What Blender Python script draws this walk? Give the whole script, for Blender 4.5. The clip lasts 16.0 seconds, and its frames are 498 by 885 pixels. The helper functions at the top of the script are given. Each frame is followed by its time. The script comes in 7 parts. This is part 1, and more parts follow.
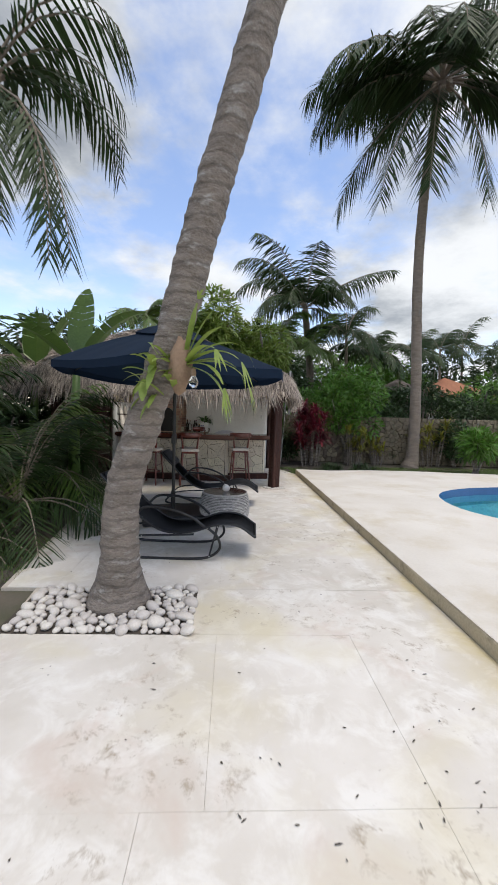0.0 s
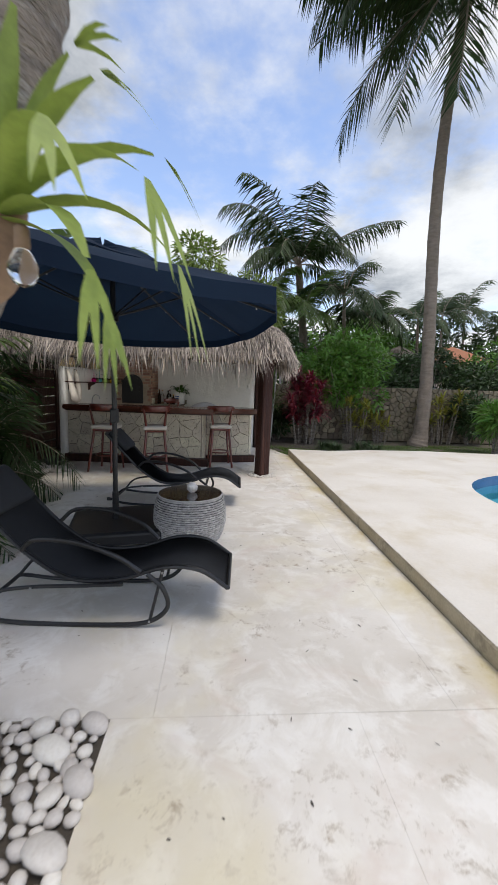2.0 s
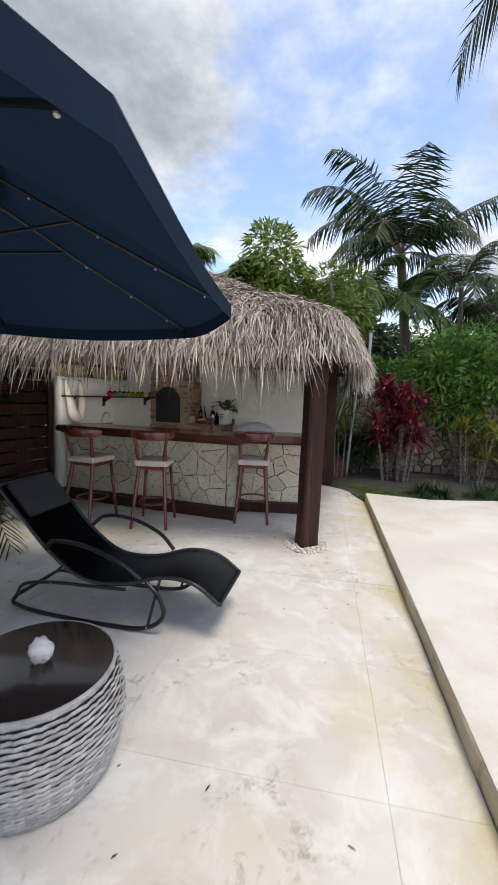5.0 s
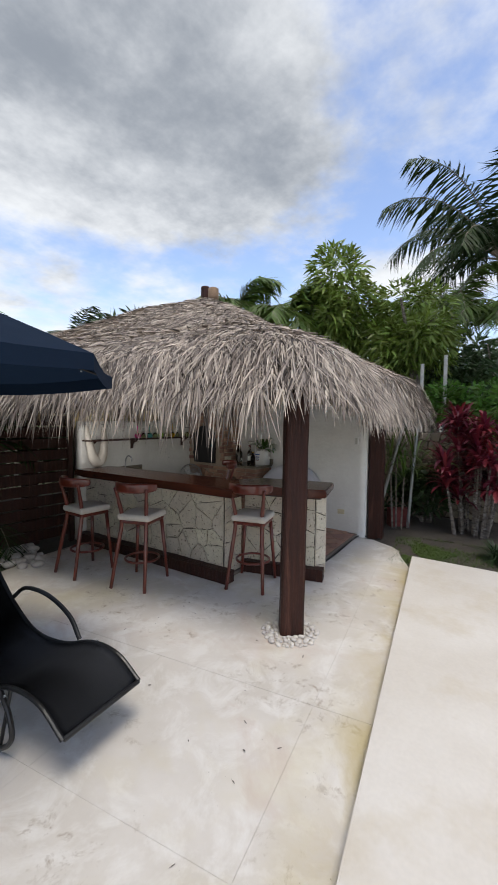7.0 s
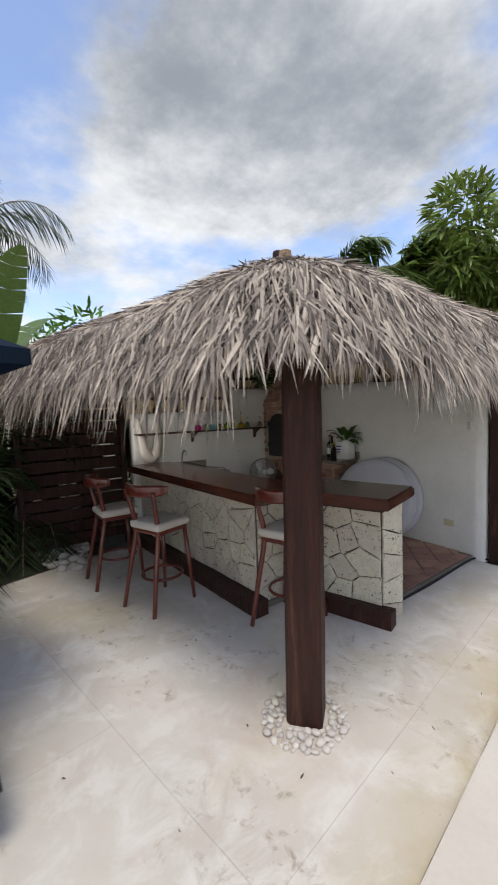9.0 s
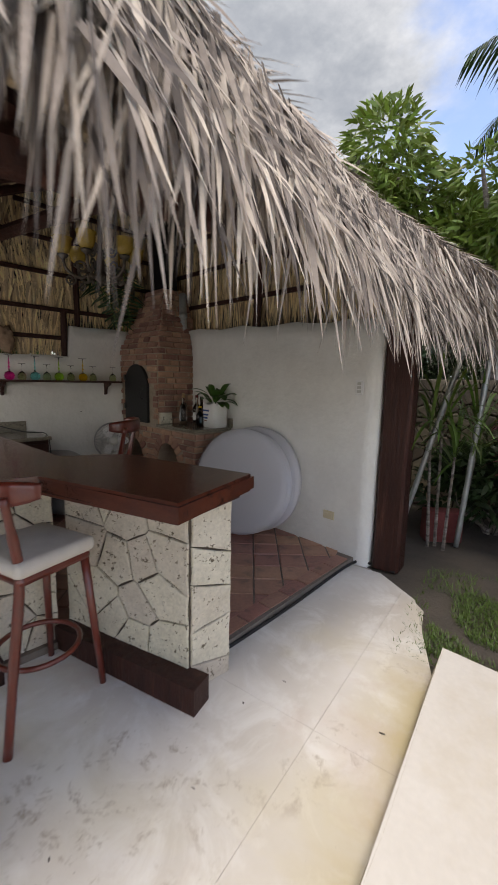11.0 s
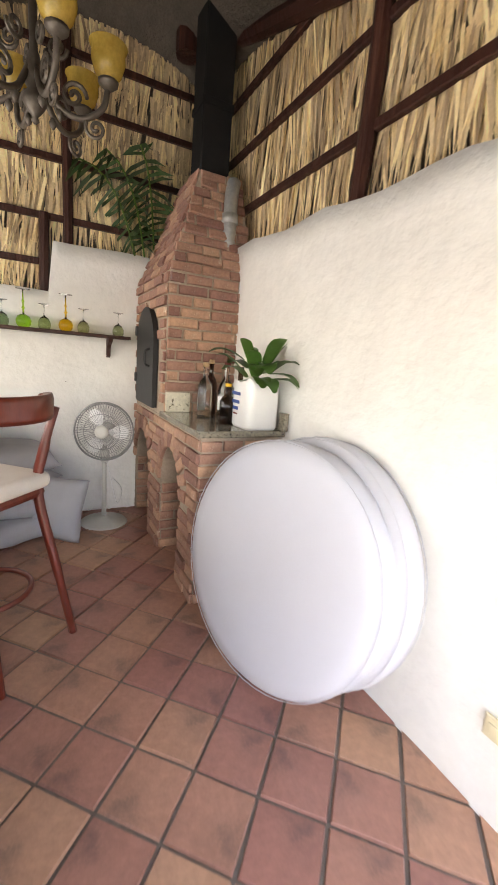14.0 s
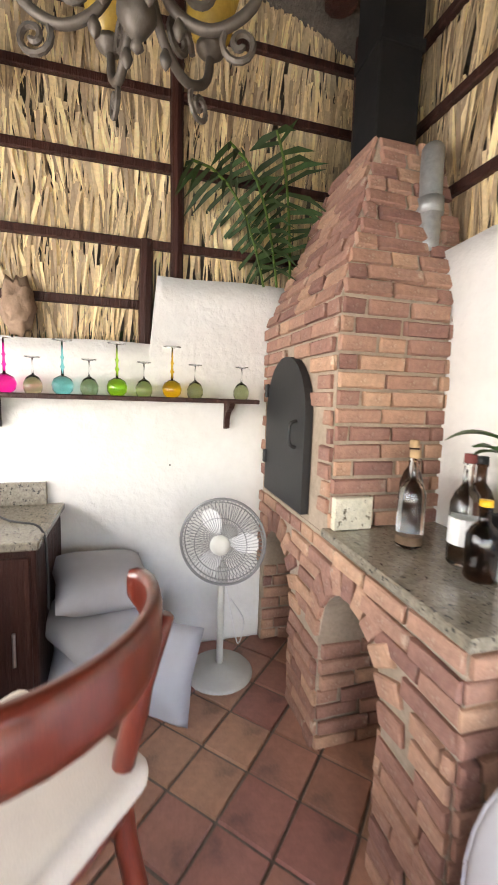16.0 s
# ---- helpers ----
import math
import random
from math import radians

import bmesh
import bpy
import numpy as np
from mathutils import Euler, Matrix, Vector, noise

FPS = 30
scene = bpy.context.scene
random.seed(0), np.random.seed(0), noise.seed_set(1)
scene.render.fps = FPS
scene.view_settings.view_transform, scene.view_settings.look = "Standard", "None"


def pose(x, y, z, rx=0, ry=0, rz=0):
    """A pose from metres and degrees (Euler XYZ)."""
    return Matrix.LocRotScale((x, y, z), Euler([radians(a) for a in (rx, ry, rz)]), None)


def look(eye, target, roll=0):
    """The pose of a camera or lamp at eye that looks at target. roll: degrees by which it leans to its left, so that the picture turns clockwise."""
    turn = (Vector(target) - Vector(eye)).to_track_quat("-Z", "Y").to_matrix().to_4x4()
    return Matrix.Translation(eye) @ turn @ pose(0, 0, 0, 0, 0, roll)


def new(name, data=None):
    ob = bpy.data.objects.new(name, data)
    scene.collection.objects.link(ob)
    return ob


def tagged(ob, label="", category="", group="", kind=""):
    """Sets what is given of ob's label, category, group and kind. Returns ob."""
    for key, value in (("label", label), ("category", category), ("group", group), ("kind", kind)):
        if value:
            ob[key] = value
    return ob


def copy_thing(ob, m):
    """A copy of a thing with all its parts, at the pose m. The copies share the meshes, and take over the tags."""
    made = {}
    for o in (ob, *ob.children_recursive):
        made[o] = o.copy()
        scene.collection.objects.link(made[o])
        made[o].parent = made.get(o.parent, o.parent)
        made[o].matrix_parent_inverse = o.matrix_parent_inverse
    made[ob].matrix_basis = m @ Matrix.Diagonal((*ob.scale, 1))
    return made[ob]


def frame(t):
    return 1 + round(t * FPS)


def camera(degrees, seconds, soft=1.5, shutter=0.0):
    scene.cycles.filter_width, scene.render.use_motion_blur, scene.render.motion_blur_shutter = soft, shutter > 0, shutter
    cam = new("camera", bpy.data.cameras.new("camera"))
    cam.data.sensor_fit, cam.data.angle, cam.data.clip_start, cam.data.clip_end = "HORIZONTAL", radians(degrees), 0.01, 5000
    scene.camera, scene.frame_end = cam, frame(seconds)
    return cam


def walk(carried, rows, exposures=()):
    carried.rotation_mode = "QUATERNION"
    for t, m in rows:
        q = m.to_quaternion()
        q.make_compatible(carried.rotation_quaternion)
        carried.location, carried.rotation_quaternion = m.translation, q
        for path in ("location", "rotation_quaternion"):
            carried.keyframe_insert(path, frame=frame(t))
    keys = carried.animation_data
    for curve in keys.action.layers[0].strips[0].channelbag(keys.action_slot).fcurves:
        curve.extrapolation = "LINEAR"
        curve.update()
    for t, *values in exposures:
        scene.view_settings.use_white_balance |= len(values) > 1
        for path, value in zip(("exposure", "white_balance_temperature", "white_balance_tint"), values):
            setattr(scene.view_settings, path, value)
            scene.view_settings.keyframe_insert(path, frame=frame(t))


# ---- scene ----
CLOUD_SEED = 2.0
cam = camera(63.9, 16.0, soft=1.6, shutter=0.3)
PATH = [
    (0, (1.445, 0.834, 1.554), (1.178, 2.812, 1.417), 1.7),
    (0.5, (1.308, 1.31, 1.526), (1.105, 3.29, 1.333), 0.5),
    (1, (1.229, 1.811, 1.504), (1.037, 3.791, 1.29), 0.1),
    (1.5, (1.269, 2.203, 1.508), (1.093, 4.181, 1.274), 0.9),
    (2, (1.326, 2.657, 1.508), (1.119, 4.627, 1.231), 1.9),
    (2.5, (1.461, 3.109, 1.492), (1.178, 5.065, 1.187), 2.1),
    (3, (1.523, 3.525, 1.547), (1.144, 5.463, 1.229), 2.0),
    (3.5, (1.607, 3.979, 1.561), (1.129, 5.897, 1.257), 1.8),
    (4, (1.633, 4.452, 1.521), (1.06, 6.348, 1.248), 1.6),
    (4.5, (1.63, 4.912, 1.529), (0.991, 6.791, 1.284), 1.9),
    (7, (2.522, 6.507, 1.812), (1.347, 8.122, 1.702), 0.6),
    (7.5, (2.626, 6.853, 1.788), (1.238, 8.289, 1.683), 0.1),
    (8, (2.646, 7.228, 1.762), (1.102, 8.494, 1.644), -0.9),
    (8.5, (2.541, 7.606, 1.776), (0.9, 8.744, 1.667), -2.1),
    (9, (2.468, 7.998, 1.727), (0.826, 9.132, 1.582), -2.0),
    (9.5, (2.36, 8.382, 1.659), (0.814, 9.636, 1.458), -0.7),
    (10, (2.249, 8.78, 1.608), (0.784, 10.12, 1.369), -0.2),
    (12.5, (1.304, 10.683, 1.507), (-0.076, 12.083, 1.137), 2.3),
    (13, (1.089, 11.007, 1.489), (-0.432, 12.252, 1.122), 4.0),
    (13.5, (0.809, 11.205, 1.435), (-0.827, 12.287, 1.044), 5.2),
    (14, (0.475, 11.354, 1.383), (-1.256, 12.276, 0.989), 4.6),
    (14.5, (0.186, 11.499, 1.412), (-1.625, 12.264, 1.046), 3.5),
    (15, (-0.073, 11.553, 1.422), (-1.946, 12.175, 1.1), 2.8),
    (15.5, (-0.408, 11.5, 1.478), (-2.326, 11.996, 1.201), 2.4),
    (16, (-0.731, 11.366, 1.524), (-2.645, 11.897, 1.288), 1.9),
]
walk(cam, [(t, look(eye, target, roll)) for t, eye, target, roll in PATH], [(0, 0.5, 6750, 9), (2.5, 0.55, 6750, 9), (4.5, 0.8, 6750, 9), (7.0, 0.5, 6700, 9), (10.0, 0.6, 6900, 10), (12.5, 1.95, 7200, 13), (13.5, 3.15, 7300, 13), (14.5, 3.4, 7700, 12), (15.2, 3.6, 8000, 12), (16, 3.95, 6950, 12)])

# ---- world and sun ----
world = bpy.data.worlds.new("world")
scene.world = world
world.use_nodes = True
wn, wl = world.node_tree.nodes, world.node_tree.links
wn.clear()
w_out = wn.new("ShaderNodeOutputWorld")
w_bg = wn.new("ShaderNodeBackground")
w_sky = wn.new("ShaderNodeTexSky")
w_sky.sky_type, w_sky.sun_disc = "NISHITA", False
SUN_ELEV, SUN_AZ = radians(71), radians(125)
w_sky.sun_elevation, w_sky.sun_rotation = SUN_ELEV, SUN_AZ
w_sky.air_density, w_sky.dust_density, w_sky.ozone_density = 1.0, 0.6, 1.5
w_tc = wn.new("ShaderNodeTexCoord")
w_sep = wn.new("ShaderNodeSeparateXYZ")
wl.new(w_tc.outputs["Generated"], w_sep.inputs[0])


def w_math(op, a, b):
    n = wn.new("ShaderNodeMath")
    n.operation = op
    for i, v in enumerate((a, b)):
        if isinstance(v, (int, float)):
            n.inputs[i].default_value = v
        else:
            wl.new(v, n.inputs[i])
    return n.outputs[0]


# clouds lie on a flat layer: direction divided by its height
w_h = w_math("ADD", w_math("MAXIMUM", w_sep.outputs[2], 0.0), 0.18)
w_cmb = wn.new("ShaderNodeCombineXYZ")
w_cmb_x, w_cmb_y = w_math("DIVIDE", w_sep.outputs[0], w_h), w_math("DIVIDE", w_sep.outputs[1], w_h)
wl.new(w_cmb_x, w_cmb.inputs[0])
wl.new(w_cmb_y, w_cmb.inputs[1])


def w_noise(scale, detail, rough, seed):
    n = wn.new("ShaderNodeTexNoise")
    n.noise_dimensions = "4D"
    n.inputs["W"].default_value = seed
    n.inputs["Scale"].default_value, n.inputs["Detail"].default_value, n.inputs["Roughness"].default_value = scale, detail, rough
    wl.new(w_cmb.outputs[0], n.inputs["Vector"])
    return n.outputs["Fac"]


def w_range(v, a, b):
    n = wn.new("ShaderNodeMapRange")
    n.interpolation_type = "SMOOTHSTEP"
    n.inputs["From Min"].default_value, n.inputs["From Max"].default_value = a, b
    wl.new(v, n.inputs["Value"])
    return n.outputs["Result"]


# one heavy grey cloud bank stands over the hut
w_cx, w_cy = w_math("ADD", w_cmb_x, 0.85), w_math("SUBTRACT", w_cmb_y, 0.80)
w_far = w_math("SQRT", w_math("ADD", w_math("MULTIPLY", w_cx, w_cx), w_math("MULTIPLY", w_cy, w_cy)), 0.0)
w_bank = w_range(w_math("ADD", w_far, w_math("MULTIPLY", w_noise(1.6, 6, 0.6, CLOUD_SEED + 9.0), 0.9)), 1.15, 0.55)
w_cover = w_range(w_math("ADD", w_noise(1.15, 10, 0.58, CLOUD_SEED), w_math("MULTIPLY", w_bank, 0.25)), 0.40, 0.57)
w_grey = w_range(w_math("ADD", w_noise(1.3, 9, 0.6, CLOUD_SEED + 4.3), w_math("MULTIPLY", w_bank, 0.15)), 0.44, 0.74)
w_cloud = wn.new("ShaderNodeMix")
w_cloud.data_type = "RGBA"
w_cloud.inputs["A"].default_value = (4.6, 4.75, 4.95, 1)
w_cloud.inputs["B"].default_value = (1.5, 1.65, 1.86, 1)
wl.new(w_grey, w_cloud.inputs["Factor"])
w_tint = wn.new("ShaderNodeMix")
w_tint.data_type, w_tint.blend_type = "RGBA", "MULTIPLY"
w_tint.inputs["Factor"].default_value = 1.0
w_tint.inputs["B"].default_value = (1.35, 1.25, 1.28, 1)
wl.new(w_sky.outputs[0], w_tint.inputs["A"])
w_mix = wn.new("ShaderNodeMix")
w_mix.data_type = "RGBA"
wl.new(w_math("MULTIPLY", w_cover, 0.93), w_mix.inputs["Factor"])
wl.new(w_tint.outputs["Result"], w_mix.inputs["A"])
wl.new(w_cloud.outputs["Result"], w_mix.inputs["B"])
wl.new(w_mix.outputs["Result"], w_bg.inputs["Color"])
w_bg.inputs["Strength"].default_value = 0.15
wl.new(w_bg.outputs[0], w_out.inputs[0])

sun = new("sun", bpy.data.lights.new("sun", "SUN"))
sun.data.energy, sun.data.angle, sun.data.color = 1.5, radians(22), (1.0, 0.95, 0.87)
sun_dir = Vector((math.cos(SUN_ELEV) * math.sin(SUN_AZ), math.cos(SUN_ELEV) * math.cos(SUN_AZ), math.sin(SUN_ELEV)))
sun.rotation_euler = sun_dir.to_track_quat("Z", "Y").to_euler()
sun.location = (0, 0, 20)

# added fill lamp in the open side above the bar, standing in for sky light
sky_fill = new("sky_fill", bpy.data.lights.new("sky_fill", "AREA"))
sky_fill.data.shape, sky_fill.data.size, sky_fill.data.size_y = "RECTANGLE", 2.5, 0.85
sky_fill.data.energy, sky_fill.data.color = 4.5, (0.98, 0.98, 1.0)
sky_fill.matrix_world = Matrix.Translation((-1.65, 9.72, 1.58)) @ Matrix.Rotation(radians(90), 4, "X")


# ---- materials ----
def material(name, base, second=None, rough=0.7, scale=6.0, fine=60.0, metal=0.0, bump=0.2, dist=0.004, amount=0.6,
             rand=0.0, stretch=(1, 1, 1), stain=None, stain_scale=1.2, stain_at=(0.56, 0.7), coat=0.0, trans=0.0, spec=0.5, island=False):
    """Principled surface: two colours by a broad noise, a finer grain, optional stains, fine relief."""
    m = bpy.data.materials.new(name)
    m.use_nodes = True
    n, l = m.node_tree.nodes, m.node_tree.links
    b = n["Principled BSDF"]
    b.inputs["Roughness"].default_value, b.inputs["Metallic"].default_value = rough, metal
    b.inputs["Coat Weight"].default_value = coat
    b.inputs["Coat Roughness"].default_value = 0.15
    b.inputs["Specular IOR Level"].default_value = spec
    tc, mp = n.new("ShaderNodeTexCoord"), n.new("ShaderNodeMapping")
    mp.inputs["Scale"].default_value = stretch
    l.new(tc.outputs["Object"], mp.inputs[0])
    second = second or tuple(c * 0.7 for c in base)

    def tex(sc, det, ro=0.55):
        t = n.new("ShaderNodeTexNoise")
        t.inputs["Scale"].default_value, t.inputs["Detail"].default_value, t.inputs["Roughness"].default_value = sc, det, ro
        l.new(mp.outputs[0], t.inputs["Vector"])
        return t.outputs["Fac"]

    def ramp(v, a, c):
        t = n.new("ShaderNodeMapRange")
        t.inputs["From Min"].default_value, t.inputs["From Max"].default_value = a, c
        l.new(v, t.inputs["Value"])
        return t.outputs["Result"]

    def mix(f, a, c, kind="MIX"):
        t = n.new("ShaderNodeMix")
        t.data_type, t.blend_type = "RGBA", kind
        for sock, v in (("Factor", f), ("A", a), ("B", c)):
            if isinstance(v, float):
                t.inputs[sock].default_value = v
            elif isinstance(v, tuple):
                t.inputs[sock].default_value = (*v, 1)
            else:
                l.new(v, t.inputs[sock])
        return t.outputs["Result"]

    broad, grain = tex(scale, 5), tex(fine, 3, 0.6)
    col = mix(ramp(broad, 0.35, 0.68), base, second)
    col = mix(amount * 0.5, col, mix(ramp(grain, 0.3, 0.7), tuple(c * 0.6 for c in base), tuple(min(1.0, c * 1.25) for c in base)))
    if stain:
        col = mix(ramp(tex(stain_scale, 6, 0.65), *stain_at), col, stain)
    if rand:
        if island:
            src = n.new("ShaderNodeNewGeometry").outputs["Random Per Island"]
        else:
            src = n.new("ShaderNodeObjectInfo").outputs["Random"]
        hsv = n.new("ShaderNodeHueSaturation")
        vr = n.new("ShaderNodeMapRange")
        vr.inputs["To Min"].default_value, vr.inputs["To Max"].default_value = 1 - rand, 1 + rand
        l.new(src, vr.inputs["Value"])
        l.new(vr.outputs[0], hsv.inputs["Value"])
        hr = n.new("ShaderNodeMath")
        hr.operation = "MULTIPLY_ADD"
        l.new(src, hr.inputs[0])
        hr.inputs[1].default_value, hr.inputs[2].default_value = 0.03, 0.485
        l.new(hr.outputs[0], hsv.inputs["Hue"])
        l.new(col, hsv.inputs["Color"])
        col = hsv.outputs[0]
    l.new(col, b.inputs["Base Color"])
    if bump:
        bp = n.new("ShaderNodeBump")
        bp.inputs["Strength"].default_value, bp.inputs["Distance"].default_value = bump, dist
        l.new(grain, bp.inputs["Height"])
        bp2 = n.new("ShaderNodeBump")
        bp2.inputs["Strength"].default_value, bp2.inputs["Distance"].default_value = bump, dist * 3
        l.new(broad, bp2.inputs["Height"])
        l.new(bp.outputs[0], bp2.inputs["Normal"])
        l.new(bp2.outputs[0], b.inputs["Normal"])
    if trans:
        out = n["Material Output"]
        tr, ad = n.new("ShaderNodeBsdfTranslucent"), n.new("ShaderNodeMixShader")
        l.new(col, tr.inputs["Color"])
        ad.inputs[0].default_value = trans
        l.new(b.outputs[0], ad.inputs[1])
        l.new(tr.outputs[0], ad.inputs[2])
        l.new(ad.outputs[0], out.inputs["Surface"])
    return m


def glass_material(name, colour, rough=0.02):
    m = bpy.data.materials.new(name)
    m.use_nodes = True
    b = m.node_tree.nodes["Principled BSDF"]
    b.inputs["Base Color"].default_value = (*colour, 1)
    b.inputs["Roughness"].default_value = rough
    b.inputs["Transmission Weight"].default_value = 1.0
    b.inputs["IOR"].default_value = 1.45
    return m


def terrace_material(name):
    """Pale coral stone: broad warm and grey clouds, yellow and rosy patches, brown scuffs, specks, a mossy band by the step."""
    m = bpy.data.materials.new(name)
    m.use_nodes = True
    n, l = m.node_tree.nodes, m.node_tree.links
    b = n["Principled BSDF"]
    b.inputs["Roughness"].default_value = 0.68
    tc = n.new("ShaderNodeTexCoord")

    def tex(scale, detail, rough, warp=0.0):
        t = n.new("ShaderNodeTexNoise")
        for key, v in (("Scale", scale), ("Detail", detail), ("Roughness", rough), ("Distortion", warp)):
            t.inputs[key].default_value = v
        l.new(tc.outputs["Object"], t.inputs["Vector"])
        return t.outputs["Fac"]

    def ramp(v, a, c, top=1.0):
        t = n.new("ShaderNodeMapRange")
        t.inputs["From Min"].default_value, t.inputs["From Max"].default_value, t.inputs["To Max"].default_value = a, c, top
        l.new(v, t.inputs["Value"])
        return t.outputs["Result"]

    def times(a, c):
        t = n.new("ShaderNodeMath")
        t.operation = "MULTIPLY"
        l.new(a, t.inputs[0])
        l.new(c, t.inputs[1])
        return t.outputs[0]

    def mix(f, a, c):
        t = n.new("ShaderNodeMix")
        t.data_type = "RGBA"
        for sock, v in (("Factor", f), ("A", a), ("B", c)):
            if isinstance(v, tuple):
                t.inputs[sock].default_value = (*v, 1)
            else:
                l.new(v, t.inputs[sock])
        return t.outputs["Result"]

    col = mix(ramp(tex(1.1, 6, 0.6), 0.36, 0.66), (0.68, 0.64, 0.585), (0.56, 0.515, 0.45))
    col = mix(ramp(tex(3.2, 8, 0.68, 0.6), 0.48, 0.62, 0.7), col, (0.76, 0.735, 0.69))
    col = mix(ramp(tex(0.9, 4, 0.55, 0.3), 0.52, 0.68, 0.6), col, (0.60, 0.53, 0.35))
    col = mix(ramp(tex(1.4, 5, 0.6, 1.0), 0.56, 0.70, 0.55), col, (0.55, 0.44, 0.37))
    scuff = times(ramp(tex(9, 8, 0.75, 0.35), 0.54, 0.66, 0.8), ramp(tex(1.3, 3, 0.5, 0.4), 0.50, 0.60))
    col = mix(scuff, col, (0.30, 0.235, 0.165))
    col = mix(times(ramp(tex(55, 3, 0.6), 0.70, 0.76), ramp(tex(4, 3, 0.5), 0.45, 0.6)), col, (0.14, 0.11, 0.08))
    sep = n.new("ShaderNodeSeparateXYZ")
    l.new(tc.outputs["Object"], sep.inputs[0])
    col = mix(times(ramp(sep.outputs[0], 2.98, 3.30, 0.75), ramp(tex(1.7, 6, 0.65, 0.5), 0.40, 0.62)), col, (0.52, 0.43, 0.22))
    l.new(col, b.inputs["Base Color"])
    for src, dist in ((tex(14, 5, 0.6), 0.004), (tex(70, 4, 0.6), 0.0015)):
        bp = n.new("ShaderNodeBump")
        bp.inputs["Strength"].default_value, bp.inputs["Distance"].default_value = 0.4, dist
        l.new(src, bp.inputs["Height"])
        if b.inputs["Normal"].links:
            l.new(b.inputs["Normal"].links[0].from_socket, bp.inputs["Normal"])
        l.new(bp.outputs[0], b.inputs["Normal"])
    return m


M = {}
M["terrace"] = terrace_material("terrace_coral_stone")
M["deck"] = material("deck_coral_stone", (0.68, 0.64, 0.58), (0.60, 0.55, 0.48), 0.75, 1.3, 40, bump=0.2, dist=0.003, stain=(0.50, 0.42, 0.29), stain_scale=1.1, stain_at=(0.52, 0.82), amount=0.16)
M["kerb"] = material("kerb_stone", (0.50, 0.43, 0.31), (0.38, 0.32, 0.22), 0.85, 4, 50, bump=0.5, stain=(0.16, 0.14, 0.10), stain_scale=5, stain_at=(0.55, 0.75))
M["joint"] = material("joint_sand", (0.56, 0.50, 0.42), rough=0.95)
M["grass"] = material("sandy_lawn_soil", (0.15, 0.125, 0.095), (0.055, 0.07, 0.03), 0.95, 2.2, 80, bump=0.6, dist=0.02)
M["soil"] = material("dark_soil", (0.085, 0.07, 0.055), (0.05, 0.042, 0.033), 0.95, 4, 60, bump=0.6, dist=0.015)
M["pebble"] = material("white_river_pebble", (0.62, 0.58, 0.53), (0.52, 0.47, 0.42), 0.6, 9, 60, bump=0.1, rand=0.16)
M["bark"] = material("palm_bark", (0.27, 0.23, 0.195), (0.11, 0.09, 0.075), 0.9, 7, 40, bump=1.0, dist=0.014, stretch=(1, 1, 2.4), stain=(0.38, 0.36, 0.33), stain_scale=6, stain_at=(0.56, 0.68), amount=0.9)
bark_n, bark_l = M["bark"].node_tree.nodes, M["bark"].node_tree.links
bark_base = bark_n["Principled BSDF"].inputs["Base Color"]
bark_tc, bark_wave, bark_dark = bark_n.new("ShaderNodeTexCoord"), bark_n.new("ShaderNodeTexWave"), bark_n.new("ShaderNodeMix")
bark_wave.bands_direction = "Z"
for key, v in (("Scale", 3.0), ("Distortion", 3.2), ("Detail", 4.0), ("Detail Scale", 2.2), ("Detail Roughness", 0.65)):
    bark_wave.inputs[key].default_value = v
bark_l.new(bark_tc.outputs["Object"], bark_wave.inputs["Vector"])
bark_line = bark_n.new("ShaderNodeMapRange")
bark_line.inputs["From Min"].default_value, bark_line.inputs["From Max"].default_value, bark_line.inputs["To Max"].default_value = 0.20, 0.02, 0.42
bark_l.new(bark_wave.outputs["Fac"], bark_line.inputs["Value"])
bark_dark.data_type = "RGBA"
bark_dark.inputs["B"].default_value = (0.05, 0.04, 0.033, 1)
bark_l.new(bark_base.links[0].from_socket, bark_dark.inputs["A"])
bark_l.new(bark_line.outputs[0], bark_dark.inputs["Factor"])
bark_l.new(bark_dark.outputs["Result"], bark_base)
M["barklite"] = material("pale_palm_bark", (0.27, 0.22, 0.175), (0.17, 0.135, 0.105), 0.9, 5, 40, bump=0.8, dist=0.01, stretch=(1, 1, 3))
M["frond"] = material("palm_leaf", (0.034, 0.062, 0.016), (0.02, 0.04, 0.011), 0.55, 2, 30, bump=0.1, rand=0.3, island=True, trans=0.18, spec=0.3)
M["frondbright"] = material("young_palm_leaf", (0.10, 0.16, 0.025), (0.06, 0.11, 0.018), 0.45, 2, 30, bump=0.1, rand=0.3, island=True, trans=0.2)
M["leaf"] = material("shrub_leaf", (0.12, 0.25, 0.035), (0.07, 0.16, 0.022), 0.45, 1.5, 20, bump=0.1, rand=0.4, island=True, trans=0.18)
M["leafdark"] = material("dark_leaf", (0.045, 0.08, 0.024), (0.026, 0.05, 0.017), 0.5, 1.5, 20, bump=0.1, rand=0.4, island=True, trans=0.12)
M["leafplant"] = material("seedling_leaf", (0.06, 0.13, 0.022), (0.04, 0.09, 0.016), 0.4, 4, 30, bump=0.1, rand=0.25, island=True, trans=0.12)
M["leafmango"] = material("mango_leaf", (0.20, 0.27, 0.05), (0.12, 0.19, 0.03), 0.45, 1.0, 20, bump=0.1, rand=0.35, island=True, trans=0.2)
M["leafyellow"] = material("yellow_croton_leaf", (0.30, 0.27, 0.04), (0.13, 0.16, 0.03), 0.45, 4, 20, bump=0.1, rand=0.4, island=True, trans=0.35)
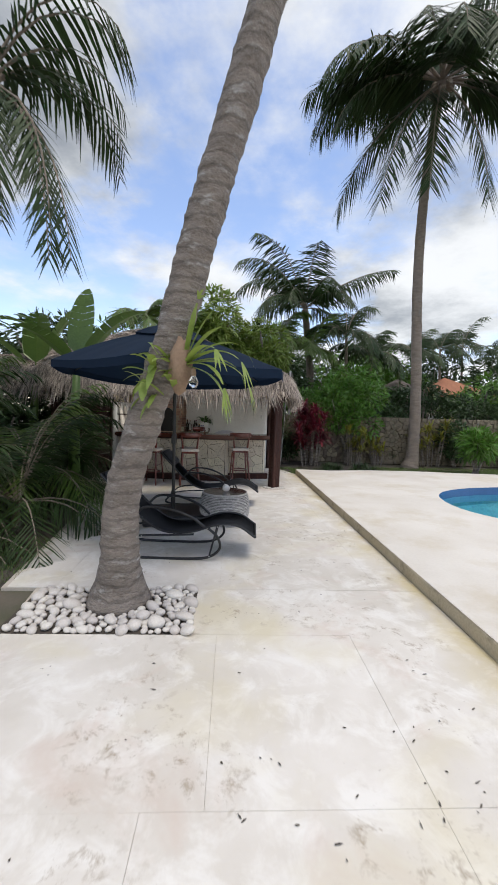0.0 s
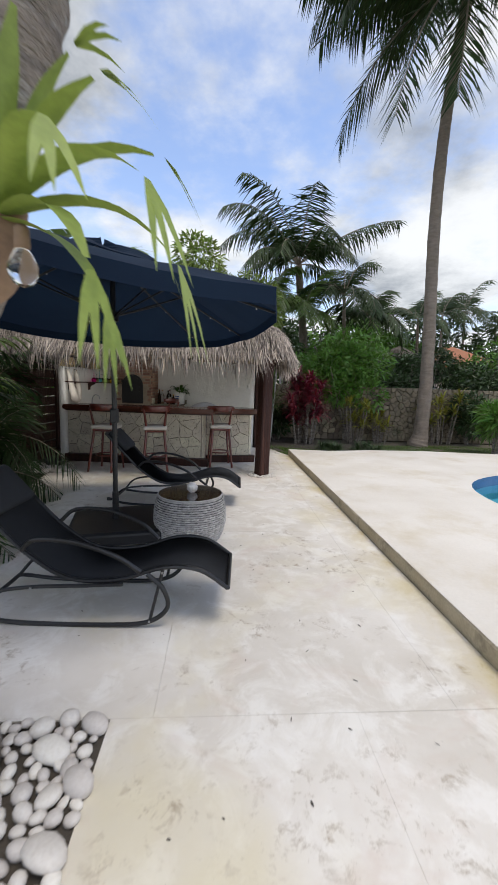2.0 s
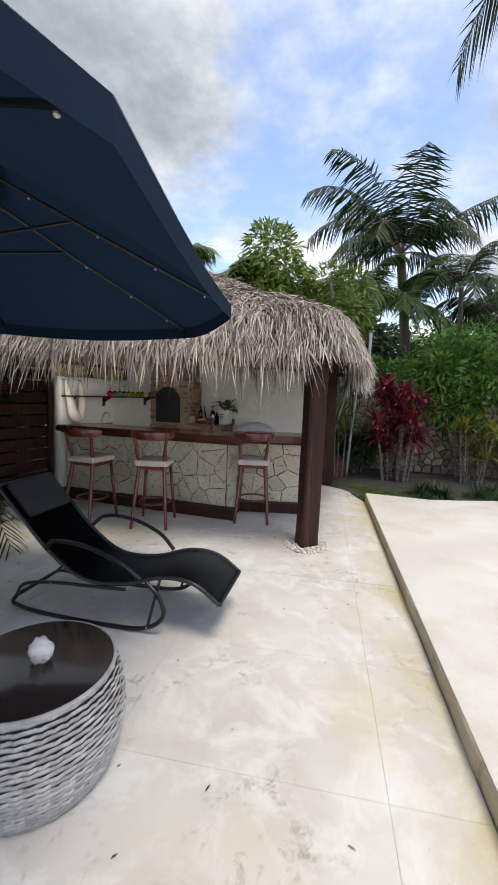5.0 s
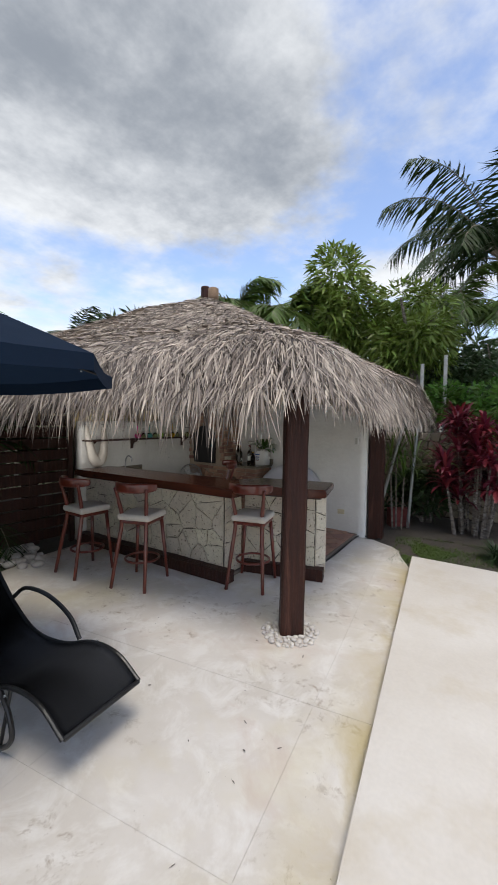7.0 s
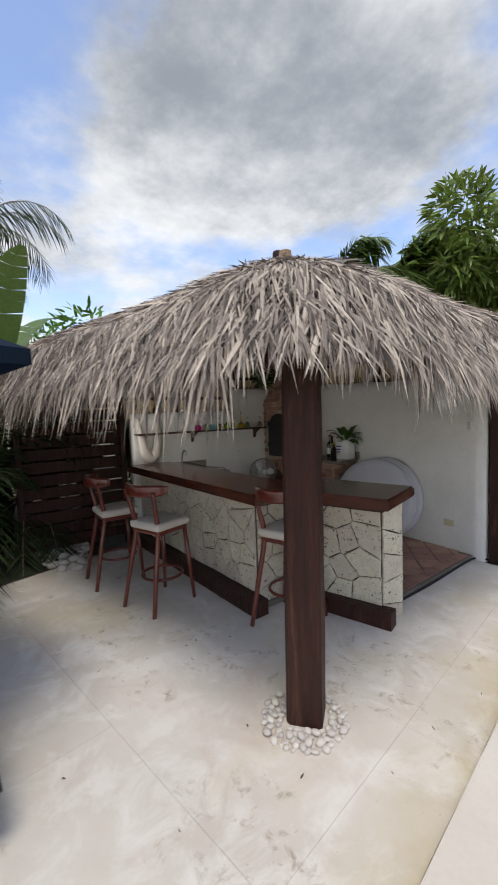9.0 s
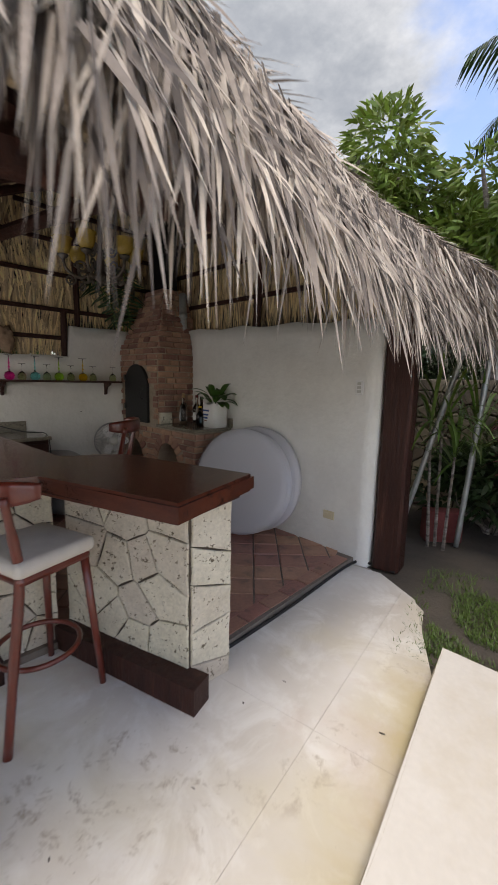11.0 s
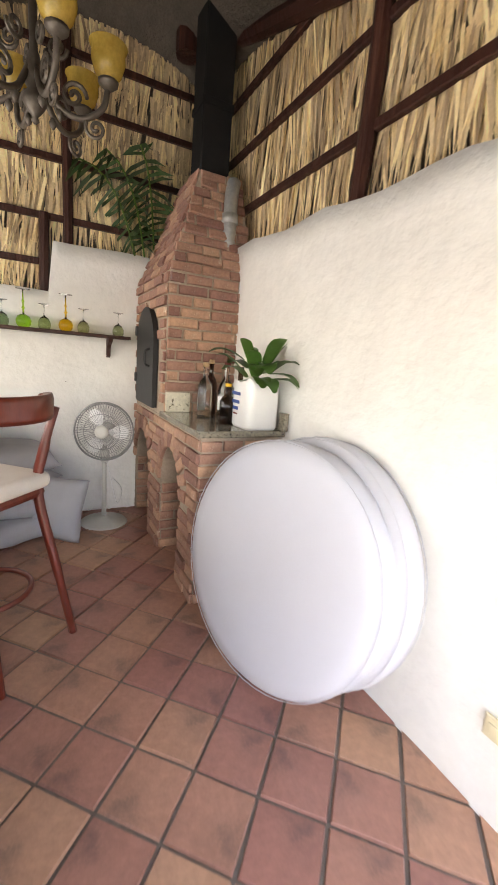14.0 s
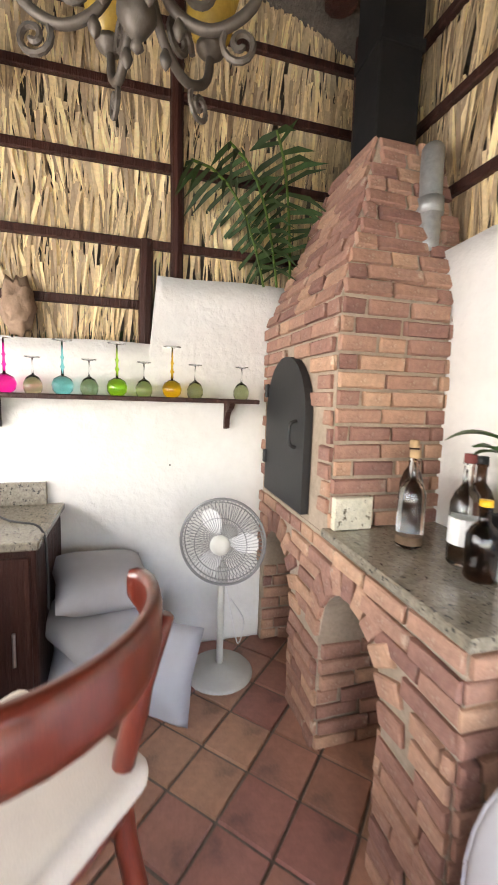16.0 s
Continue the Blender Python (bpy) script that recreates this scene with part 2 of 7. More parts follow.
M["leafred"] = material("red_cordyline_leaf", (0.22, 0.025, 0.045), (0.11, 0.018, 0.03), 0.4, 3, 20, bump=0.1, rand=0.45, island=True, trans=0.15)
M["leafbanana"] = material("banana_leaf", (0.13, 0.21, 0.05), (0.09, 0.16, 0.04), 0.4, 2, 30, bump=0.15, trans=0.25)
M["fern"] = material("staghorn_fern", (0.28, 0.36, 0.075), (0.18, 0.26, 0.05), 0.5, 6, 40, bump=0.15, trans=0.25, stain=(0.20, 0.13, 0.06), stain_scale=5, stain_at=(0.62, 0.8))
M["fernbrown"] = material("dry_fern_shield", (0.30, 0.20, 0.13), (0.19, 0.12, 0.075), 0.85, 8, 50, bump=0.5)
M["thatch"] = material("weathered_palm_thatch", (0.40, 0.335, 0.285), (0.22, 0.18, 0.15), 0.85, 3, 60, bump=0.15, rand=0.85, island=True)
# thatch darkened in its colour to give the shade between blades and under the roof
M["thatchshade"] = material("thatch_gap_shade", (0.10, 0.082, 0.065), (0.055, 0.046, 0.037), 0.95, 6, 60, bump=0.6, dist=0.02)
M["thatchin"] = material("dry_palm_lining", (0.80, 0.64, 0.40), (0.62, 0.46, 0.25), 0.8, 4, 60, bump=0.15, rand=0.48, island=True, trans=0.3)
M["palecane"] = material("pale_cane_batten", (0.42, 0.32, 0.20), (0.30, 0.22, 0.13), 0.7, 6, 60)
M["darkwood"] = material("dark_stained_timber", (0.050, 0.016, 0.010), (0.020, 0.008, 0.006), 0.55, 5, 45, bump=0.8, dist=0.006, stretch=(5, 5, 0.4), spec=0.3, stain=(0.105, 0.042, 0.028), stain_scale=3.5, stain_at=(0.58, 0.72))
M["mahogany"] = material("red_mahogany", (0.15, 0.024, 0.012), (0.09, 0.015, 0.009), 0.28, 6, 60, bump=0.06, stretch=(5, 5, 0.8), coat=0.5)
M["bartop"] = material("varnished_bar_top", (0.11, 0.030, 0.016), (0.06, 0.018, 0.012), 0.25, 3, 50, bump=0.08, stretch=(1.0, 5, 5), coat=0.35)
M["coral"] = material("coral_stone", (0.66, 0.60, 0.48), (0.52, 0.46, 0.35), 0.9, 6, 55, bump=0.8, dist=0.006, rand=0.10, stain=(0.13, 0.10, 0.065), stain_scale=38, stain_at=(0.59, 0.64))
M["mortar"] = material("dark_mortar", (0.10, 0.08, 0.058), rough=0.95, bump=0.5)
M["stucco"] = material("white_stucco", (0.80, 0.785, 0.74), (0.74, 0.72, 0.675), 0.85, 3.5, 22, bump=0.42, dist=0.012, amount=0.14)
M["terracotta"] = material("terracotta_tile", (0.40, 0.20, 0.135), (0.27, 0.14, 0.10), 0.42, 4, 45, bump=0.4, dist=0.004, rand=0.16, stain=(0.14, 0.085, 0.065), stain_scale=5, stain_at=(0.56, 0.72))
M["grout"] = material("tile_grout", (0.20, 0.165, 0.135), rough=0.95)
M["brick"] = material("fireplace_brick", (0.42, 0.235, 0.165), (0.27, 0.15, 0.11), 0.88, 11, 60, bump=0.8, dist=0.005, rand=0.34, stain=(0.56, 0.44, 0.33), stain_scale=14, stain_at=(0.60, 0.74))
M["brickmortar"] = material("brick_mortar", (0.42, 0.335, 0.25), rough=0.95, bump=0.5)
M["granite"] = material("speckled_granite", (0.30, 0.265, 0.20), (0.15, 0.13, 0.10), 0.15, 60, 180, bump=0.02, coat=0.3, stain=(0.035, 0.035, 0.035), stain_scale=70, stain_at=(0.58, 0.62))
M["iron"] = material("black_iron", (0.015, 0.015, 0.016), rough=0.55, bump=0.15)
M["soot"] = material("sooty_black_sheet", (0.010, 0.010, 0.010), (0.018, 0.016, 0.015), 0.8, 6, 40, bump=0.2, spec=0.2)
M["fancage"] = material("grey_fan_wire", (0.30, 0.30, 0.29), (0.25, 0.25, 0.24), 0.35, 8, 60, metal=0.4, bump=0.0)
M["chandelier"] = material("aged_bronze", (0.13, 0.11, 0.09), (0.08, 0.065, 0.05), 0.5, 12, 60, metal=0.5, bump=0.3)
M["shade"] = material("amber_glass_shade", (0.62, 0.44, 0.10), (0.5, 0.33, 0.06), 0.25, 8, 60, bump=0.05, trans=0.4)
M["cushion"] = material("grey_vinyl_cushion", (0.55, 0.545, 0.58), (0.52, 0.515, 0.55), 0.6, 2, 200, bump=0.05, amount=0.08)
M["cream"] = material("cream_seat_fabric", (0.66, 0.60, 0.52), (0.58, 0.52, 0.45), 0.85, 8, 250, bump=0.3, dist=0.002, amount=0.25)
M["pillow"] = material("grey_pillow_fabric", (0.42, 0.415, 0.42), (0.36, 0.355, 0.36), 0.9, 4, 300, bump=0.3, dist=0.002, amount=0.2)
M["sling"] = material("black_mesh_sling", (0.034, 0.035, 0.038), (0.027, 0.028, 0.030), 0.9, 5, 500, bump=0.4, dist=0.001, amount=0.5, spec=0.2)
M["tube"] = material("black_powder_tube", (0.012, 0.012, 0.013), rough=0.35, bump=0.05)
M["navy"] = material("navy_canopy", (0.012, 0.026, 0.052), (0.010, 0.021, 0.044), 0.95, 2, 300, bump=0.15, dist=0.001, trans=0.25, spec=0.2, amount=0.3)
M["wicker"] = material("grey_wicker", (0.42, 0.405, 0.385), (0.27, 0.26, 0.25), 0.7, 20, 90, bump=0.3, rand=0.22, island=True)
M["darkglass"] = material("dark_tinted_tabletop", (0.025, 0.017, 0.014), (0.014, 0.01, 0.009), 0.06, 6, 80, bump=0.0, stretch=(6, 1, 1), coat=0.4)
M["whiteplastic"] = material("white_plastic", (0.78, 0.77, 0.75), (0.74, 0.73, 0.70), 0.4, 6, 60, bump=0.03, amount=0.08)
M["fanplastic"] = material("beige_fan_plastic", (0.55, 0.54, 0.48), (0.48, 0.47, 0.42), 0.4, 6, 60, bump=0.03, amount=0.1)
M["ivory"] = material("ivory_outlet", (0.66, 0.58, 0.40), (0.6, 0.52, 0.34), 0.4, 12, 60, bump=0.03, amount=0.1)
M["shell"] = material("white_shell", (0.8, 0.77, 0.72), (0.7, 0.6, 0.55), 0.4, 18, 60, bump=0.4)
M["rubble"] = material("rubble_stone", (0.24, 0.195, 0.14), (0.13, 0.11, 0.08), 0.95, 6, 40, bump=0.7, dist=0.01, rand=0.35, stain=(0.06, 0.07, 0.035), stain_scale=2.5)
M["poolrim"] = material("blue_pool_tile", (0.05, 0.13, 0.30), (0.035, 0.10, 0.24), 0.25, 30, 60, bump=0.1)
M["poolwall"] = material("pool_plaster", (0.10, 0.42, 0.55), (0.08, 0.36, 0.5), 0.6, 3, 40, bump=0.05)
M["roof_tile"] = material("orange_roof_tile", (0.36, 0.15, 0.08), rough=0.85)
M["blue"] = material("blue_label", (0.02, 0.06, 0.25), rough=0.4, bump=0)
M["yellowp"] = material("yellow_plastic", (0.75, 0.45, 0.02), rough=0.35, bump=0)
M["redclay"] = material("red_clay_block", (0.20, 0.045, 0.04), rough=0.8)
M["steel"] = material("brushed_steel", (0.55, 0.55, 0.55), rough=0.3, metal=1.0, bump=0.03)
M["galv"] = material("galvanised_pipe", (0.42, 0.43, 0.42), (0.30, 0.31, 0.30), 0.45, 8, 50, metal=0.6, bump=0.15)
M["cork"] = material("cork_stopper", (0.5, 0.33, 0.17), rough=0.8)
M["bluefruit"] = material("white_painted_wood", (0.62, 0.60, 0.56), (0.45, 0.42, 0.38), 0.7, 8, 50)
M["water"] = glass_material("pool_water", (0.55, 0.85, 0.95), 0.03)
M["glassclear"] = glass_material("clear_glass", (0.95, 0.97, 0.96))
M["glassdark"] = glass_material("dark_bottle_glass", (0.10, 0.05, 0.03))
for g_name, g_col in (("pink", (0.9, 0.02, 0.35)), ("aqua", (0.25, 0.8, 0.85)), ("lime", (0.45, 0.85, 0.05)), ("amber", (0.95, 0.6, 0.02)), ("green", (0.55, 0.62, 0.35))):
    M["glass" + g_name] = glass_material(g_name + "_glass", g_col)


# ---- building helpers ----
def part(name, bm, mat, parent=None, label="", smooth=False):
    """Links a bmesh as one mesh object, under a thing or a part when one is given."""
    me = bpy.data.meshes.new(name)
    bm.to_mesh(me)
    bm.free()
    return part_mesh(name, me, mat, parent, label, smooth)


def part_mesh(name, me, mat, parent=None, label="", smooth=False):
    for m in (mat if isinstance(mat, (list, tuple)) else [mat]):
        me.materials.append(m)
    if smooth:
        me.polygons.foreach_set("use_smooth", [True] * len(me.polygons))
    ob = new(name, me)
    if parent:
        ob.parent = parent
    if label:
        ob["label"] = label
    return ob


def thing(name, label, category, m=None, group=""):
    e = new(name)
    e.empty_display_size = 0.1
    if m:
        e.matrix_basis = m
    return tagged(e, label, category, group)


def from_lists(verts, faces):
    me = bpy.data.meshes.new("mesh")
    me.from_pydata(verts, [], faces)
    me.update()
    return me


def add_box(bm, c, s, rot=None, bevel=0.0, seg=1):
    """A box of size s at c, turned by the matrix or z-degrees rot, with bevelled edges."""
    r = rot if isinstance(rot, Matrix) else Matrix.Rotation(radians(rot or 0), 4, "Z")
    m = Matrix.Translation(c) @ r @ Matrix.Diagonal((*s, 1))
    g = bmesh.ops.create_cube(bm, size=1.0, matrix=m)
    if bevel:
        es = list({e for v in g["verts"] for e in v.link_edges})
        bmesh.ops.bevel(bm, geom=es, offset=bevel, segments=seg, affect="EDGES", profile=0.5)
    return bm


def box(c, s, rot=None, bevel=0.0, seg=1):
    return add_box(bmesh.new(), c, s, rot, bevel, seg)


def add_prism(bm, pts, z0, z1, inset=0.0):
    """Upright prism over a counter-clockwise outline."""
    lo = [bm.verts.new((x, y, z0)) for x, y in pts]
    hi = [bm.verts.new((x, y, z1)) for x, y in pts]
    bm.faces.new(hi)
    bm.faces.new(lo[::-1])
    k = len(pts)
    for i in range(k):
        bm.faces.new((lo[i], lo[(i + 1) % k], hi[(i + 1) % k], hi[i]))
    return bm


def prism(pts, z0, z1):
    return add_prism(bmesh.new(), pts, z0, z1)


def add_tube(bm, pts, radii, n=10, cap=True, closed=False):
    """A round tube along points, radius by point."""
    pts = [Vector(p) for p in pts]
    if not isinstance(radii, (list, tuple)):
        radii = [radii] * len(pts)
    rings, k = [], len(pts)
    ref = None
    for i, p in enumerate(pts):
        a = pts[(i - 1) % k] if (closed or i > 0) else p
        b = pts[(i + 1) % k] if (closed or i < k - 1) else p
        d = (b - a).normalized()
        if ref is None:
            ref = d.orthogonal().normalized()
        ref = (ref - d * ref.dot(d)).normalized()
        o = d.cross(ref)
        rings.append([bm.verts.new(p + (ref * math.cos(2 * math.pi * j / n) + o * math.sin(2 * math.pi * j / n)) * radii[i]) for j in range(n)])
    for i in range(k if closed else k - 1):
        r0, r1 = rings[i], rings[(i + 1) % k]
        for j in range(n):
            bm.faces.new((r0[j], r0[(j + 1) % n], r1[(j + 1) % n], r1[j]))
    if cap and not closed:
        bm.faces.new(rings[0][::-1])
        bm.faces.new(rings[-1])
    return bm


def tube(pts, radii, n=10, cap=True, closed=False):
    return add_tube(bmesh.new(), pts, radii, n, cap, closed)


def add_lathe(bm, prof, c=(0, 0, 0), n=20, cap=True):
    """A turned shape from (radius, height) pairs."""
    rings = [[bm.verts.new((c[0] + r * math.cos(2 * math.pi * j / n), c[1] + r * math.sin(2 * math.pi * j / n), c[2] + z)) for j in range(n)] for r, z in prof]
    for a, b in zip(rings, rings[1:]):
        for j in range(n):
            bm.faces.new((a[j], a[(j + 1) % n], b[(j + 1) % n], b[j]))
    if cap:
        bm.faces.new(rings[0][::-1])
        bm.faces.new(rings[-1])
    return bm


def lathe(prof, c=(0, 0, 0), n=20, cap=True):
    return add_lathe(bmesh.new(), prof, c, n, cap)


def smooth_path(pts, per=6):
    """Catmull-Rom through points."""
    pts = [Vector(p) for p in pts]
    q = [2 * pts[0] - pts[1], *pts, 2 * pts[-1] - pts[-2]]
    out = []
    for i in range(1, len(q) - 2):
        for s in range(per):
            t = s / per
            a, b, c, d = q[i - 1], q[i], q[i + 1], q[i + 2]
            out.append(0.5 * ((2 * b) + (c - a) * t + (2 * a - 5 * b + 4 * c - d) * t * t + (3 * b - a - 3 * c + d) * t ** 3))
    return out + [pts[-1]]


def blade(V, F, p, d, side, length, width, droop=0.0, segs=3, taper=0.3):
    """Adds a narrow leaf blade to vertex and face lists."""
    d, side = d.normalized(), side.normalized()
    base = len(V)
    for i in range(segs + 1):
        t = i / segs
        c = p + d * (length * t) + Vector((0, 0, -droop * length * t * t))
        w = width * (1 - t) ** taper * (0.55 + 0.9 * min(t * 3, 1) * 0.5) if i < segs else 0
        if i < segs:
            V += [tuple(c - side * w / 2), tuple(c + side * w / 2)]
        else:
            V.append(tuple(c))
    for i in range(segs - 1):
        a = base + 2 * i
        F.append((a, a + 1, a + 3, a + 2))
    a = base + 2 * (segs - 1)
    F.append((a, a + 1, a + 2))


def inside(x, y, poly):
    hit, j = False, len(poly) - 1
    for i in range(len(poly)):
        (xi, yi), (xj, yj) = poly[i], poly[j]
        if (yi > y) != (yj > y) and x < (xj - xi) * (y - yi) / (yj - yi) + xi:
            hit = not hit
        j = i
    return hit


def clip_half(poly, nx, ny, c):
    """Keeps the part of a convex outline where nx*x + ny*y <= c."""
    out = []
    for i in range(len(poly)):
        p, q = poly[i], poly[(i + 1) % len(poly)]
        dp, dq = nx * p[0] + ny * p[1] - c, nx * q[0] + ny * q[1] - c
        if dp <= 0:
            out.append(p)
        if dp * dq < 0:
            t = dp / (dp - dq)
            out.append((p[0] + (q[0] - p[0]) * t, p[1] + (q[1] - p[1]) * t))
    return out


# ---- ground, terrace, pool deck ----
KU, KV = Vector((0.984, 0.177, 0)), Vector((-0.177, 0.984, 0))


def uv(u, v):
    p = KU * u + KV * v
    return (p.x, p.y)


def plate_with_hole(outer, hole, z):
    bm = bmesh.new()
    es = []
    for loop in (outer, hole):
        vs = [bm.verts.new((x, y, z)) for x, y in loop]
        es += [bm.edges.new((vs[i], vs[(i + 1) % len(vs)])) for i in range(len(vs))]
    bmesh.ops.triangle_fill(bm, edges=es, use_beauty=True, normal=(0, 0, 1))
    for f in bm.faces:
        if f.normal.z < 0:
            f.normal_flip()
    return bm


def pool_outline(grow, n=64):
    pts = []
    for i in range(n):
        a = 2 * math.pi * i / n
        c, s = math.cos(a), math.sin(a)
        x = math.copysign(abs(c) ** 0.85, c) * (4.1 + grow)
        y = math.copysign(abs(s) ** 0.85, s) * (2.15 + grow)
        pts.append((8.1 + x, 8.5 + y + 0.05 * x))
    return pts


ground_bm = plate_with_hole([(-260, -260), (260, -260), (260, 320), (-260, 320)], pool_outline(0.4, 48), -0.035)
tagged(part("ground", ground_bm, M["grass"]), "dark green lawn and planted garden soil", "ground", kind="structure")

soil_bm = bmesh.new()
for poly in ([uv(-6, 4.05), uv(-0.36, 4.05), uv(-1.05, 9.4), uv(-1.2, 10.4), uv(-6, 12)], [(0.35, 12.4), (0.8, 11.9), (1.35, 11.7), (2.6, 12.2), (3.6, 13.6), (3.4, 15.6), (-1, 15.6), (-1, 12.84), (0.3, 12.84)]):
    soil_bm.faces.new([soil_bm.verts.new((x, y, -0.02)) for x, y in poly])
tagged(part("soil", soil_bm, M["soil"]), "bare dark planting soil beside the terrace", "soil", kind="structure")

terrace = tagged(part("terrace", prism([uv(-4, -2.5), uv(3.33, -2.5), uv(3.33, 11.2), uv(3.2, 11.5), uv(3.14, 11.88), uv(2.98, 12.06), uv(2.62, 12.29), uv(-1, 12.1), uv(-1.1, 9.5), uv(-0.4, 4.03), uv(-0.1, 4.03), uv(0, 3.29), uv(-4, 3.29)], -0.2, -0.006), M["joint"]), "pale coral stone terrace paving", "terrace", kind="structure")

# pool deck, its step and the pool
deck_outline = [uv(3.34, -2.5), (14, -2), (14, 12.6), (7, 12.6), (5.6, 12.5), (4.43, 12.46), (3.1, 12.18), (2.7, 11.98), (2.2, 11.78), uv(3.34, 11.34)]
deck_bm = plate_with_hole(deck_outline, pool_outline(0.0), 0.12)
tagged(part("pool_deck", deck_bm, M["deck"]), "raised white coral stone pool deck", "pool deck", kind="structure")
kerb_bm = bmesh.new()
k_pts = [uv(3.335, -2.5)] + [uv(3.335 + random.uniform(-0.006, 0.006), v * 0.25) for v in range(-8, 45)] + [uv(3.337, 11.34), (2.2, 11.78), (2.7, 11.98), (3.1, 12.18), (4.43, 12.46), (5.6, 12.5), (14, 12.6)]
k_lo = [kerb_bm.verts.new((x, y, -0.15)) for x, y in k_pts]
k_mid = [kerb_bm.verts.new((x, y, 0.105)) for x, y in k_pts]
k_hi = [kerb_bm.verts.new((x + 0.012, y + 0.002, 0.1205)) for x, y in k_pts]
for i in range(len(k_pts) - 1):
    kerb_bm.faces.new((k_lo[i], k_lo[i + 1], k_mid[i + 1], k_mid[i]))
    kerb_bm.faces.new((k_mid[i], k_mid[i + 1], k_hi[i + 1], k_hi[i]))
tagged(part("deck_step", kerb_bm, M["kerb"]), "stained yellowish stone step edge of the pool deck", "step", kind="structure")
pool_bm = bmesh.new()
ring_top, ring_mid, ring_low = ([pool_bm.verts.new((x, y, z)) for x, y in pool_outline(g)] for g, z in ((0.0, 0.119), (-0.005, -0.13), (-0.02, -1.3)))
for i in range(64):
    j = (i + 1) % 64
    f = pool_bm.faces.new((ring_top[j], ring_top[i], ring_mid[i], ring_mid[j]))
    f.material_index = 1
    pool_bm.faces.new((ring_mid[j], ring_mid[i], ring_low[i], ring_low[j]))
pool_bm.faces.new(ring_low)
tagged(part("pool_basin", pool_bm, [M["poolwall"], M["poolrim"]]), "rounded pool basin with a dark blue tiled rim", "pool", kind="structure")
water_bm = bmesh.new()
water_bm.faces.new([water_bm.verts.new((x, y, -0.03)) for x, y in pool_outline(-0.01)])
pw = tagged(part("water", water_bm, M["water"]), "clear turquoise pool water", "water", kind="structure")
pw.visible_shadow = False

# ---- kiosk walls, floor, posts ----
def wobble_wall(x0, x1, y0, y1, z0, tops, step=0.12):
    """A hand-plastered wall block: its faces wave slightly, its top follows tops, a function of the run."""
    along_x = (x1 - x0) > (y1 - y0)
    run0, run1 = (x0, x1) if along_x else (y0, y1)
    t0, t1 = (y0, y1) if along_x else (x0, x1)
    n, k = max(2, int((run1 - run0) / step)), 16
    bm = bmesh.new()

    def vert(r, t, z):
        w = noise.noise(Vector((r * 2.1, t * 3, z * 2.1))) * 0.008 + noise.noise(Vector((r * 6, t * 5, z * 6))) * 0.004
        return bm.verts.new((r, t + w, z) if along_x else (t + w, r, z))

    grid = {}
    for i in range(n + 1):
        r = run0 + (run1 - run0) * i / n
        for s, t in ((0, t0), (1, t1)):
            for j in range(k + 1):
                grid[i, s, j] = vert(r, t, z0 + (tops(r) - z0) * j / k)
    for i in range(n):
        for j in range(k):
            bm.faces.new((grid[i, 0, j], grid[i + 1, 0, j], grid[i + 1, 0, j + 1], grid[i, 0, j + 1]))
            bm.faces.new((grid[i + 1, 1, j], grid[i, 1, j], grid[i, 1, j + 1], grid[i + 1, 1, j + 1]))
        bm.faces.new((grid[i, 0, k], grid[i + 1, 0, k], grid[i + 1, 1, k], grid[i, 1, k]))
    for i in (0, n):
        for j in range(k):
            bm.faces.new((grid[i, 0, j], grid[i, 1, j], grid[i, 1, j + 1], grid[i, 0, j + 1]))
    bmesh.ops.recalc_face_normals(bm, faces=bm.faces)
    return bm


back_bm = wobble_wall(-3.13, 0.37, 12.552, 12.73, -0.05, lambda r: 2.062 - 0.03 * r + 0.012 * math.sin(r * 9) + 0.01 * noise.noise(Vector((r * 7, 0, 0))))
tagged(part("wall_back", back_bm, M["stucco"], smooth=True), "hand-trowelled white stucco wall of the bar hut", "wall", kind="structure")
left_bm = wobble_wall(-3.13, -2.955, 9.8, 12.551, -0.05, lambda r: (2.13 if r > 11.43 else 1.775) + 0.006 * math.sin(r * 8), 0.035)
tagged(part("wall_left", left_bm, M["stucco"], smooth=True), "white stucco side wall of the bar hut with a lower sill", "wall", kind="structure")

floor_pts = [(-2.95, 9.95), (-0.3, 9.95), (-0.3, 10.3), (0.52, 10.62), (0.36, 10.95), (0.25, 12.56), (0.27, 12.648), (-2.95, 12.648)]
kfloor = tagged(part("floor", prism(floor_pts, -0.1, 0.042), M["grout"]), "diagonal terracotta tile floor of the bar hut", "floor", kind="structure")
edge_bm = bmesh.new()
add_tube(edge_bm, smooth_path([(0.37, 10.93, 0.012), (0.34, 11.6, 0.014), (0.27, 12.5, 0.012), (0.40, 12.60, 0.015), (0.6, 12.62, 0.01)]), 0.011, 8)
tagged(part("hose", edge_bm, M["iron"]), "thin dark hose lying along the tile floor edge", "hose")


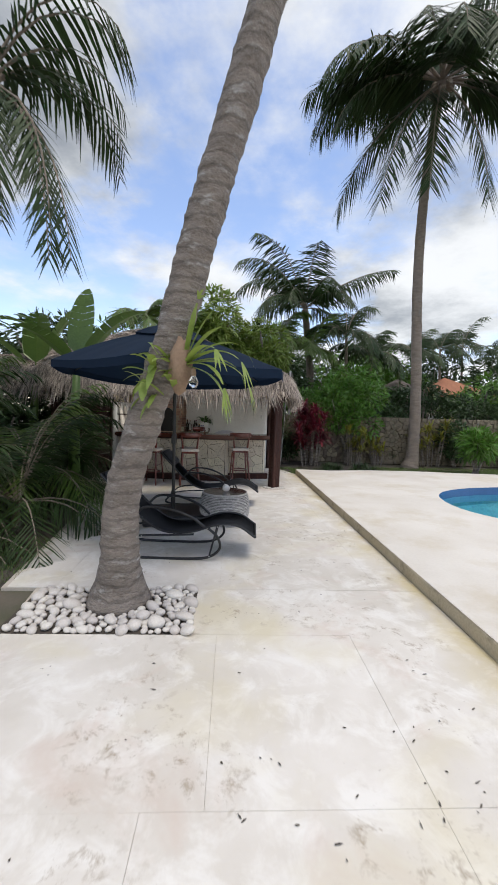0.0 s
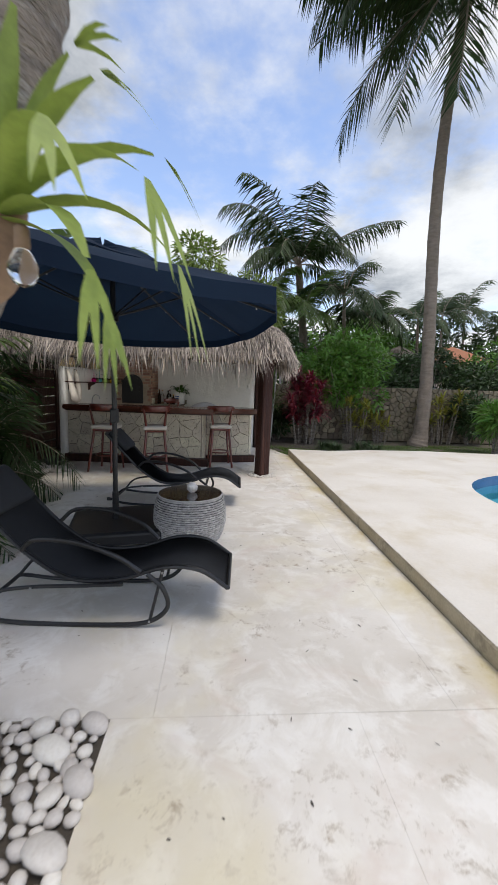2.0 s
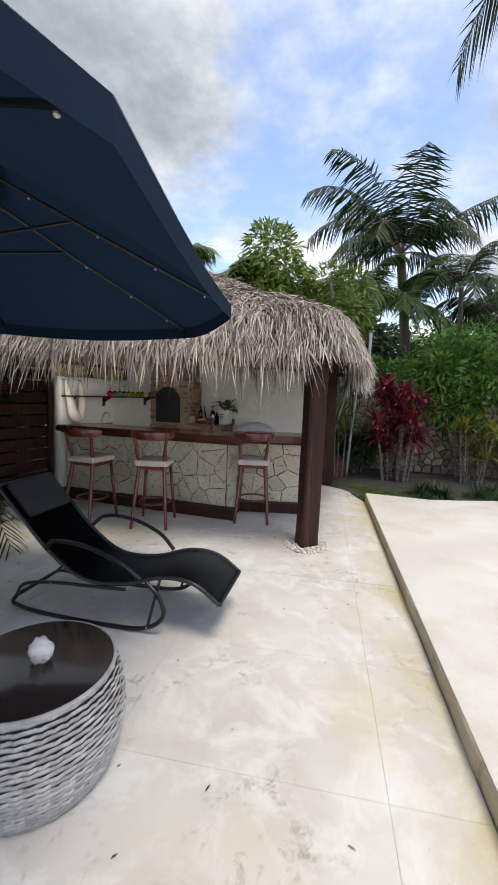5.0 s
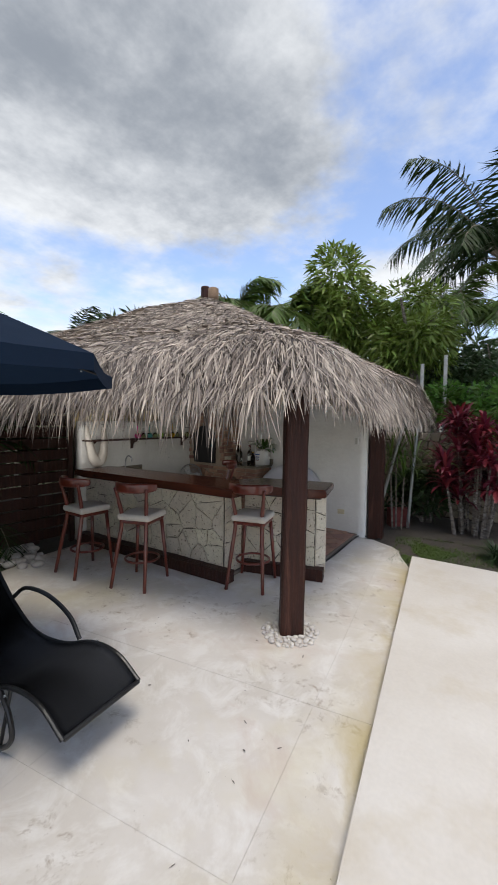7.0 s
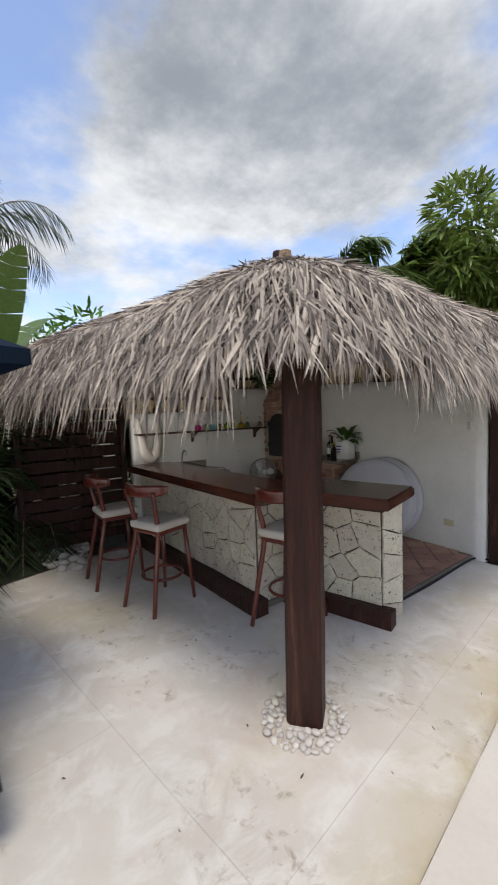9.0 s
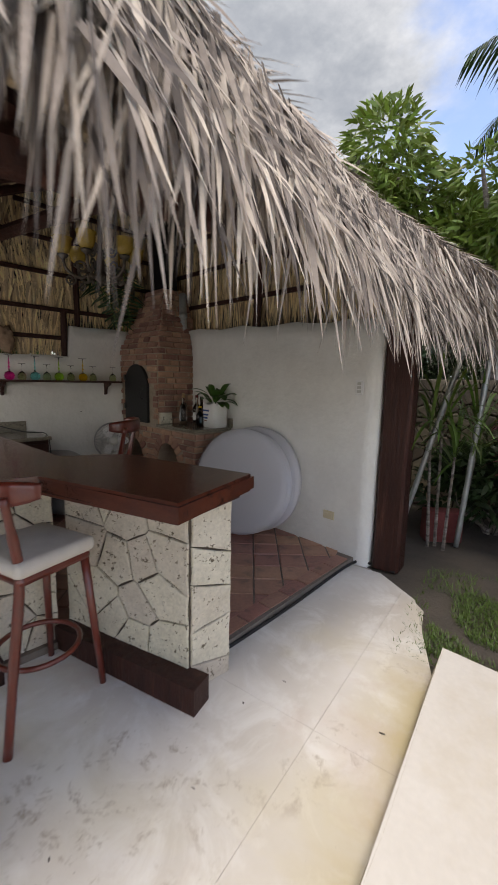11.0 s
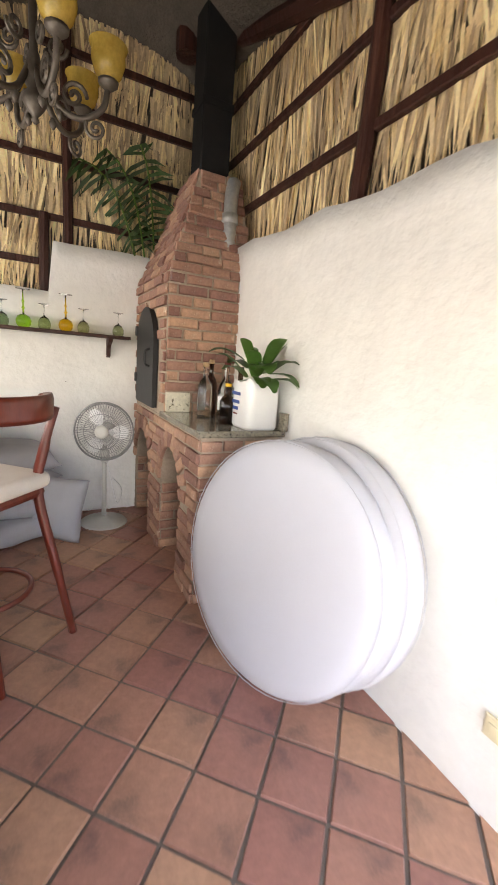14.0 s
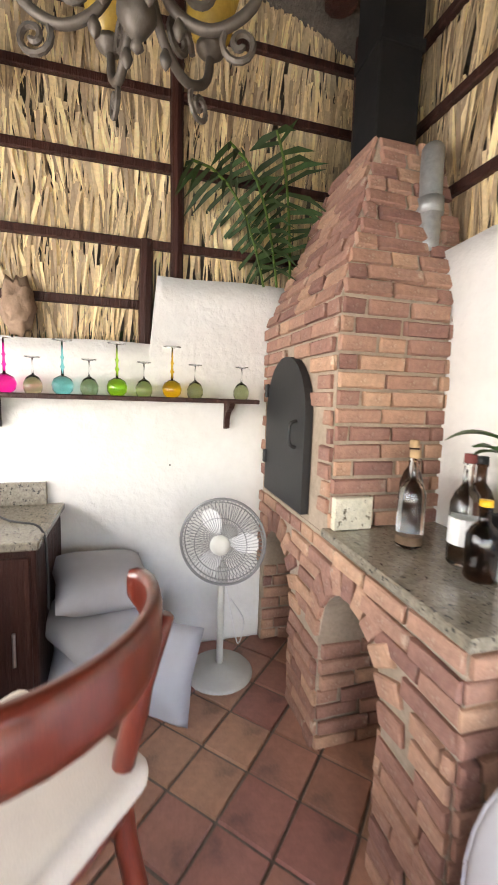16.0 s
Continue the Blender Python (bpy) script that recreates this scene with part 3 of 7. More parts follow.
def squared_post(name, x, y, half, h, label, turn=0.0, lean=(0.0, 0.0)):
    """A rough-hewn timber post with chamfered, slightly uneven edges."""
    bm = bmesh.new()
    rings = []
    prof = [(1, 0.8), (0.8, 1), (-0.8, 1), (-1, 0.8), (-1, -0.8), (-0.8, -1), (0.8, -1), (1, -0.8)]
    for i in range(15):
        z = h * i / 14
        ca, sa = math.cos(radians(turn)), math.sin(radians(turn))
        ring = []
        for j, (a, b) in enumerate(prof):
            w = half * (1 + 0.07 * noise.noise(Vector((x * 9 + j, y * 5, z * 2.2))) - 0.03 * z / h)
            ring.append(bm.verts.new((x + (a * ca - b * sa) * w + lean[0] * z, y + (a * sa + b * ca) * w + lean[1] * z, z)))
        rings.append(ring)
    for a, b in zip(rings, rings[1:]):
        for j in range(8):
            bm.faces.new((a[j], a[(j + 1) % 8], b[(j + 1) % 8], b[j]))
    bm.faces.new(rings[0][::-1])
    bm.faces.new(rings[-1])
    return tagged(part(name, bm, M["darkwood"]), label, "post")


squared_post("timber_post", 0.845, 9.455, 0.098, 2.04, "dark brown hewn timber post on a pebble footing", 38, (0.012, 0.0))
squared_post("timber_post", 0.49, 12.71, 0.11, 2.6, "dark brown timber post beside the stucco wall", 10)
squared_post("timber_post", -3.35, 9.25, 0.09, 2.45, "dark timber post of the thatched hut in shade", 0)
squared_post("timber_post", -3.9, 8.9, 0.08, 2.5, "dark timber post among the plants", 0)

# slatted dark timber screen on the far side of the bar
screen = thing("slat_screen", "dark horizontal timber slat screen beside the bar", "screen", pose(-3.05, 9.7, 0))
for i in range(12):
    part("slat", box((-0.02, -0.65, 0.18 + i * 0.16), (0.04, 1.35, 0.14), 0, 0.006), M["darkwood"], screen)
for y in (-1.28, -0.02):
    part("upright", box((0.025, y, 1.0), (0.05, 0.07, 2.0), 0, 0.006), M["darkwood"], screen)

# ---- bar counter ----
def cells(w, h, n, seed, jitter=0.46):
    """Irregular stone outlines that fill a rectangle: cells round jittered seeds."""
    rnd = random.Random(seed)
    nx, ny = n
    seeds = [((i + 0.5 + rnd.uniform(-jitter, jitter)) * w / nx, (j + 0.5 + rnd.uniform(-jitter, jitter)) * h / ny) for i in range(nx) for j in range(ny)]
    out = []
    reach = 2.6 * max(w / nx, h / ny)
    for a, (sx, sy) in enumerate(seeds):
        poly = [(0, 0), (w, 0), (w, h), (0, h)]
        for b, (tx, ty) in enumerate(seeds):
            if a != b and abs(tx - sx) < reach and abs(ty - sy) < reach:
                poly = clip_half(poly, tx - sx, ty - sy, (tx * tx + ty * ty - sx * sx - sy * sy) / 2)
                if len(poly) < 3:
                    break
        if len(poly) >= 3:
            out.append(poly)
    return out


def stone_piece(poly, gap, depth, rnd):
    """One stone: the outline pulled in by half the joint, domed and proud of the wall plane (x right, y out, z up)."""
    ragged = []
    for (ax, ay), (bx, by) in zip(poly, poly[1:] + poly[:1]):
        run = math.dist((ax, ay), (bx, by))
        ragged.append((ax, ay))
        if run > 0.06:
            for f in (0.33, 0.67):
                k = rnd.uniform(0.0, min(0.006, run * 0.07))
                ragged.append((ax + (bx - ax) * f - (by - ay) / run * k, ay + (by - ay) * f + (bx - ax) / run * k))
    poly = ragged
    cx, cy = sum(p[0] for p in poly) / len(poly), sum(p[1] for p in poly) / len(poly)
    size = max(math.dist(p, (cx, cy)) for p in poly)

    def ring(pull, off):
        k = max(0.2, 1 - pull / max(size * 0.75, 1e-3))
        return [(cx + (x - cx) * k, off, cy + (y - cy) * k) for x, y in poly]

    r0, r1, r2 = ring(gap, 0.0), ring(gap, depth * rnd.uniform(0.6, 0.85)), ring(gap * 2.6, depth)
    n = len(poly)
    V = r0 + r1 + r2
    F = []
    for i in range(n):
        j = (i + 1) % n
        F += [(i, j, n + j, n + i), (n + i, n + j, 2 * n + j, 2 * n + i)]
    F.append(tuple(range(2 * n, 3 * n)))
    return V, F


def stone_face(parent, origin, right, out, w, h, n, seed, mat, gap=0.003, depth=0.014):
    """Clads an upright rectangle with irregular stones, each an object under parent."""
    rnd = random.Random(seed)
    right, out = Vector(right).normalized(), Vector(out).normalized()
    m = Matrix((right, out, (0, 0, 1))).transposed().to_4x4()
    m.translation = origin
    for poly in cells(w, h, n, seed):
        ob = part_mesh("stone", from_lists(*stone_piece(poly, gap * rnd.uniform(0.7, 1.6), depth, rnd)), mat, parent)
        ob.matrix_basis = m


def stone_field(parent, origin, right, out, w, h, n, seed, mat, gap, depth):
    """The same cladding joined into one part, for the far stretches of a long wall."""
    rnd = random.Random(seed)
    right, out = Vector(right).normalized(), Vector(out).normalized()
    V, F = [], []
    for poly in cells(w, h, n, seed):
        v, f = stone_piece(poly, gap * rnd.uniform(0.7, 1.6), depth * rnd.uniform(0.6, 1.2), rnd)
        F += [tuple(k + len(V) for k in q) for q in f]
        V += [tuple(Vector(origin) + right * x + out * y + Vector((0, 0, z))) for x, y, z in v]
    tagged(part_mesh("stones", from_lists(V, F), mat, parent, "small dark rubble stones"), kind="stuff")


bar = thing("bar_counter", "coral stone bar counter with a dark timber foot rail", "bar counter")
part("core", add_prism(prism([(-2.94, 9.89), (-0.35, 9.99), (-0.35, 10.30), (-2.94, 10.2)], 0.0, 0.955), [(-0.345, 10.375), (0.475, 10.637), (0.485, 10.885), (-0.345, 10.63)], 0.0, 0.955), M["mortar"], bar, "dark mortared core")
part("foot_rail", prism([(-2.93, 9.73), (-0.19, 9.845), (-0.20, 9.985), (-2.93, 9.875)], 0.0, 0.135), M["darkwood"], bar, "dark timber foot rail")
part("foot_rail", prism([(-0.32, 10.27), (0.615, 10.555), (0.575, 10.675), (-0.34, 10.385)], 0.0, 0.135), M["darkwood"], bar, "dark timber foot rail")
bt_pts = [(-2.94, 9.70), (-0.09, 9.80), (-0.10, 10.17), (0.71, 10.41), (0.53, 11.0), (-0.36, 10.76), (-0.52, 10.40), (-2.94, 10.30)]
bt = prism(bt_pts, 0.985, 1.075)
bmesh.ops.bevel(bt, geom=[e for e in bt.edges if abs(e.verts[0].co.z - e.verts[1].co.z) < 1e-4], offset=0.014, segments=2, affect="EDGES")
tagged(part("wooden_worktop", bt, M["bartop"]), "thick varnished dark red wooden bar top", "worktop")
part("bearer", prism([(-2.94, 9.80), (-0.17, 9.90), (-0.18, 10.2), (0.62, 10.46), (0.50, 10.93), (-0.36, 10.70), (-0.5, 10.3), (-2.94, 10.22)], 0.955, 0.986), M["darkwood"], bar, "dark timber bearer under the top")

# ---- roof ----
APEX = Vector((-2.485, 11.92, 0))
EAVE = [(1.24, 9.17), (1.33, 9.75), (1.24, 10.4), (1.12, 11.2), (1.10, 12.1), (1.12, 12.8), (0.92, 13.6), (-1.0, 14.6), (-3.6, 15.2), (-5.8, 14.6), (-7.1, 12.4), (-7.0, 9.6), (-6.0, 8.0), (-4.0, 7.95), (-1.7, 8.33), (0.30, 8.83), (0.95, 8.96)]
eave_loop = []
for i in range(len(EAVE)):
    a, b, c, d = (Vector((*EAVE[(i + k) % len(EAVE)], 0)) for k in (-1, 0, 1, 2))
    for s in range(6):
        t = s / 6
        eave_loop.append(0.5 * ((2 * b) + (c - a) * t + (2 * a - 5 * b + 4 * c - d) * t * t + (3 * b - a - 3 * c + d) * t ** 3))
ROOF_TOP = 3.98
ROOF_PROFILE = [(0.0, 2.0), (0.05, 2.37), (0.12, 2.53), (0.22, 2.69), (0.36, 2.85), (0.55, 3.22), (0.77, 3.65), (1.0, 3.98)]


def roof_z(s):
    """Height of the thatch along its slope: steep at the eave, then a flatter rise to the ridge."""
    for (s0, z0), (s1, z1) in zip(ROOF_PROFILE, ROOF_PROFILE[1:]):
        if s <= s1:
            return z0 + (z1 - z0) * (s - s0) / (s1 - s0)
    return ROOF_TOP


def roof_at(i, s):
    """A point of the outer thatch: along the eave (index, wraps) and up the slope, 0 to 1."""
    k = len(eave_loop)
    f = i % k
    a, b = eave_loop[int(f) % k], eave_loop[(int(f) + 1) % k]
    e = a.lerp(b, f - int(f))
    p = e.lerp(APEX, s)
    p.z = roof_z(s)
    p.z += 0.06 * noise.noise(Vector((p.x * 1.3, p.y * 1.3, 1.0)))
    return p


def shell(height, pull, rows=9):
    bm = bmesh.new()
    grid = []
    for r in range(rows):
        s = pull + (1 - pull) * r / rows
        ring = []
        for e in eave_loop:
            p = e.lerp(APEX, s)
            p.z = height(s)
            ring.append(bm.verts.new(p))
        grid.append(ring)
    tip = bm.verts.new((APEX.x, APEX.y, height(1.0)))
    k = len(eave_loop)
    for a, b in zip(grid, grid[1:]):
        for j in range(k):
            bm.faces.new((a[j], a[(j + 1) % k], b[(j + 1) % k], b[j]))
    for j in range(k):
        bm.faces.new((grid[-1][j], grid[-1][(j + 1) % k], tip))
    return bm


roof = thing("thatched_roof", "weathered grey-brown palm thatch hip roof with a ragged fringe", "roof")
# dark sheet under the blades, so the gaps read as shaded
part("underlayer", shell(lambda s: roof_z(s) - 0.04, 0.012, 18), M["thatchshade"], roof, "matted thatch underlayer coloured dark as the shade between blades", smooth=True)


def thatch_blades(seed, count_slope, count_fringe):
    rnd = random.Random(seed)
    V, F = [], []
    k = len(eave_loop)
    weights = []
    for i in range(k):
        p = eave_loop[i]
        far = p.y > 13.2 or p.x < -5.6
        weights.append((eave_loop[(i + 1) % k] - p).length * (0.25 if far else 1.0))
    idx = list(range(k))
    picks = rnd.choices(idx, weights, k=count_slope + count_fringe)
    for n, i0 in enumerate(picks):
        i = i0 + rnd.random()
        fringe = n >= count_slope
        s = rnd.uniform(0.0, 0.075) if fringe else 1 - math.sqrt(rnd.uniform(0.0, 1.0))
        s = min(s, 0.985)
        p = roof_at(i, s)
        q = roof_at(i, max(0.0, s - 0.03)) if s > 0.03 else None
        o = eave_loop[i0] - APEX
        out = Vector((o.x, o.y, 0)).normalized()
        down = (q - p).normalized() if q else Vector((out.x * 0.55, out.y * 0.55, -0.85)).normalized()
        side = Vector((-out.y, out.x, 0))
        if fringe:
            d = (Vector((0, 0, -1)) + out * rnd.uniform(0.05, 0.55) + side * rnd.gauss(0, 0.16)).normalized()
            L, w = rnd.uniform(0.16, 0.48), rnd.uniform(0.006, 0.023)
            if (p.x - 1.2) ** 2 + (p.y - 9.35) ** 2 < 0.2:
                L *= 0.55
            if 10.1 < p.y < 11.3 and p.x > 0.8:
                L *= 0.85
            p = p + out * rnd.uniform(-0.10, 0.06)
            blade(V, F, p, d, side + out * rnd.uniform(-0.7, 0.7), L, w, rnd.uniform(-0.05, 0.15), 3, 0.5)
        else:
            d = (down + side * rnd.gauss(0, 0.5) + Vector((0, 0, 1)) * rnd.uniform(-0.05, 0.32)).normalized()
            L, w = rnd.uniform(0.09, 0.26), rnd.uniform(0.007, 0.021)
            blade(V, F, p + Vector((0, 0, 0.015)), d, side + Vector((0, 0, rnd.uniform(-0.9, 0.9))), L, w, rnd.uniform(0.05, 0.4), 3, 0.5)
    return from_lists(V, F)


tagged(part_mesh("thatch", thatch_blades(3, 78000, 12000), M["thatch"], roof), kind="stuff")

# timber frame under the thatch
frame_roof = thing("roof_frame", "dark timber rafters, battens and ring beams under the thatch", "roof frame")


def inner_z(s):
    return 1.90 + 1.86 * s


def inner_at(i, s):
    k = len(eave_loop)
    p = eave_loop[int(i) % k].lerp(APEX, s)
    p.z = inner_z(s)
    return p


def pole_between(name, a, b, r, parent, mat=None, n=8):
    a, b = Vector(a), Vector(b)
    pts = [a.lerp(b, t / 4) for t in range(5)]
    pts = [p + Vector((noise.noise(p * 1.7), noise.noise(p * 1.7 + Vector((5, 0, 0))), 0)) * r * 0.3 for p in pts]
    return part(name, tube(pts, [r * (1 + 0.08 * noise.noise(p * 3)) for p in pts], n), mat or M["darkwood"], parent)


for i in range(0, len(eave_loop), 4):
    if eave_loop[i].x > -3.2 and eave_loop[i].y < 12.7:
        pole_between("rafter", inner_at(i, 0.05), inner_at(i, 0.97), 0.04, frame_roof)
# battens across the rafters
for s in (0.10, 0.18, 0.26, 0.34, 0.42, 0.50, 0.58, 0.66, 0.74, 0.82):
    run = [i for i in range(len(eave_loop)) if eave_loop[i].x > -3.0 and eave_loop[i].y < 12.6 and inner_at(i, s).x > -3.0 and inner_at(i, s).y < 12.72]
    runs, last = [[]], None
    order = sorted(run, key=lambda q: (q - 60) % len(eave_loop))
    for q in order:
        if last is not None and (q - last) % len(eave_loop) != 1:
            runs.append([])
        runs[-1].append(q)
        last = q
    for rr in runs:
        if len(rr) > 2:
            pts = [inner_at(q, s) + Vector((0, 0, 0.05)) for q in rr]
            part("batten", tube(pts, 0.018, 6), M["palecane"], frame_roof)
pole_between("ring_beam", (0.80, 9.56, 2.05), (0.50, 12.66, 2.36), 0.07, frame_roof)
pole_between("ring_beam", (0.76, 9.50, 2.06), (-3.3, 9.30, 2.2), 0.075, frame_roof)
pole_between("tie_beam", (-2.95, 10.62, 2.86), (0.55, 11.05, 2.60), 0.06, frame_roof)
pole_between("king_post", (-2.96, 12.60, 2.0), (-2.96, 12.58, 3.7), 0.06, frame_roof)
pole_between("hip_pole", (0.55, 12.64, 2.36), (-2.95, 12.60, 3.7), 0.055, frame_roof)

# inner underside of the roof, dry palm; its shade is put into the dark colour
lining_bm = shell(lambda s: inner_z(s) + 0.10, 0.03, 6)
part("lining", lining_bm, M["thatchshade"], roof, "matted palm lining with roof shade in its dark colour")
part("ridge_post", tube([(-2.81, 12.35, 3.5), (-2.81, 12.35, 4.36), (-2.81, 12.35, 4.38)], [0.085, 0.085, 0.07], 10), M["darkwood"], roof, "dark timber post end through the ridge")


# ---- thatched gable and side lining above the stucco walls ----
def reed_panel(name, label, a, b, low, high, normal, seed, per_m):
    """An upright panel of dry palm leaves in overlapping tiers between low and high (functions of the run)."""
    rnd = random.Random(seed)
    a, b, nrm = Vector(a), Vector(b), Vector(normal)
    run = (b - a).length
    along = (b - a).normalized()
    V, F = [], []
    tier = 0.36
    for t in range(7):
        for n in range(int(run * per_m)):
            x = rnd.uniform(0, run)
            z_top = low(x) + tier * (t + 1) + rnd.uniform(-0.05, 0.12)
            if z_top - tier > high(x):
                continue
            z_top = min(z_top, high(x) + 0.05)
            L = rnd.uniform(0.34, 0.52)
            L = min(L, max(0.06, z_top - low(x) + 0.10))
            lean = rnd.gauss(0, 0.13) + 0.22 * noise.noise(Vector((x * 1.6, t * 2.3, seed)))
            d = Vector((0, 0, -1)) + along * lean
            p = a + along * x
            p.z = z_top
            p += nrm * (0.012 + 0.03 * rnd.random())
            blade(V, F, p, d, along + nrm * rnd.uniform(-0.3, 0.5), L, rnd.uniform(0.014, 0.04), 0.0, 2, 0.5)
    panel = thing(name, label, "thatch panel")
    tagged(part_mesh("palm_leaves", from_lists(V, F), M["thatchin"], panel), kind="stuff")
    return panel


def back_top(x):
    return 3.92 - 0.47 * x


back_panel = reed_panel("gable_thatch", "straw-coloured dry palm leaf gable above the wall", (-3.1, 12.70, 0), (0.62, 12.70, 0), lambda x: 2.10, back_top, (0, -1, 0), 5, 190)
left_panel = reed_panel("side_thatch", "straw-coloured dry palm leaf side lining with battens", (-3.09, 9.2, 0), (-3.09, 12.7, 0), lambda x: 1.76 if x < 2.23 else 2.11, lambda x: 2.75 + 0.36 * x, (1, 0, 0), 6, 190)
for z in (2.41, 2.80, 3.17, 3.50):
    x_end = min(0.55, (3.92 - z) / 0.47 - 3.1 - 0.05)
    part("batten", box(((-3.05 + x_end) / 2, 12.65, z), (x_end + 3.05, 0.035, 0.045), None, 0.005), M["darkwood"], back_panel, "dark batten")
for x in (-1.08,):
    pole_between("stud", (x, 12.635, 2.08), (x + 0.03, 12.635, 3.0), 0.042, back_panel)
for z in (2.30, 2.69, 3.05, 3.38, 3.70):
    y0 = max(9.3, (z - 2.75) / 0.36 + 9.2)
    part("batten", box((-3.035, (y0 + 12.65) / 2, z), (0.035, 12.65 - y0, 0.045), None, 0.005), M["darkwood"], left_panel, "dark batten")
part("batten", box((-3.035, 10.4, 1.985), (0.035, 2.0, 0.045), None, 0.005), M["darkwood"], left_panel, "dark batten")
for y, z0, z1 in ((11.56, 2.13, 3.6), (10.5, 1.78, 3.2), (11.40, 1.78, 2.32)):
    pole_between("stud", (-3.03, y, z0), (-3.03, y, z1), 0.036, left_panel)


# ---- terrace things ----
def pebble_mesh(seed):
    rnd = random.Random(seed)
    bm = bmesh.new()
    bmesh.ops.create_icosphere(bm, subdivisions=2, radius=0.5)
    ax = Vector((rnd.uniform(0.85, 1.25), rnd.uniform(0.7, 0.95), rnd.uniform(0.5, 0.72)))
    off = Vector((seed * 3.1, 0, 0))
    for v in bm.verts:
        k = 1 + 0.16 * noise.noise(v.co * 1.7 + off)
        v.co = Vector((v.co.x * ax.x, v.co.y * ax.y, v.co.z * ax.z)) * k
    me = bpy.data.meshes.new("pebble")
    bm.to_mesh(me)
    bm.free()
    me.polygons.foreach_set("use_smooth", [True] * len(me.polygons))
    me.materials.append(M["pebble"])
    return me


PEBBLES = [pebble_mesh(i) for i in range(7)]


def scatter_pebbles(parent, test, box2, sizes, n_try, seed, limit, tiers=1):
    """Pebbles packed by rejection inside an outline, each its own object."""
    rnd = random.Random(seed)
    placed = []
    for t in range(n_try):
        if len(placed) >= limit:
            break
        x, y = rnd.uniform(box2[0], box2[1]), rnd.uniform(box2[2], box2[3])
        r = rnd.uniform(*sizes) * (1.0 if t < n_try * 0.5 else 0.75)
        if not test(x, y, r) or any((x - a) ** 2 + (y - b) ** 2 < (0.78 * (r + c)) ** 2 for a, b, c in placed):
            continue
        placed.append((x, y, r))
        ob = new("pebble", rnd.choice(PEBBLES))
        ob.parent = parent
        s = r * 2
        ob.matrix_basis = Matrix.LocRotScale((x, y, r * 0.42), Euler((rnd.uniform(-0.35, 0.35), rnd.uniform(-0.35, 0.35), rnd.uniform(0, 6.28))), (s, s, s))
    return placed


bed = thing("pebble_bed", "bed of smooth pale river pebbles round the palm", "pebbles")
bed_poly = [uv(0.02, 3.31), uv(1.30, 3.31), uv(1.30, 4.02), uv(0.02, 4.02)]
part("bed_soil", prism([uv(-0.05, 3.295), uv(1.315, 3.295), uv(1.315, 4.03), uv(-0.05, 4.03)], -0.1, -0.005), M["soil"], bed, "dark soil under the pebbles")
scatter_pebbles(bed, lambda x, y, r: inside(x, y, bed_poly) and x ** 2 + (y - 3.85) ** 2 > (0.25 + r * 0.7) ** 2, (-0.8, 0.75, 3.1, 4.3), (0.026, 0.070), 22000, 4, 295)
foot = thing("pebble_footing", "ring of small white pebbles round the post foot", "pebbles")
scatter_pebbles(foot, lambda x, y, r: 0.125 < max(abs((x - 0.845) * 0.79 + (y - 9.455) * 0.61), abs((y - 9.455) * 0.79 - (x - 0.845) * 0.61)) and (x - 0.86) ** 2 + (y - 9.42) ** 2 < 0.235 ** 2, (0.5, 1.2, 9.1, 9.8), (0.018, 0.03), 6000, 9, 110)
shade_bed = thing("stone_bed", "grey stones piled in the shaded planting bed", "stones")
scatter_pebbles(shade_bed, lambda x, y, r: ((x + 3.1) / 0.75) ** 2 + ((y - 8.85) / 0.28) ** 2 < 1, (-4, -2.2, 8.5, 9.2), (0.04, 0.09), 3000, 12, 60)


def ringed_trunk(path, radii, mat, rings=0.11, n=18, seed=0):
    """A palm trunk: swollen foot, leaf-scar rings, slight unevenness."""
    pts = smooth_path(path, 26)
    rr = []
    k = len(pts) - 1
    lengths = [0.0]
    for a, b in zip(pts, pts[1:]):
        lengths.append(lengths[-1] + (b - a).length)
    for i, p in enumerate(pts):
        f = i / k * (len(radii) - 1)
        j = min(int(f), len(radii) - 2)
        r = radii[j] + (radii[j + 1] - radii[j]) * (f - j)
        ph = (lengths[i] / rings + 0.3 * noise.noise(p * 2)) % 1.0
        rr.append(r * (1.0 + 0.07 * ph ** 2 - 0.02))
    bm = tube(pts, rr, n)
    for v in bm.verts:
        w = 0.012 * noise.noise(Vector((v.co.x * 9, v.co.y * 9, v.co.z * 5 + seed))) + 0.008 * noise.noise(Vector((v.co.x * 25, v.co.y * 25, v.co.z * 9)))
        v.co.x += w
        v.co.y += w
    return bm


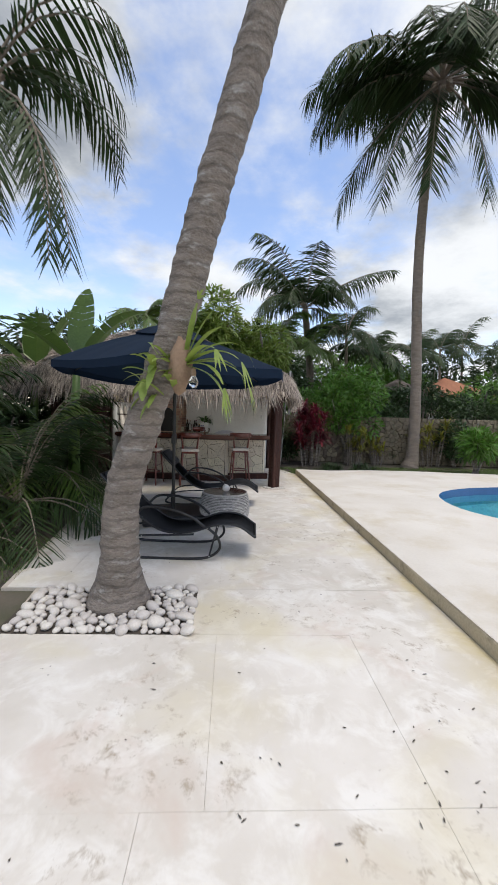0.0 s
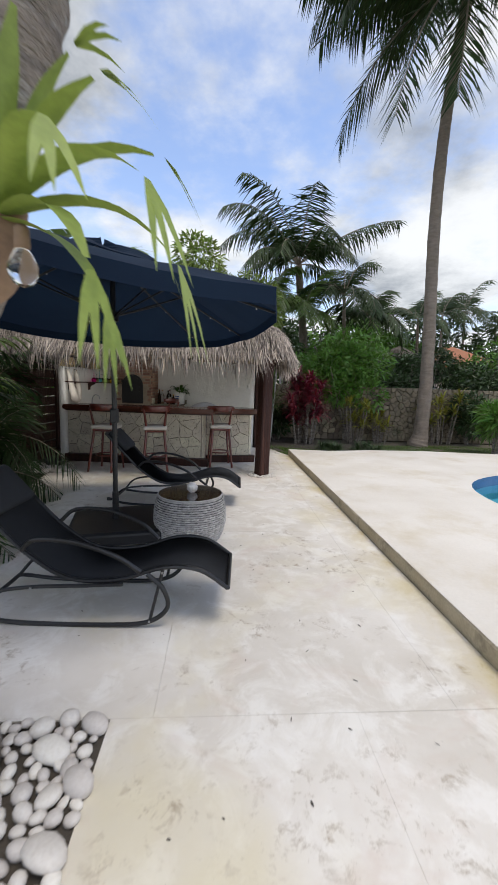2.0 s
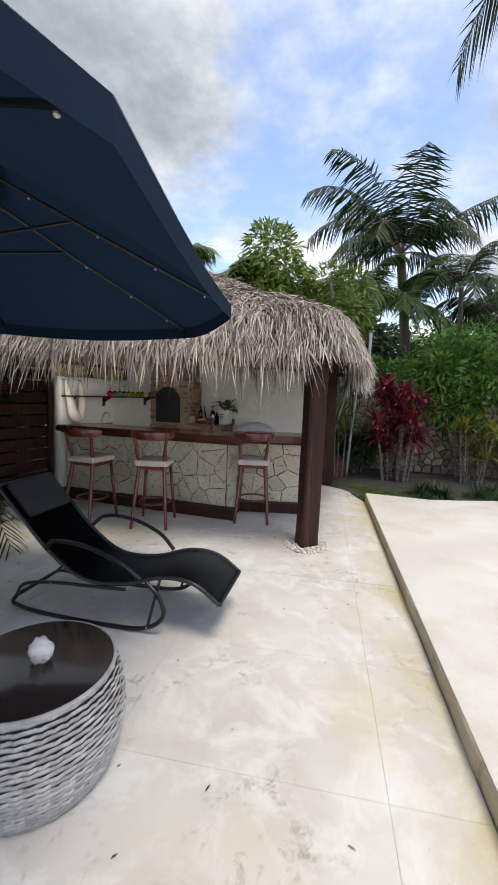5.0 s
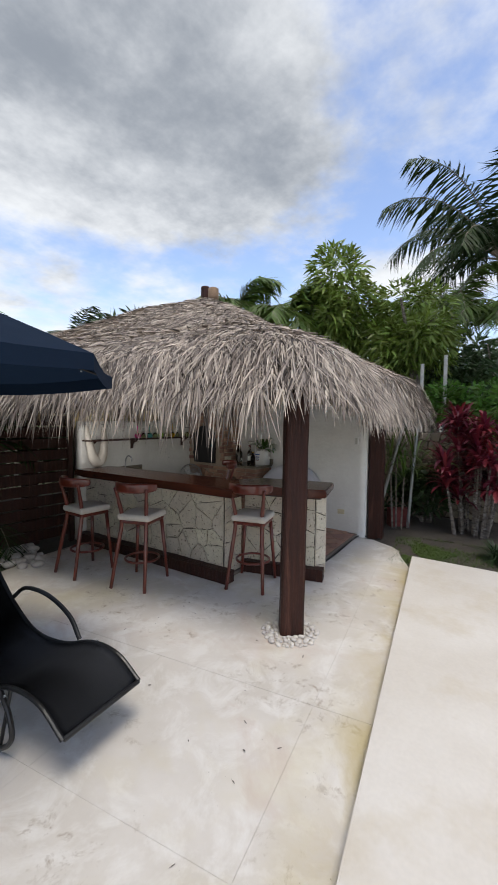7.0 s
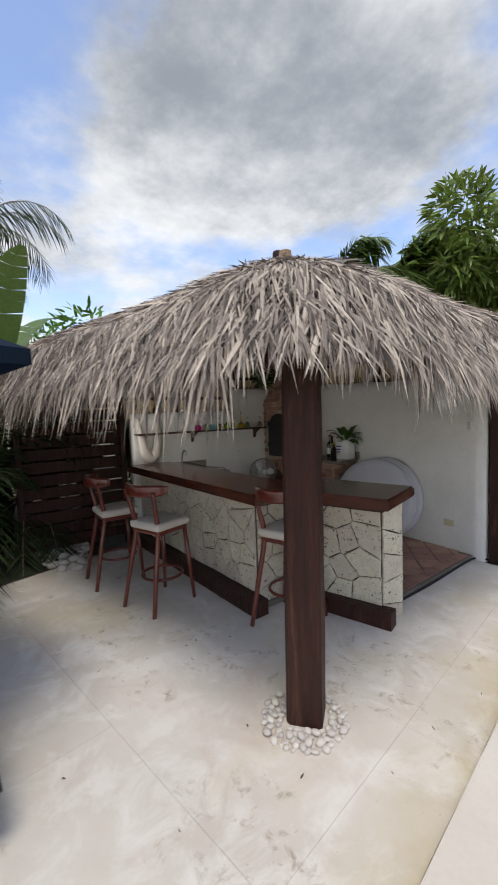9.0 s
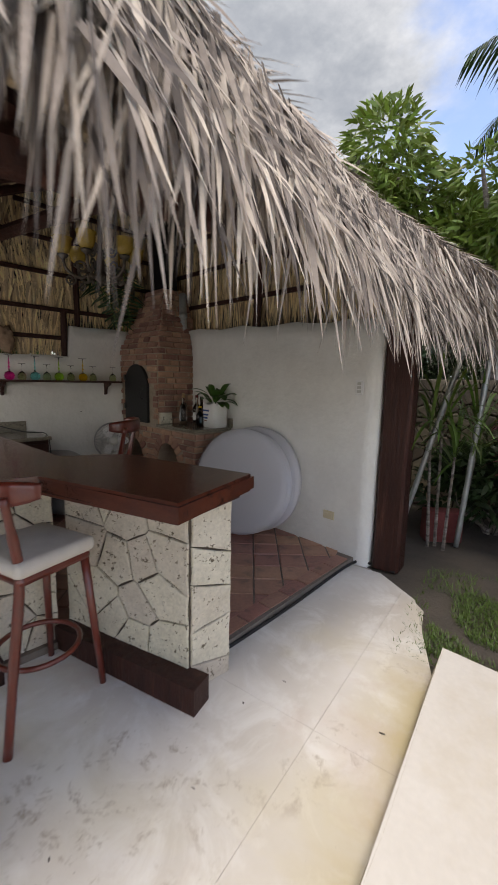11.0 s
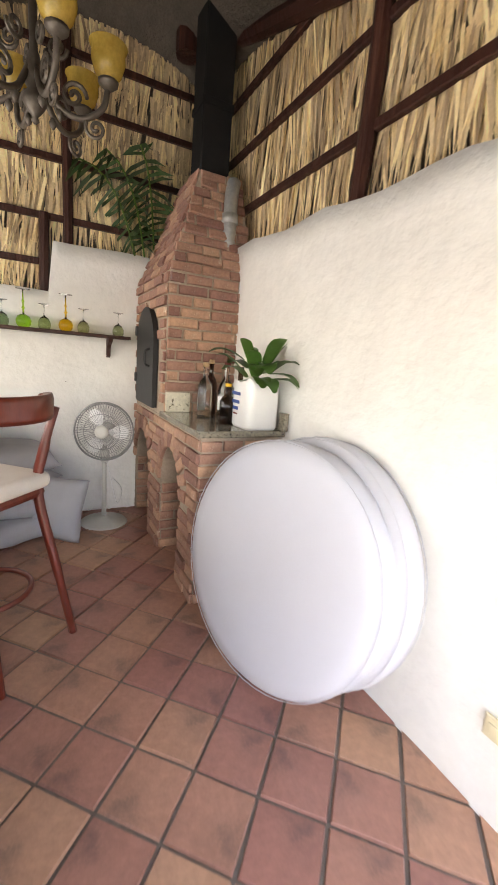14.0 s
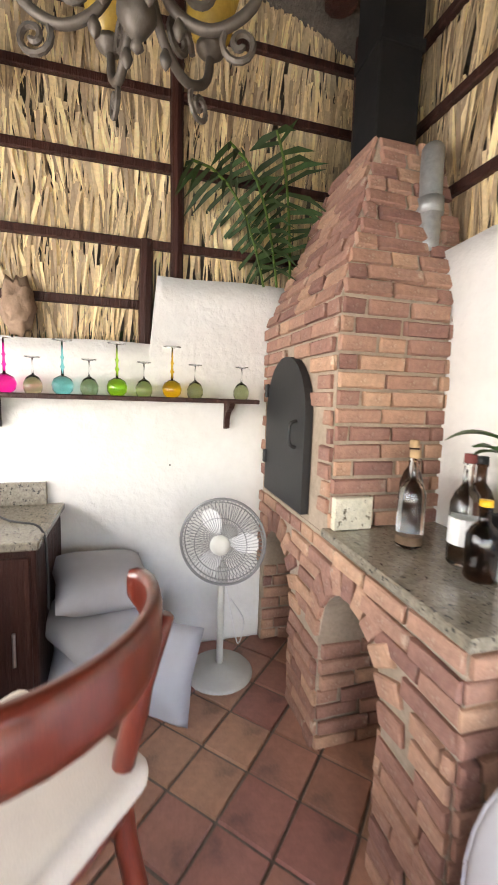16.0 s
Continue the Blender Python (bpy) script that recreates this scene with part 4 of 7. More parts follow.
def frond_into(V, F, R, base, direction, length, droop, rnd, leaf=0.34, width=0.026, n=26, hang=0.5, up=None):
    """A feather palm frond: returns the rib path, adds leaflets to the lists."""
    d = Vector(direction).normalized()
    pts = []
    p, step = Vector(base), length / 14
    for i in range(15):
        pts.append(p.copy())
        p = p + d * step
        d = (d + Vector((0, 0, -droop * step / length * (0.4 + 1.6 * i / 14)))).normalized()
    R.append(pts)
    for i in range(n):
        t = 0.14 + 0.85 * i / (n - 1)
        f = t * 14
        j = min(int(f), 13)
        c = pts[j].lerp(pts[j + 1], f - j)
        ax = (pts[j + 1] - pts[j]).normalized()
        side = ax.cross(Vector((0, 0, 1)))
        side = side.normalized() if side.length > 1e-3 else Vector((1, 0, 0))
        upv = side.cross(ax)
        L = leaf * (0.35 + 0.9 * math.sin(math.pi * min(1, t * 0.86 + 0.10)) ** 0.8) * rnd.uniform(0.85, 1.12)
        for sg in (-1, 1):
            ld = side * sg + ax * rnd.uniform(0.55, 0.95) + Vector((0, 0, -hang * rnd.uniform(0.5, 1.3))) + upv * 0.1
            blade(V, F, c, ld, ax + Vector((0, 0, rnd.uniform(-0.2, 0.2))), L, width * rnd.uniform(0.8, 1.2), rnd.uniform(0.05, 0.45), 2, 0.35)


def palm(name, label, trunk_path, radii, fronds, length, seed, mat_leaf, mat_bark, droop=1.6, leaf=0.5, width=0.03, wind=(0, 0, 0), n=26, hang=0.5, spread=(-0.35, 1.1), nuts=False, crown_label="arching green feather fronds", aims=()):
    rnd = random.Random(seed)
    t = thing(name, label, "palm tree")
    if trunk_path:
        part("trunk", ringed_trunk(trunk_path, radii, mat_bark, seed=seed), mat_bark, t, "ringed grey palm trunk", smooth=True)
    top = Vector(trunk_path[-1]) if trunk_path else Vector(radii)
    V, F, R = [], [], []
    for i in range(fronds):
        a = 2.4 * i + rnd.uniform(-0.25, 0.25)
        e = spread[0] + (spread[1] - spread[0]) * ((i * 0.618) % 1.0)
        d = Vector((math.cos(a) * math.cos(e), math.sin(a) * math.cos(e), math.sin(e))) + Vector(wind)
        frond_into(V, F, R, top + Vector((0, 0, 0.05)), d, length * rnd.uniform(0.82, 1.1), droop * rnd.uniform(0.8, 1.25), rnd, leaf, width, n, hang)
    for x, y, z, L, dr in aims:
        frond_into(V, F, R, top + Vector((0, 0, 0.05)), (x, y, z), L, dr, rnd, leaf, width, n, hang)
    part_mesh("crown", from_lists(V, F), mat_leaf, t, crown_label)
    rb = bmesh.new()
    for pts in R:
        add_tube(rb, pts[::2], [max(0.004, 0.022 * (length / 2.5) * (1 - k / 8)) for k in range(len(pts[::2]))], 5, False)
    if nuts:
        for i in range(7):
            a = i * 0.9
            bmesh.ops.create_icosphere(rb, subdivisions=1, radius=0.13, matrix=Matrix.Translation(top + Vector((math.cos(a) * 0.25, math.sin(a) * 0.25, -0.18 - 0.1 * (i % 2)))))
    part("frond_ribs", rb, M["barklite"], t, "pale yellow-brown frond ribs")
    return t


# leaning palm beside the path with its fern
lean_trunk = [(-0.01, 3.86, -0.03), (0.03, 3.80, 0.35), (0.075, 3.76, 0.94), (0.25, 3.75, 1.51), (0.445, 3.75, 2.09), (0.645, 3.75, 2.85), (0.775, 3.75, 3.30), (1.09, 3.75, 4.39), (1.40, 3.78, 5.7), (1.62, 3.83, 7.1), (1.72, 3.9, 8.4)]
palm("coconut_palm", "leaning ringed coconut palm rising from the pebble bed", lean_trunk, [0.20, 0.155, 0.134, 0.130, 0.132, 0.134, 0.132, 0.126, 0.118, 0.108, 0.10], 16, 3.6, 21, M["frond"], M["bark"], 2.0, 0.6, 0.035)
root_bm = lathe([(0.27, -0.03), (0.25, 0.04), (0.22, 0.10), (0.19, 0.18), (0.165, 0.30)], (0.0, 3.85, 0), 28)
for v in root_bm.verts:
    v.co.x += 0.018 * noise.noise(v.co * 14)
    v.co.y += 0.018 * noise.noise(v.co * 14 + Vector((9, 0, 0)))
tagged(part("root_collar", root_bm, M["bark"], bpy.data.objects["coconut_palm"], "flared dark root collar", smooth=True))


def strap_leaf(V, F, p, d, length, width, curl, rnd, fork=True):
    d = Vector(d).normalized()
    side = d.cross(Vector((0, 0, 1)))
    side = side.normalized() if side.length > 0.05 else Vector((1, 0, 0))
    base, k = len(V), 9
    width = width * (1.55 if fork else 1.0)
    c = Vector(p)
    for i in range(k + 1):
        t = i / k
        w = width * (0.35 + 1.3 * t * (1.15 - t)) * (1.0 if t < 0.75 else 1 - 0.65 * (t - 0.75) / 0.25)
        cup = Vector((0, 0, 0.12 * w))
        V += [tuple(c - side * w / 2 + cup), tuple(c), tuple(c + side * w / 2 + cup)]
        c = c + d * (length / k)
        d = (d + Vector((0, 0, -curl / k * (0.3 + 1.8 * t)))).normalized()
    for i in range(k):
        a = base + 3 * i
        F += [(a, a + 1, a + 4, a + 3), (a + 1, a + 2, a + 5, a + 4)]
    if fork:
        for sg in (-1, 0.2, 1):
            blade(V, F, c - d * 0.02, d + side * sg * 0.5 + Vector((0, 0, -0.25)), side, length * 0.32, width * 0.4, 0.5, 3, 0.5)


fern = thing("staghorn_fern", "lime green staghorn fern mounted on the palm trunk", "fern")
rnd_f = random.Random(8)
fV, fF = [], []
for az, el, L, w, c in ((-0.4, 1.35, 0.46, 0.05, 0.5), (0.15, 1.2, 0.44, 0.05, 0.8), (-0.2, 0.95, 0.42, 0.05, 1.2), (0.1, 0.7, 0.46, 0.05, 1.4), (-0.35, 0.45, 0.5, 0.055, 1.6), (-0.1, 0.2, 0.52, 0.055, 1.7), (-0.5, 0.1, 0.45, 0.05, 2.1), (-0.7, 0.6, 0.40, 0.05, 1.5), (-0.25, -0.2, 0.42, 0.05, 1.8), (0.2, 0.35, 0.42, 0.045, 1.5)):
    strap_leaf(fV, fF, (0.52, 3.76, 1.93), (math.cos(az) * math.cos(el), math.sin(az) * math.cos(el), math.sin(el)), L * 0.95, w, c * 0.75, rnd_f)
part_mesh("strap_leaves", from_lists(fV, fF), M["fern"], fern, "long forked lime green leaves", True)
fV, fF = [], []
for i in range(34):
    a = rnd_f.uniform(2.2, 5.0)
    el = rnd_f.uniform(-0.9, 0.9)
    base = Vector((0.33 + rnd_f.uniform(-0.1, 0.12), 3.80 + rnd_f.uniform(-0.07, 0.03), 1.87 + rnd_f.uniform(-0.17, 0.15)))
    strap_leaf(fV, fF, base, (math.cos(a) * math.cos(el), math.sin(a) * math.cos(el) * 0.9, math.sin(el)), rnd_f.uniform(0.14, 0.23), rnd_f.uniform(0.055, 0.085), 0.9, rnd_f, False)
part_mesh("rosette_leaves", from_lists(fV, fF), M["fern"], fern, "short pale green rosette leaves", True)
sh_bm = bmesh.new()
bmesh.ops.create_icosphere(sh_bm, subdivisions=3, radius=1.0)
for v in sh_bm.verts:
    k = 1 + 0.25 * noise.noise(v.co * 2.1) + 0.1 * noise.noise(v.co * 6)
    v.co = Vector((0.49 + v.co.x * 0.085 * k, 3.785 + v.co.y * 0.07 * k, 1.93 + v.co.z * 0.20 * k))
fern.location = (0.06, -0.13, -0.035)
part("shield", sh_bm, M["fernbrown"], fern, "dry brown papery shield leaf", smooth=True)
bulb = thing("hanging_bulb", "clear glass bulb hanging from the palm trunk", "light bulb", pose(0.66, 3.61, 1.79))
part("glass", lathe([(0.004, -0.06), (0.022, -0.052), (0.034, -0.03), (0.034, -0.01), (0.022, 0.018), (0.014, 0.03)], n=16), M["glassclear"], bulb, smooth=True)
part("socket", lathe([(0.016, 0.028), (0.018, 0.035), (0.017, 0.075), (0.008, 0.085)], n=14), M["fernbrown"], bulb, "brown bulb socket", smooth=True)


# parasol
def parasol():
    t = thing("parasol", "open navy blue eight-sided garden parasol on a weighted base", "parasol", pose(-0.40, 6.40, 0))
    part("base", box((0, 0, 0.075), (0.86, 0.86, 0.13), 22, 0.035, 3), M["tube"], t, "square black weighted base")
    part("sleeve", tube([(0, 0, 0.12), (0, 0, 0.42)], 0.032, 14), M["tube"], t)
    part("knob", tube([(-0.03, 0, 0.34), (-0.085, 0, 0.34)], [0.012, 0.018], 10), M["tube"], t)
    part("pole", tube([(0, 0, 0.3), (0, 0, 2.62)], 0.024, 14), M["tube"], t, "dark metal pole")
    part("crank_box", box((0, 0, 1.18), (0.065, 0.075, 0.14), 0, 0.012, 2), M["tube"], t)
    rim = [(1.22, 4.72, 2.00), (1.17, 5.95, 2.11), (0.64, 7.72, 2.15), (-0.02, 8.29, 2.12), (-1.40, 7.75, 2.10), (-1.95, 6.40, 2.16), (-1.58, 5.30, 2.15), (0.15, 4.05, 2.06)]
    rim = [Vector((x + 0.40, y - 6.40, z)) for x, y, z in rim]
    R, z_mid, z_top = 1.0, 2.60, 2.78
    hub_p = Vector((-0.02, -0.15, 0))

    def corner(r, k, z):
        v = rim[k % 8]
        p = hub_p.lerp(v, r)
        p.z = v.z + z
        return p

    def tier(r0, z0, r1, z1, sag, rows=6):
        bm = bmesh.new()
        grid = []
        for i in range(rows + 1):
            s = i / rows
            ring = []
            for k in range(8):
                for h in range(4):
                    a, b = corner(r0 + (r1 - r0) * s, k, z0 + (z1 - z0) * s), corner(r0 + (r1 - r0) * s, k + 1, z0 + (z1 - z0) * s)
                    p = a.lerp(b, h / 4)
                    p.z -= sag * math.sin(math.pi * h / 4) * (0.4 + 0.6 * s) - 0.03 * math.sin(math.pi * s)
                    ring.append(bm.verts.new(p))
            grid.append(ring)
        n = 32
        for a, b in zip(grid, grid[1:]):
            for j in range(n):
                bm.faces.new((a[j], a[(j + 1) % n], b[(j + 1) % n], b[j]))
        return bm, grid

    low, grid = tier(0.26, 0.46, R, 0.0, 0.035)
    n = 32
    hem = []
    for j, v in enumerate(grid[-1]):
        hem.append(low.verts.new(v.co + Vector((0, 0, -0.085))))
    for j in range(n):
        low.faces.new((grid[-1][j], grid[-1][(j + 1) % n], hem[(j + 1) % n], hem[j]))
    canopy = part("canopy", low, M["navy"], t, "navy fabric canopy", smooth=False)
    top, g2 = tier(0.01, 0.62, 0.33, 0.455, 0.012, 3)
    part("vent", top, M["navy"], canopy, "navy top vent flap")
    for k in range(8):
        a, b = corner(0.03, k, 0.54), corner(R - 0.01, k, -0.015)
        rib = part("rib", tube([a, a.lerp(b, 0.5) + Vector((0, 0, -0.01)), b], 0.010, 6), M["tube"], t)
        m = a.lerp(b, 0.48)
        part("strut", tube([(0, 0, 2.12), m], 0.008, 6), M["tube"], rib)
        for q in range(4):
            p = a.lerp(b, 0.36 + 0.18 * q) + Vector((0, 0, -0.022))
            part("led", lathe([(0.004, -0.004), (0.007, 0.0), (0.004, 0.006)], tuple(p), 6), M["whiteplastic"], rib, "tiny white light bead")
    part("hub", tube([(0, 0, 2.08), (0, 0, 2.17)], 0.05, 12), M["tube"], t)
    return t


parasol()


def lounger():
    t = thing("sun_lounger", "black mesh rocking sun lounger on a tubular frame", "sun lounger", group="sun loungers on the terrace")
    prof = smooth_path([(0.70, 0, 0.26), (0.52, 0, 0.375), (0.30, 0, 0.385), (0.02, 0, 0.30), (-0.28, 0, 0.30), (-0.53, 0, 0.45), (-0.74, 0, 0.66), (-0.95, 0, 0.885)], 5)
    bm = bmesh.new()
    rows = []
    for p in prof:
        rows.append([bm.verts.new((p.x, y, p.z - 0.012 * math.cos(y / 0.25 * math.pi / 2))) for y in [-0.25 + 0.5 * j / 8 for j in range(9)]])
    for a, b in zip(rows, rows[1:]):
        for j in range(8):
            bm.faces.new((a[j], a[j + 1], b[j + 1], b[j]))
    bmesh.ops.solidify(bm, geom=bm.faces[:], thickness=0.005)
    part("sling", bm, M["sling"], t, "black woven mesh sling", smooth=True)
    for sy in (-1, 1):
        part("side_tube", tube([(p.x, sy * 0.255, p.z) for p in prof], 0.0135, 8), M["tube"], t)
        rail = smooth_path([(-0.86, sy * 0.22, 0.07), (-0.82, sy * 0.275, 0.045), (-0.55, sy * 0.285, 0.016), (0.0, sy * 0.285, 0.016), (0.22, sy * 0.285, 0.045), (0.33, sy * 0.285, 0.14), (0.30, sy * 0.28, 0.26), (0.20, sy * 0.265, 0.345)], 6)
        part("rocker_rail", tube(rail, 0.0145, 10), M["tube"], t)
        part("strut", tube([(0.22, sy * 0.283, 0.05), (0.30, sy * 0.265, 0.385)], 0.010, 8), M["tube"], t)
        part("rear_support", tube(smooth_path([(-0.86, sy * 0.22, 0.07), (-0.74, sy * 0.27, 0.20), (-0.52, sy * 0.272, 0.245), (-0.2, sy * 0.272, 0.262), (0.05, sy * 0.268, 0.275)], 5), 0.012, 8), M["tube"], t)
        part("armrest", tube(smooth_path([(-0.56, sy * 0.262, 0.48), (-0.46, sy * 0.30, 0.56), (-0.22, sy * 0.31, 0.555), (0.02, sy * 0.30, 0.47), (0.16, sy * 0.27, 0.36)], 5), 0.015, 10), M["tube"], t)
        for x, z in ((0.22, 0.05), (0.30, 0.37), (-0.5, 0.25)):
            part("bolt", tube([(x, sy * 0.295, z), (x, sy * 0.303, z)], 0.007, 8), M["steel"], t, "small steel bolt head")
    part("cross_tube", tube([(-0.86, -0.225, 0.07), (-0.86, 0.225, 0.07)], 0.0145, 10), M["tube"], t)
    part("cross_tube", tube([(-0.95, -0.25, 0.885), (-0.95, 0.25, 0.885)], 0.0135, 8), M["tube"], t)
    part("cross_tube", tube([(0.70, -0.25, 0.26), (0.70, 0.25, 0.26)], 0.0135, 8), M["tube"], t)
    pb = box((0, 0, 0), (0.30, 0.42, 0.07), None, 0.03, 3)
    bmesh.ops.transform(pb, matrix=Matrix.Translation((-0.82, 0, 0.785)) @ Matrix.Rotation(radians(47), 4, "Y"), verts=pb.verts)
    part("head_pillow", pb, M["sling"], t, "black strapped head pillow", smooth=True)
    return t


lng = lounger()
lng.matrix_basis = pose(0.255, 5.14, 0, 0, 0, 7)
copy_thing(lng, pose(-0.005, 7.64, 0, 0, 0, 7.5))


# wicker drum table
def drum_table():
    t = thing("wicker_side_table", "barrel-shaped grey wicker side table with a dark glass top", "side table", pose(0.36, 6.44, 0))
    prof = [(0.295, 0.0), (0.325, 0.06), (0.348, 0.15), (0.355, 0.22), (0.348, 0.31), (0.326, 0.40), (0.31, 0.44)]
    part("body", lathe([(r - 0.006, z) for r, z in prof], n=36), M["sling"], t, "dark inner drum", smooth=True)

    def radius(z):
        for (r0, z0), (r1, z1) in zip(prof, prof[1:]):
            if z0 <= z <= z1:
                return r0 + (r1 - r0) * (z - z0) / (z1 - z0)
        return prof[-1][0]

    V, F = [], []
    n_up, rows = 52, 21
    for r in range(rows):
        z = 0.011 + r * 0.0207
        rad = radius(z)
        for k in range(n_up):
            a0, a1 = 2 * math.pi * k / n_up, 2 * math.pi * (k + 1) / n_up
            outw = 0.005 if (k + r) % 2 else 0.0
            if r % 5 == 3:
                outw = 0.006
            b = len(V)
            for a, o in ((a0, 0.0), ((a0 + a1) / 2, outw), (a1, 0.0)):
                for zz, oo in ((z - 0.0088, 0.0), (z, 0.004), (z + 0.0088, 0.0)):
                    V.append(((rad + o + oo) * math.cos(a), (rad + o + oo) * math.sin(a), zz))
            for i in range(2):
                for j in range(2):
                    q = b + i * 3 + j
                    F.append((q, q + 3, q + 4, q + 1))
    tagged(part_mesh("weave", from_lists(V, F), M["wicker"], t, "flat grey woven wicker strands"), kind="stuff")
    part("rim", tube([(0.314 * math.cos(2 * math.pi * i / 40), 0.314 * math.sin(2 * math.pi * i / 40), 0.438) for i in range(40)], 0.010, 8, closed=True), M["wicker"], t, "grey wicker rim")
    part("tabletop", lathe([(0.310, 0.438), (0.312, 0.442), (0.310, 0.447)], n=48), M["darkglass"], t, "dark reflective glass top")
    return t


drum_table()
sh = bmesh.new()
bmesh.ops.create_icosphere(sh, subdivisions=3, radius=1.0)
for v in sh.verts:
    k = 1 + 0.35 * noise.noise(v.co * 2.5) + 0.18 * abs(noise.noise(v.co * 6))
    v.co = Vector((v.co.x * 0.048 * k, v.co.y * 0.04 * k, 0.045 + v.co.z * 0.05 * k))
conch = tagged(part("conch_shell", sh, M["shell"], smooth=True), "white spiny conch shell on the wicker table", "shell")
conch.location = (0.37, 6.46, 0.447)


def bar_stool():
    t = thing("bar_stool", "red mahogany bar stool with a cream upholstered seat", "bar stool", group="stools at the bar")
    legs = {}
    for sx in (-1, 1):
        for sy in (-1, 1):
            foot_p, top_p = Vector((sx * 0.205, 0.20 if sy > 0 else -0.29, 0)), Vector((sx * 0.15, sy * 0.16, 0.70))
            if sy < 0:
                pts = [foot_p, foot_p.lerp(top_p, 0.5), top_p + Vector((0, 0, 0.0)), Vector((sx * 0.165, -0.185, 0.90)), Vector((sx * 0.19, -0.225, 1.08))]
                part("back_leg", tube(smooth_path(pts, 4), [0.019] * 4 + [0.022] * 9 + [0.018] * 4, 10), M["mahogany"], t, smooth=True)
            else:
                part("leg", tube([foot_p, foot_p.lerp(top_p, 0.5), top_p], [0.016, 0.019, 0.021], 10), M["mahogany"], t, smooth=True)
    ring = [(0.185 * math.cos(a), 0.185 * math.sin(a), 0.265) for a in [2 * math.pi * i / 28 for i in range(28)]]
    part("foot_ring", tube(ring, 0.013, 8, closed=True), M["mahogany"], t, "round wooden foot ring", smooth=True)
    part("seat_frame", box((0, 0, 0.70), (0.36, 0.36, 0.045), 0, 0.02, 2), M["mahogany"], t)
    seat = box((0, 0, 0.755), (0.40, 0.40, 0.075), 0, 0.033, 4)
    part("seat", seat, M["cream"], t, "cream fabric seat cushion", smooth=True)
    # curved top rail
    bm = bmesh.new()
    rows = []
    for i in range(17):
        a = -1 + 2 * i / 16
        x, y = 0.25 * math.sin(1.28 * a), -0.035 - 0.25 * math.cos(1.28 * a)
        hgt = 0.052 * (1 - 0.40 * abs(a) ** 5)
        nrm = Vector((math.sin(1.28 * a), -math.cos(1.28 * a), 0))
        ring_v = []
        for u, w in ((-1, -0.6), (-1, 0.6), (-0.6, 1), (0.6, 1), (1, 0.6), (1, -0.6), (0.6, -1), (-0.6, -1)):
            ring_v.append(bm.verts.new(Vector((x, y, 1.09)) + nrm * (0.014 * u) + Vector((0, 0, hgt * w))))
        rows.append(ring_v)
    for a, b in zip(rows, rows[1:]):
        for j in range(8):
            bm.faces.new((a[j], a[(j + 1) % 8], b[(j + 1) % 8], b[j]))
    bm.faces.new(rows[0])
    bm.faces.new(rows[-1][::-1])
    part("backrest", bm, M["mahogany"], t, "curved polished wooden top rail", smooth=True)
    return t


stool = bar_stool()
stool.matrix_basis = pose(-1.03, 9.375, 0, 0, 0, 19)
copy_thing(stool, pose(-1.83, 9.20, 0, 0, 0, 0))
copy_thing(stool, pose(-0.02, 10.10, 0, 0, 0, 17))
copy_thing(stool, pose(-1.42, 11.115, 0.051, 0, 0, 138))


# ---- inside the hut ----
def solid_arch_front(x0, x1, z0, z1, openings, y_front, depth):
    """A wall block with round-arched openings cut right through, as strips between the arch line and the top."""
    bm = bmesh.new()
    xs = [x0]
    for a, b, spring, crown in openings:
        xs += [a] + [a + (b - a) * i / 12 for i in range(1, 12)] + [b]
    xs.append(x1)
    xs = sorted(set(round(x, 5) for x in xs))

    def under(x):
        for a, b, spring, crown in openings:
            if a < x < b:
                m, h = (a + b) / 2, (b - a) / 2
                return spring + (crown - spring) * math.sqrt(max(0.0, 1 - ((x - m) / h) ** 2))
        return None

    for l, r in zip(xs, xs[1:]):
        m = under((l + r) / 2)
        if m is None:
            add_prism(bm, [(l, y_front), (r, y_front), (r, y_front + depth), (l, y_front + depth)], z0, z1)
        else:
            lo_l, lo_r = under(l) or next(o[2] for o in openings if abs(o[0] - l) < 1e-3 or abs(o[1] - l) < 1e-3), under(r) or next(o[2] for o in openings if abs(o[0] - r) < 1e-3 or abs(o[1] - r) < 1e-3)
            vs = [bm.verts.new(p) for p in ((l, y_front, lo_l), (r, y_front, lo_r), (r, y_front, z1), (l, y_front, z1), (l, y_front + depth, lo_l), (r, y_front + depth, lo_r), (r, y_front + depth, z1), (l, y_front + depth, z1))]
            for q in ((0, 1, 2, 3), (5, 4, 7, 6), (3, 2, 6, 7), (1, 0, 4, 5)):
                bm.faces.new([vs[i] for i in q])
    bmesh.ops.remove_doubles(bm, verts=bm.verts, dist=0.0005)
    return bm


FZ = 0.045
grill = thing("brick_grill_counter", "brick barbecue counter with arched openings and granite top", "barbecue")
openings = [(-2.90, -2.42, 0.52, 0.80), (-2.12, -1.68, 0.55, 0.82)]
part("masonry", solid_arch_front(-2.945, -1.395, FZ, 0.985, openings, 12.075, 0.57), M["brickmortar"], grill, "mortared brick body")
fire = thing("brick_fireplace", "tapering red brick fireplace with a black iron door", "fireplace")
part("firebox", prism([(-2.945, 12.075), (-2.09, 12.075), (-2.09, 12.645), (-2.945, 12.645)], 0.988, 1.895), M["brickmortar"], fire, "mortared brick firebox")
hood = bmesh.new()
h_lo = [hood.verts.new(p) for p in ((-2.945, 12.075, 1.895), (-2.09, 12.075, 1.895), (-2.09, 12.645, 1.895), (-2.945, 12.645, 1.895))]
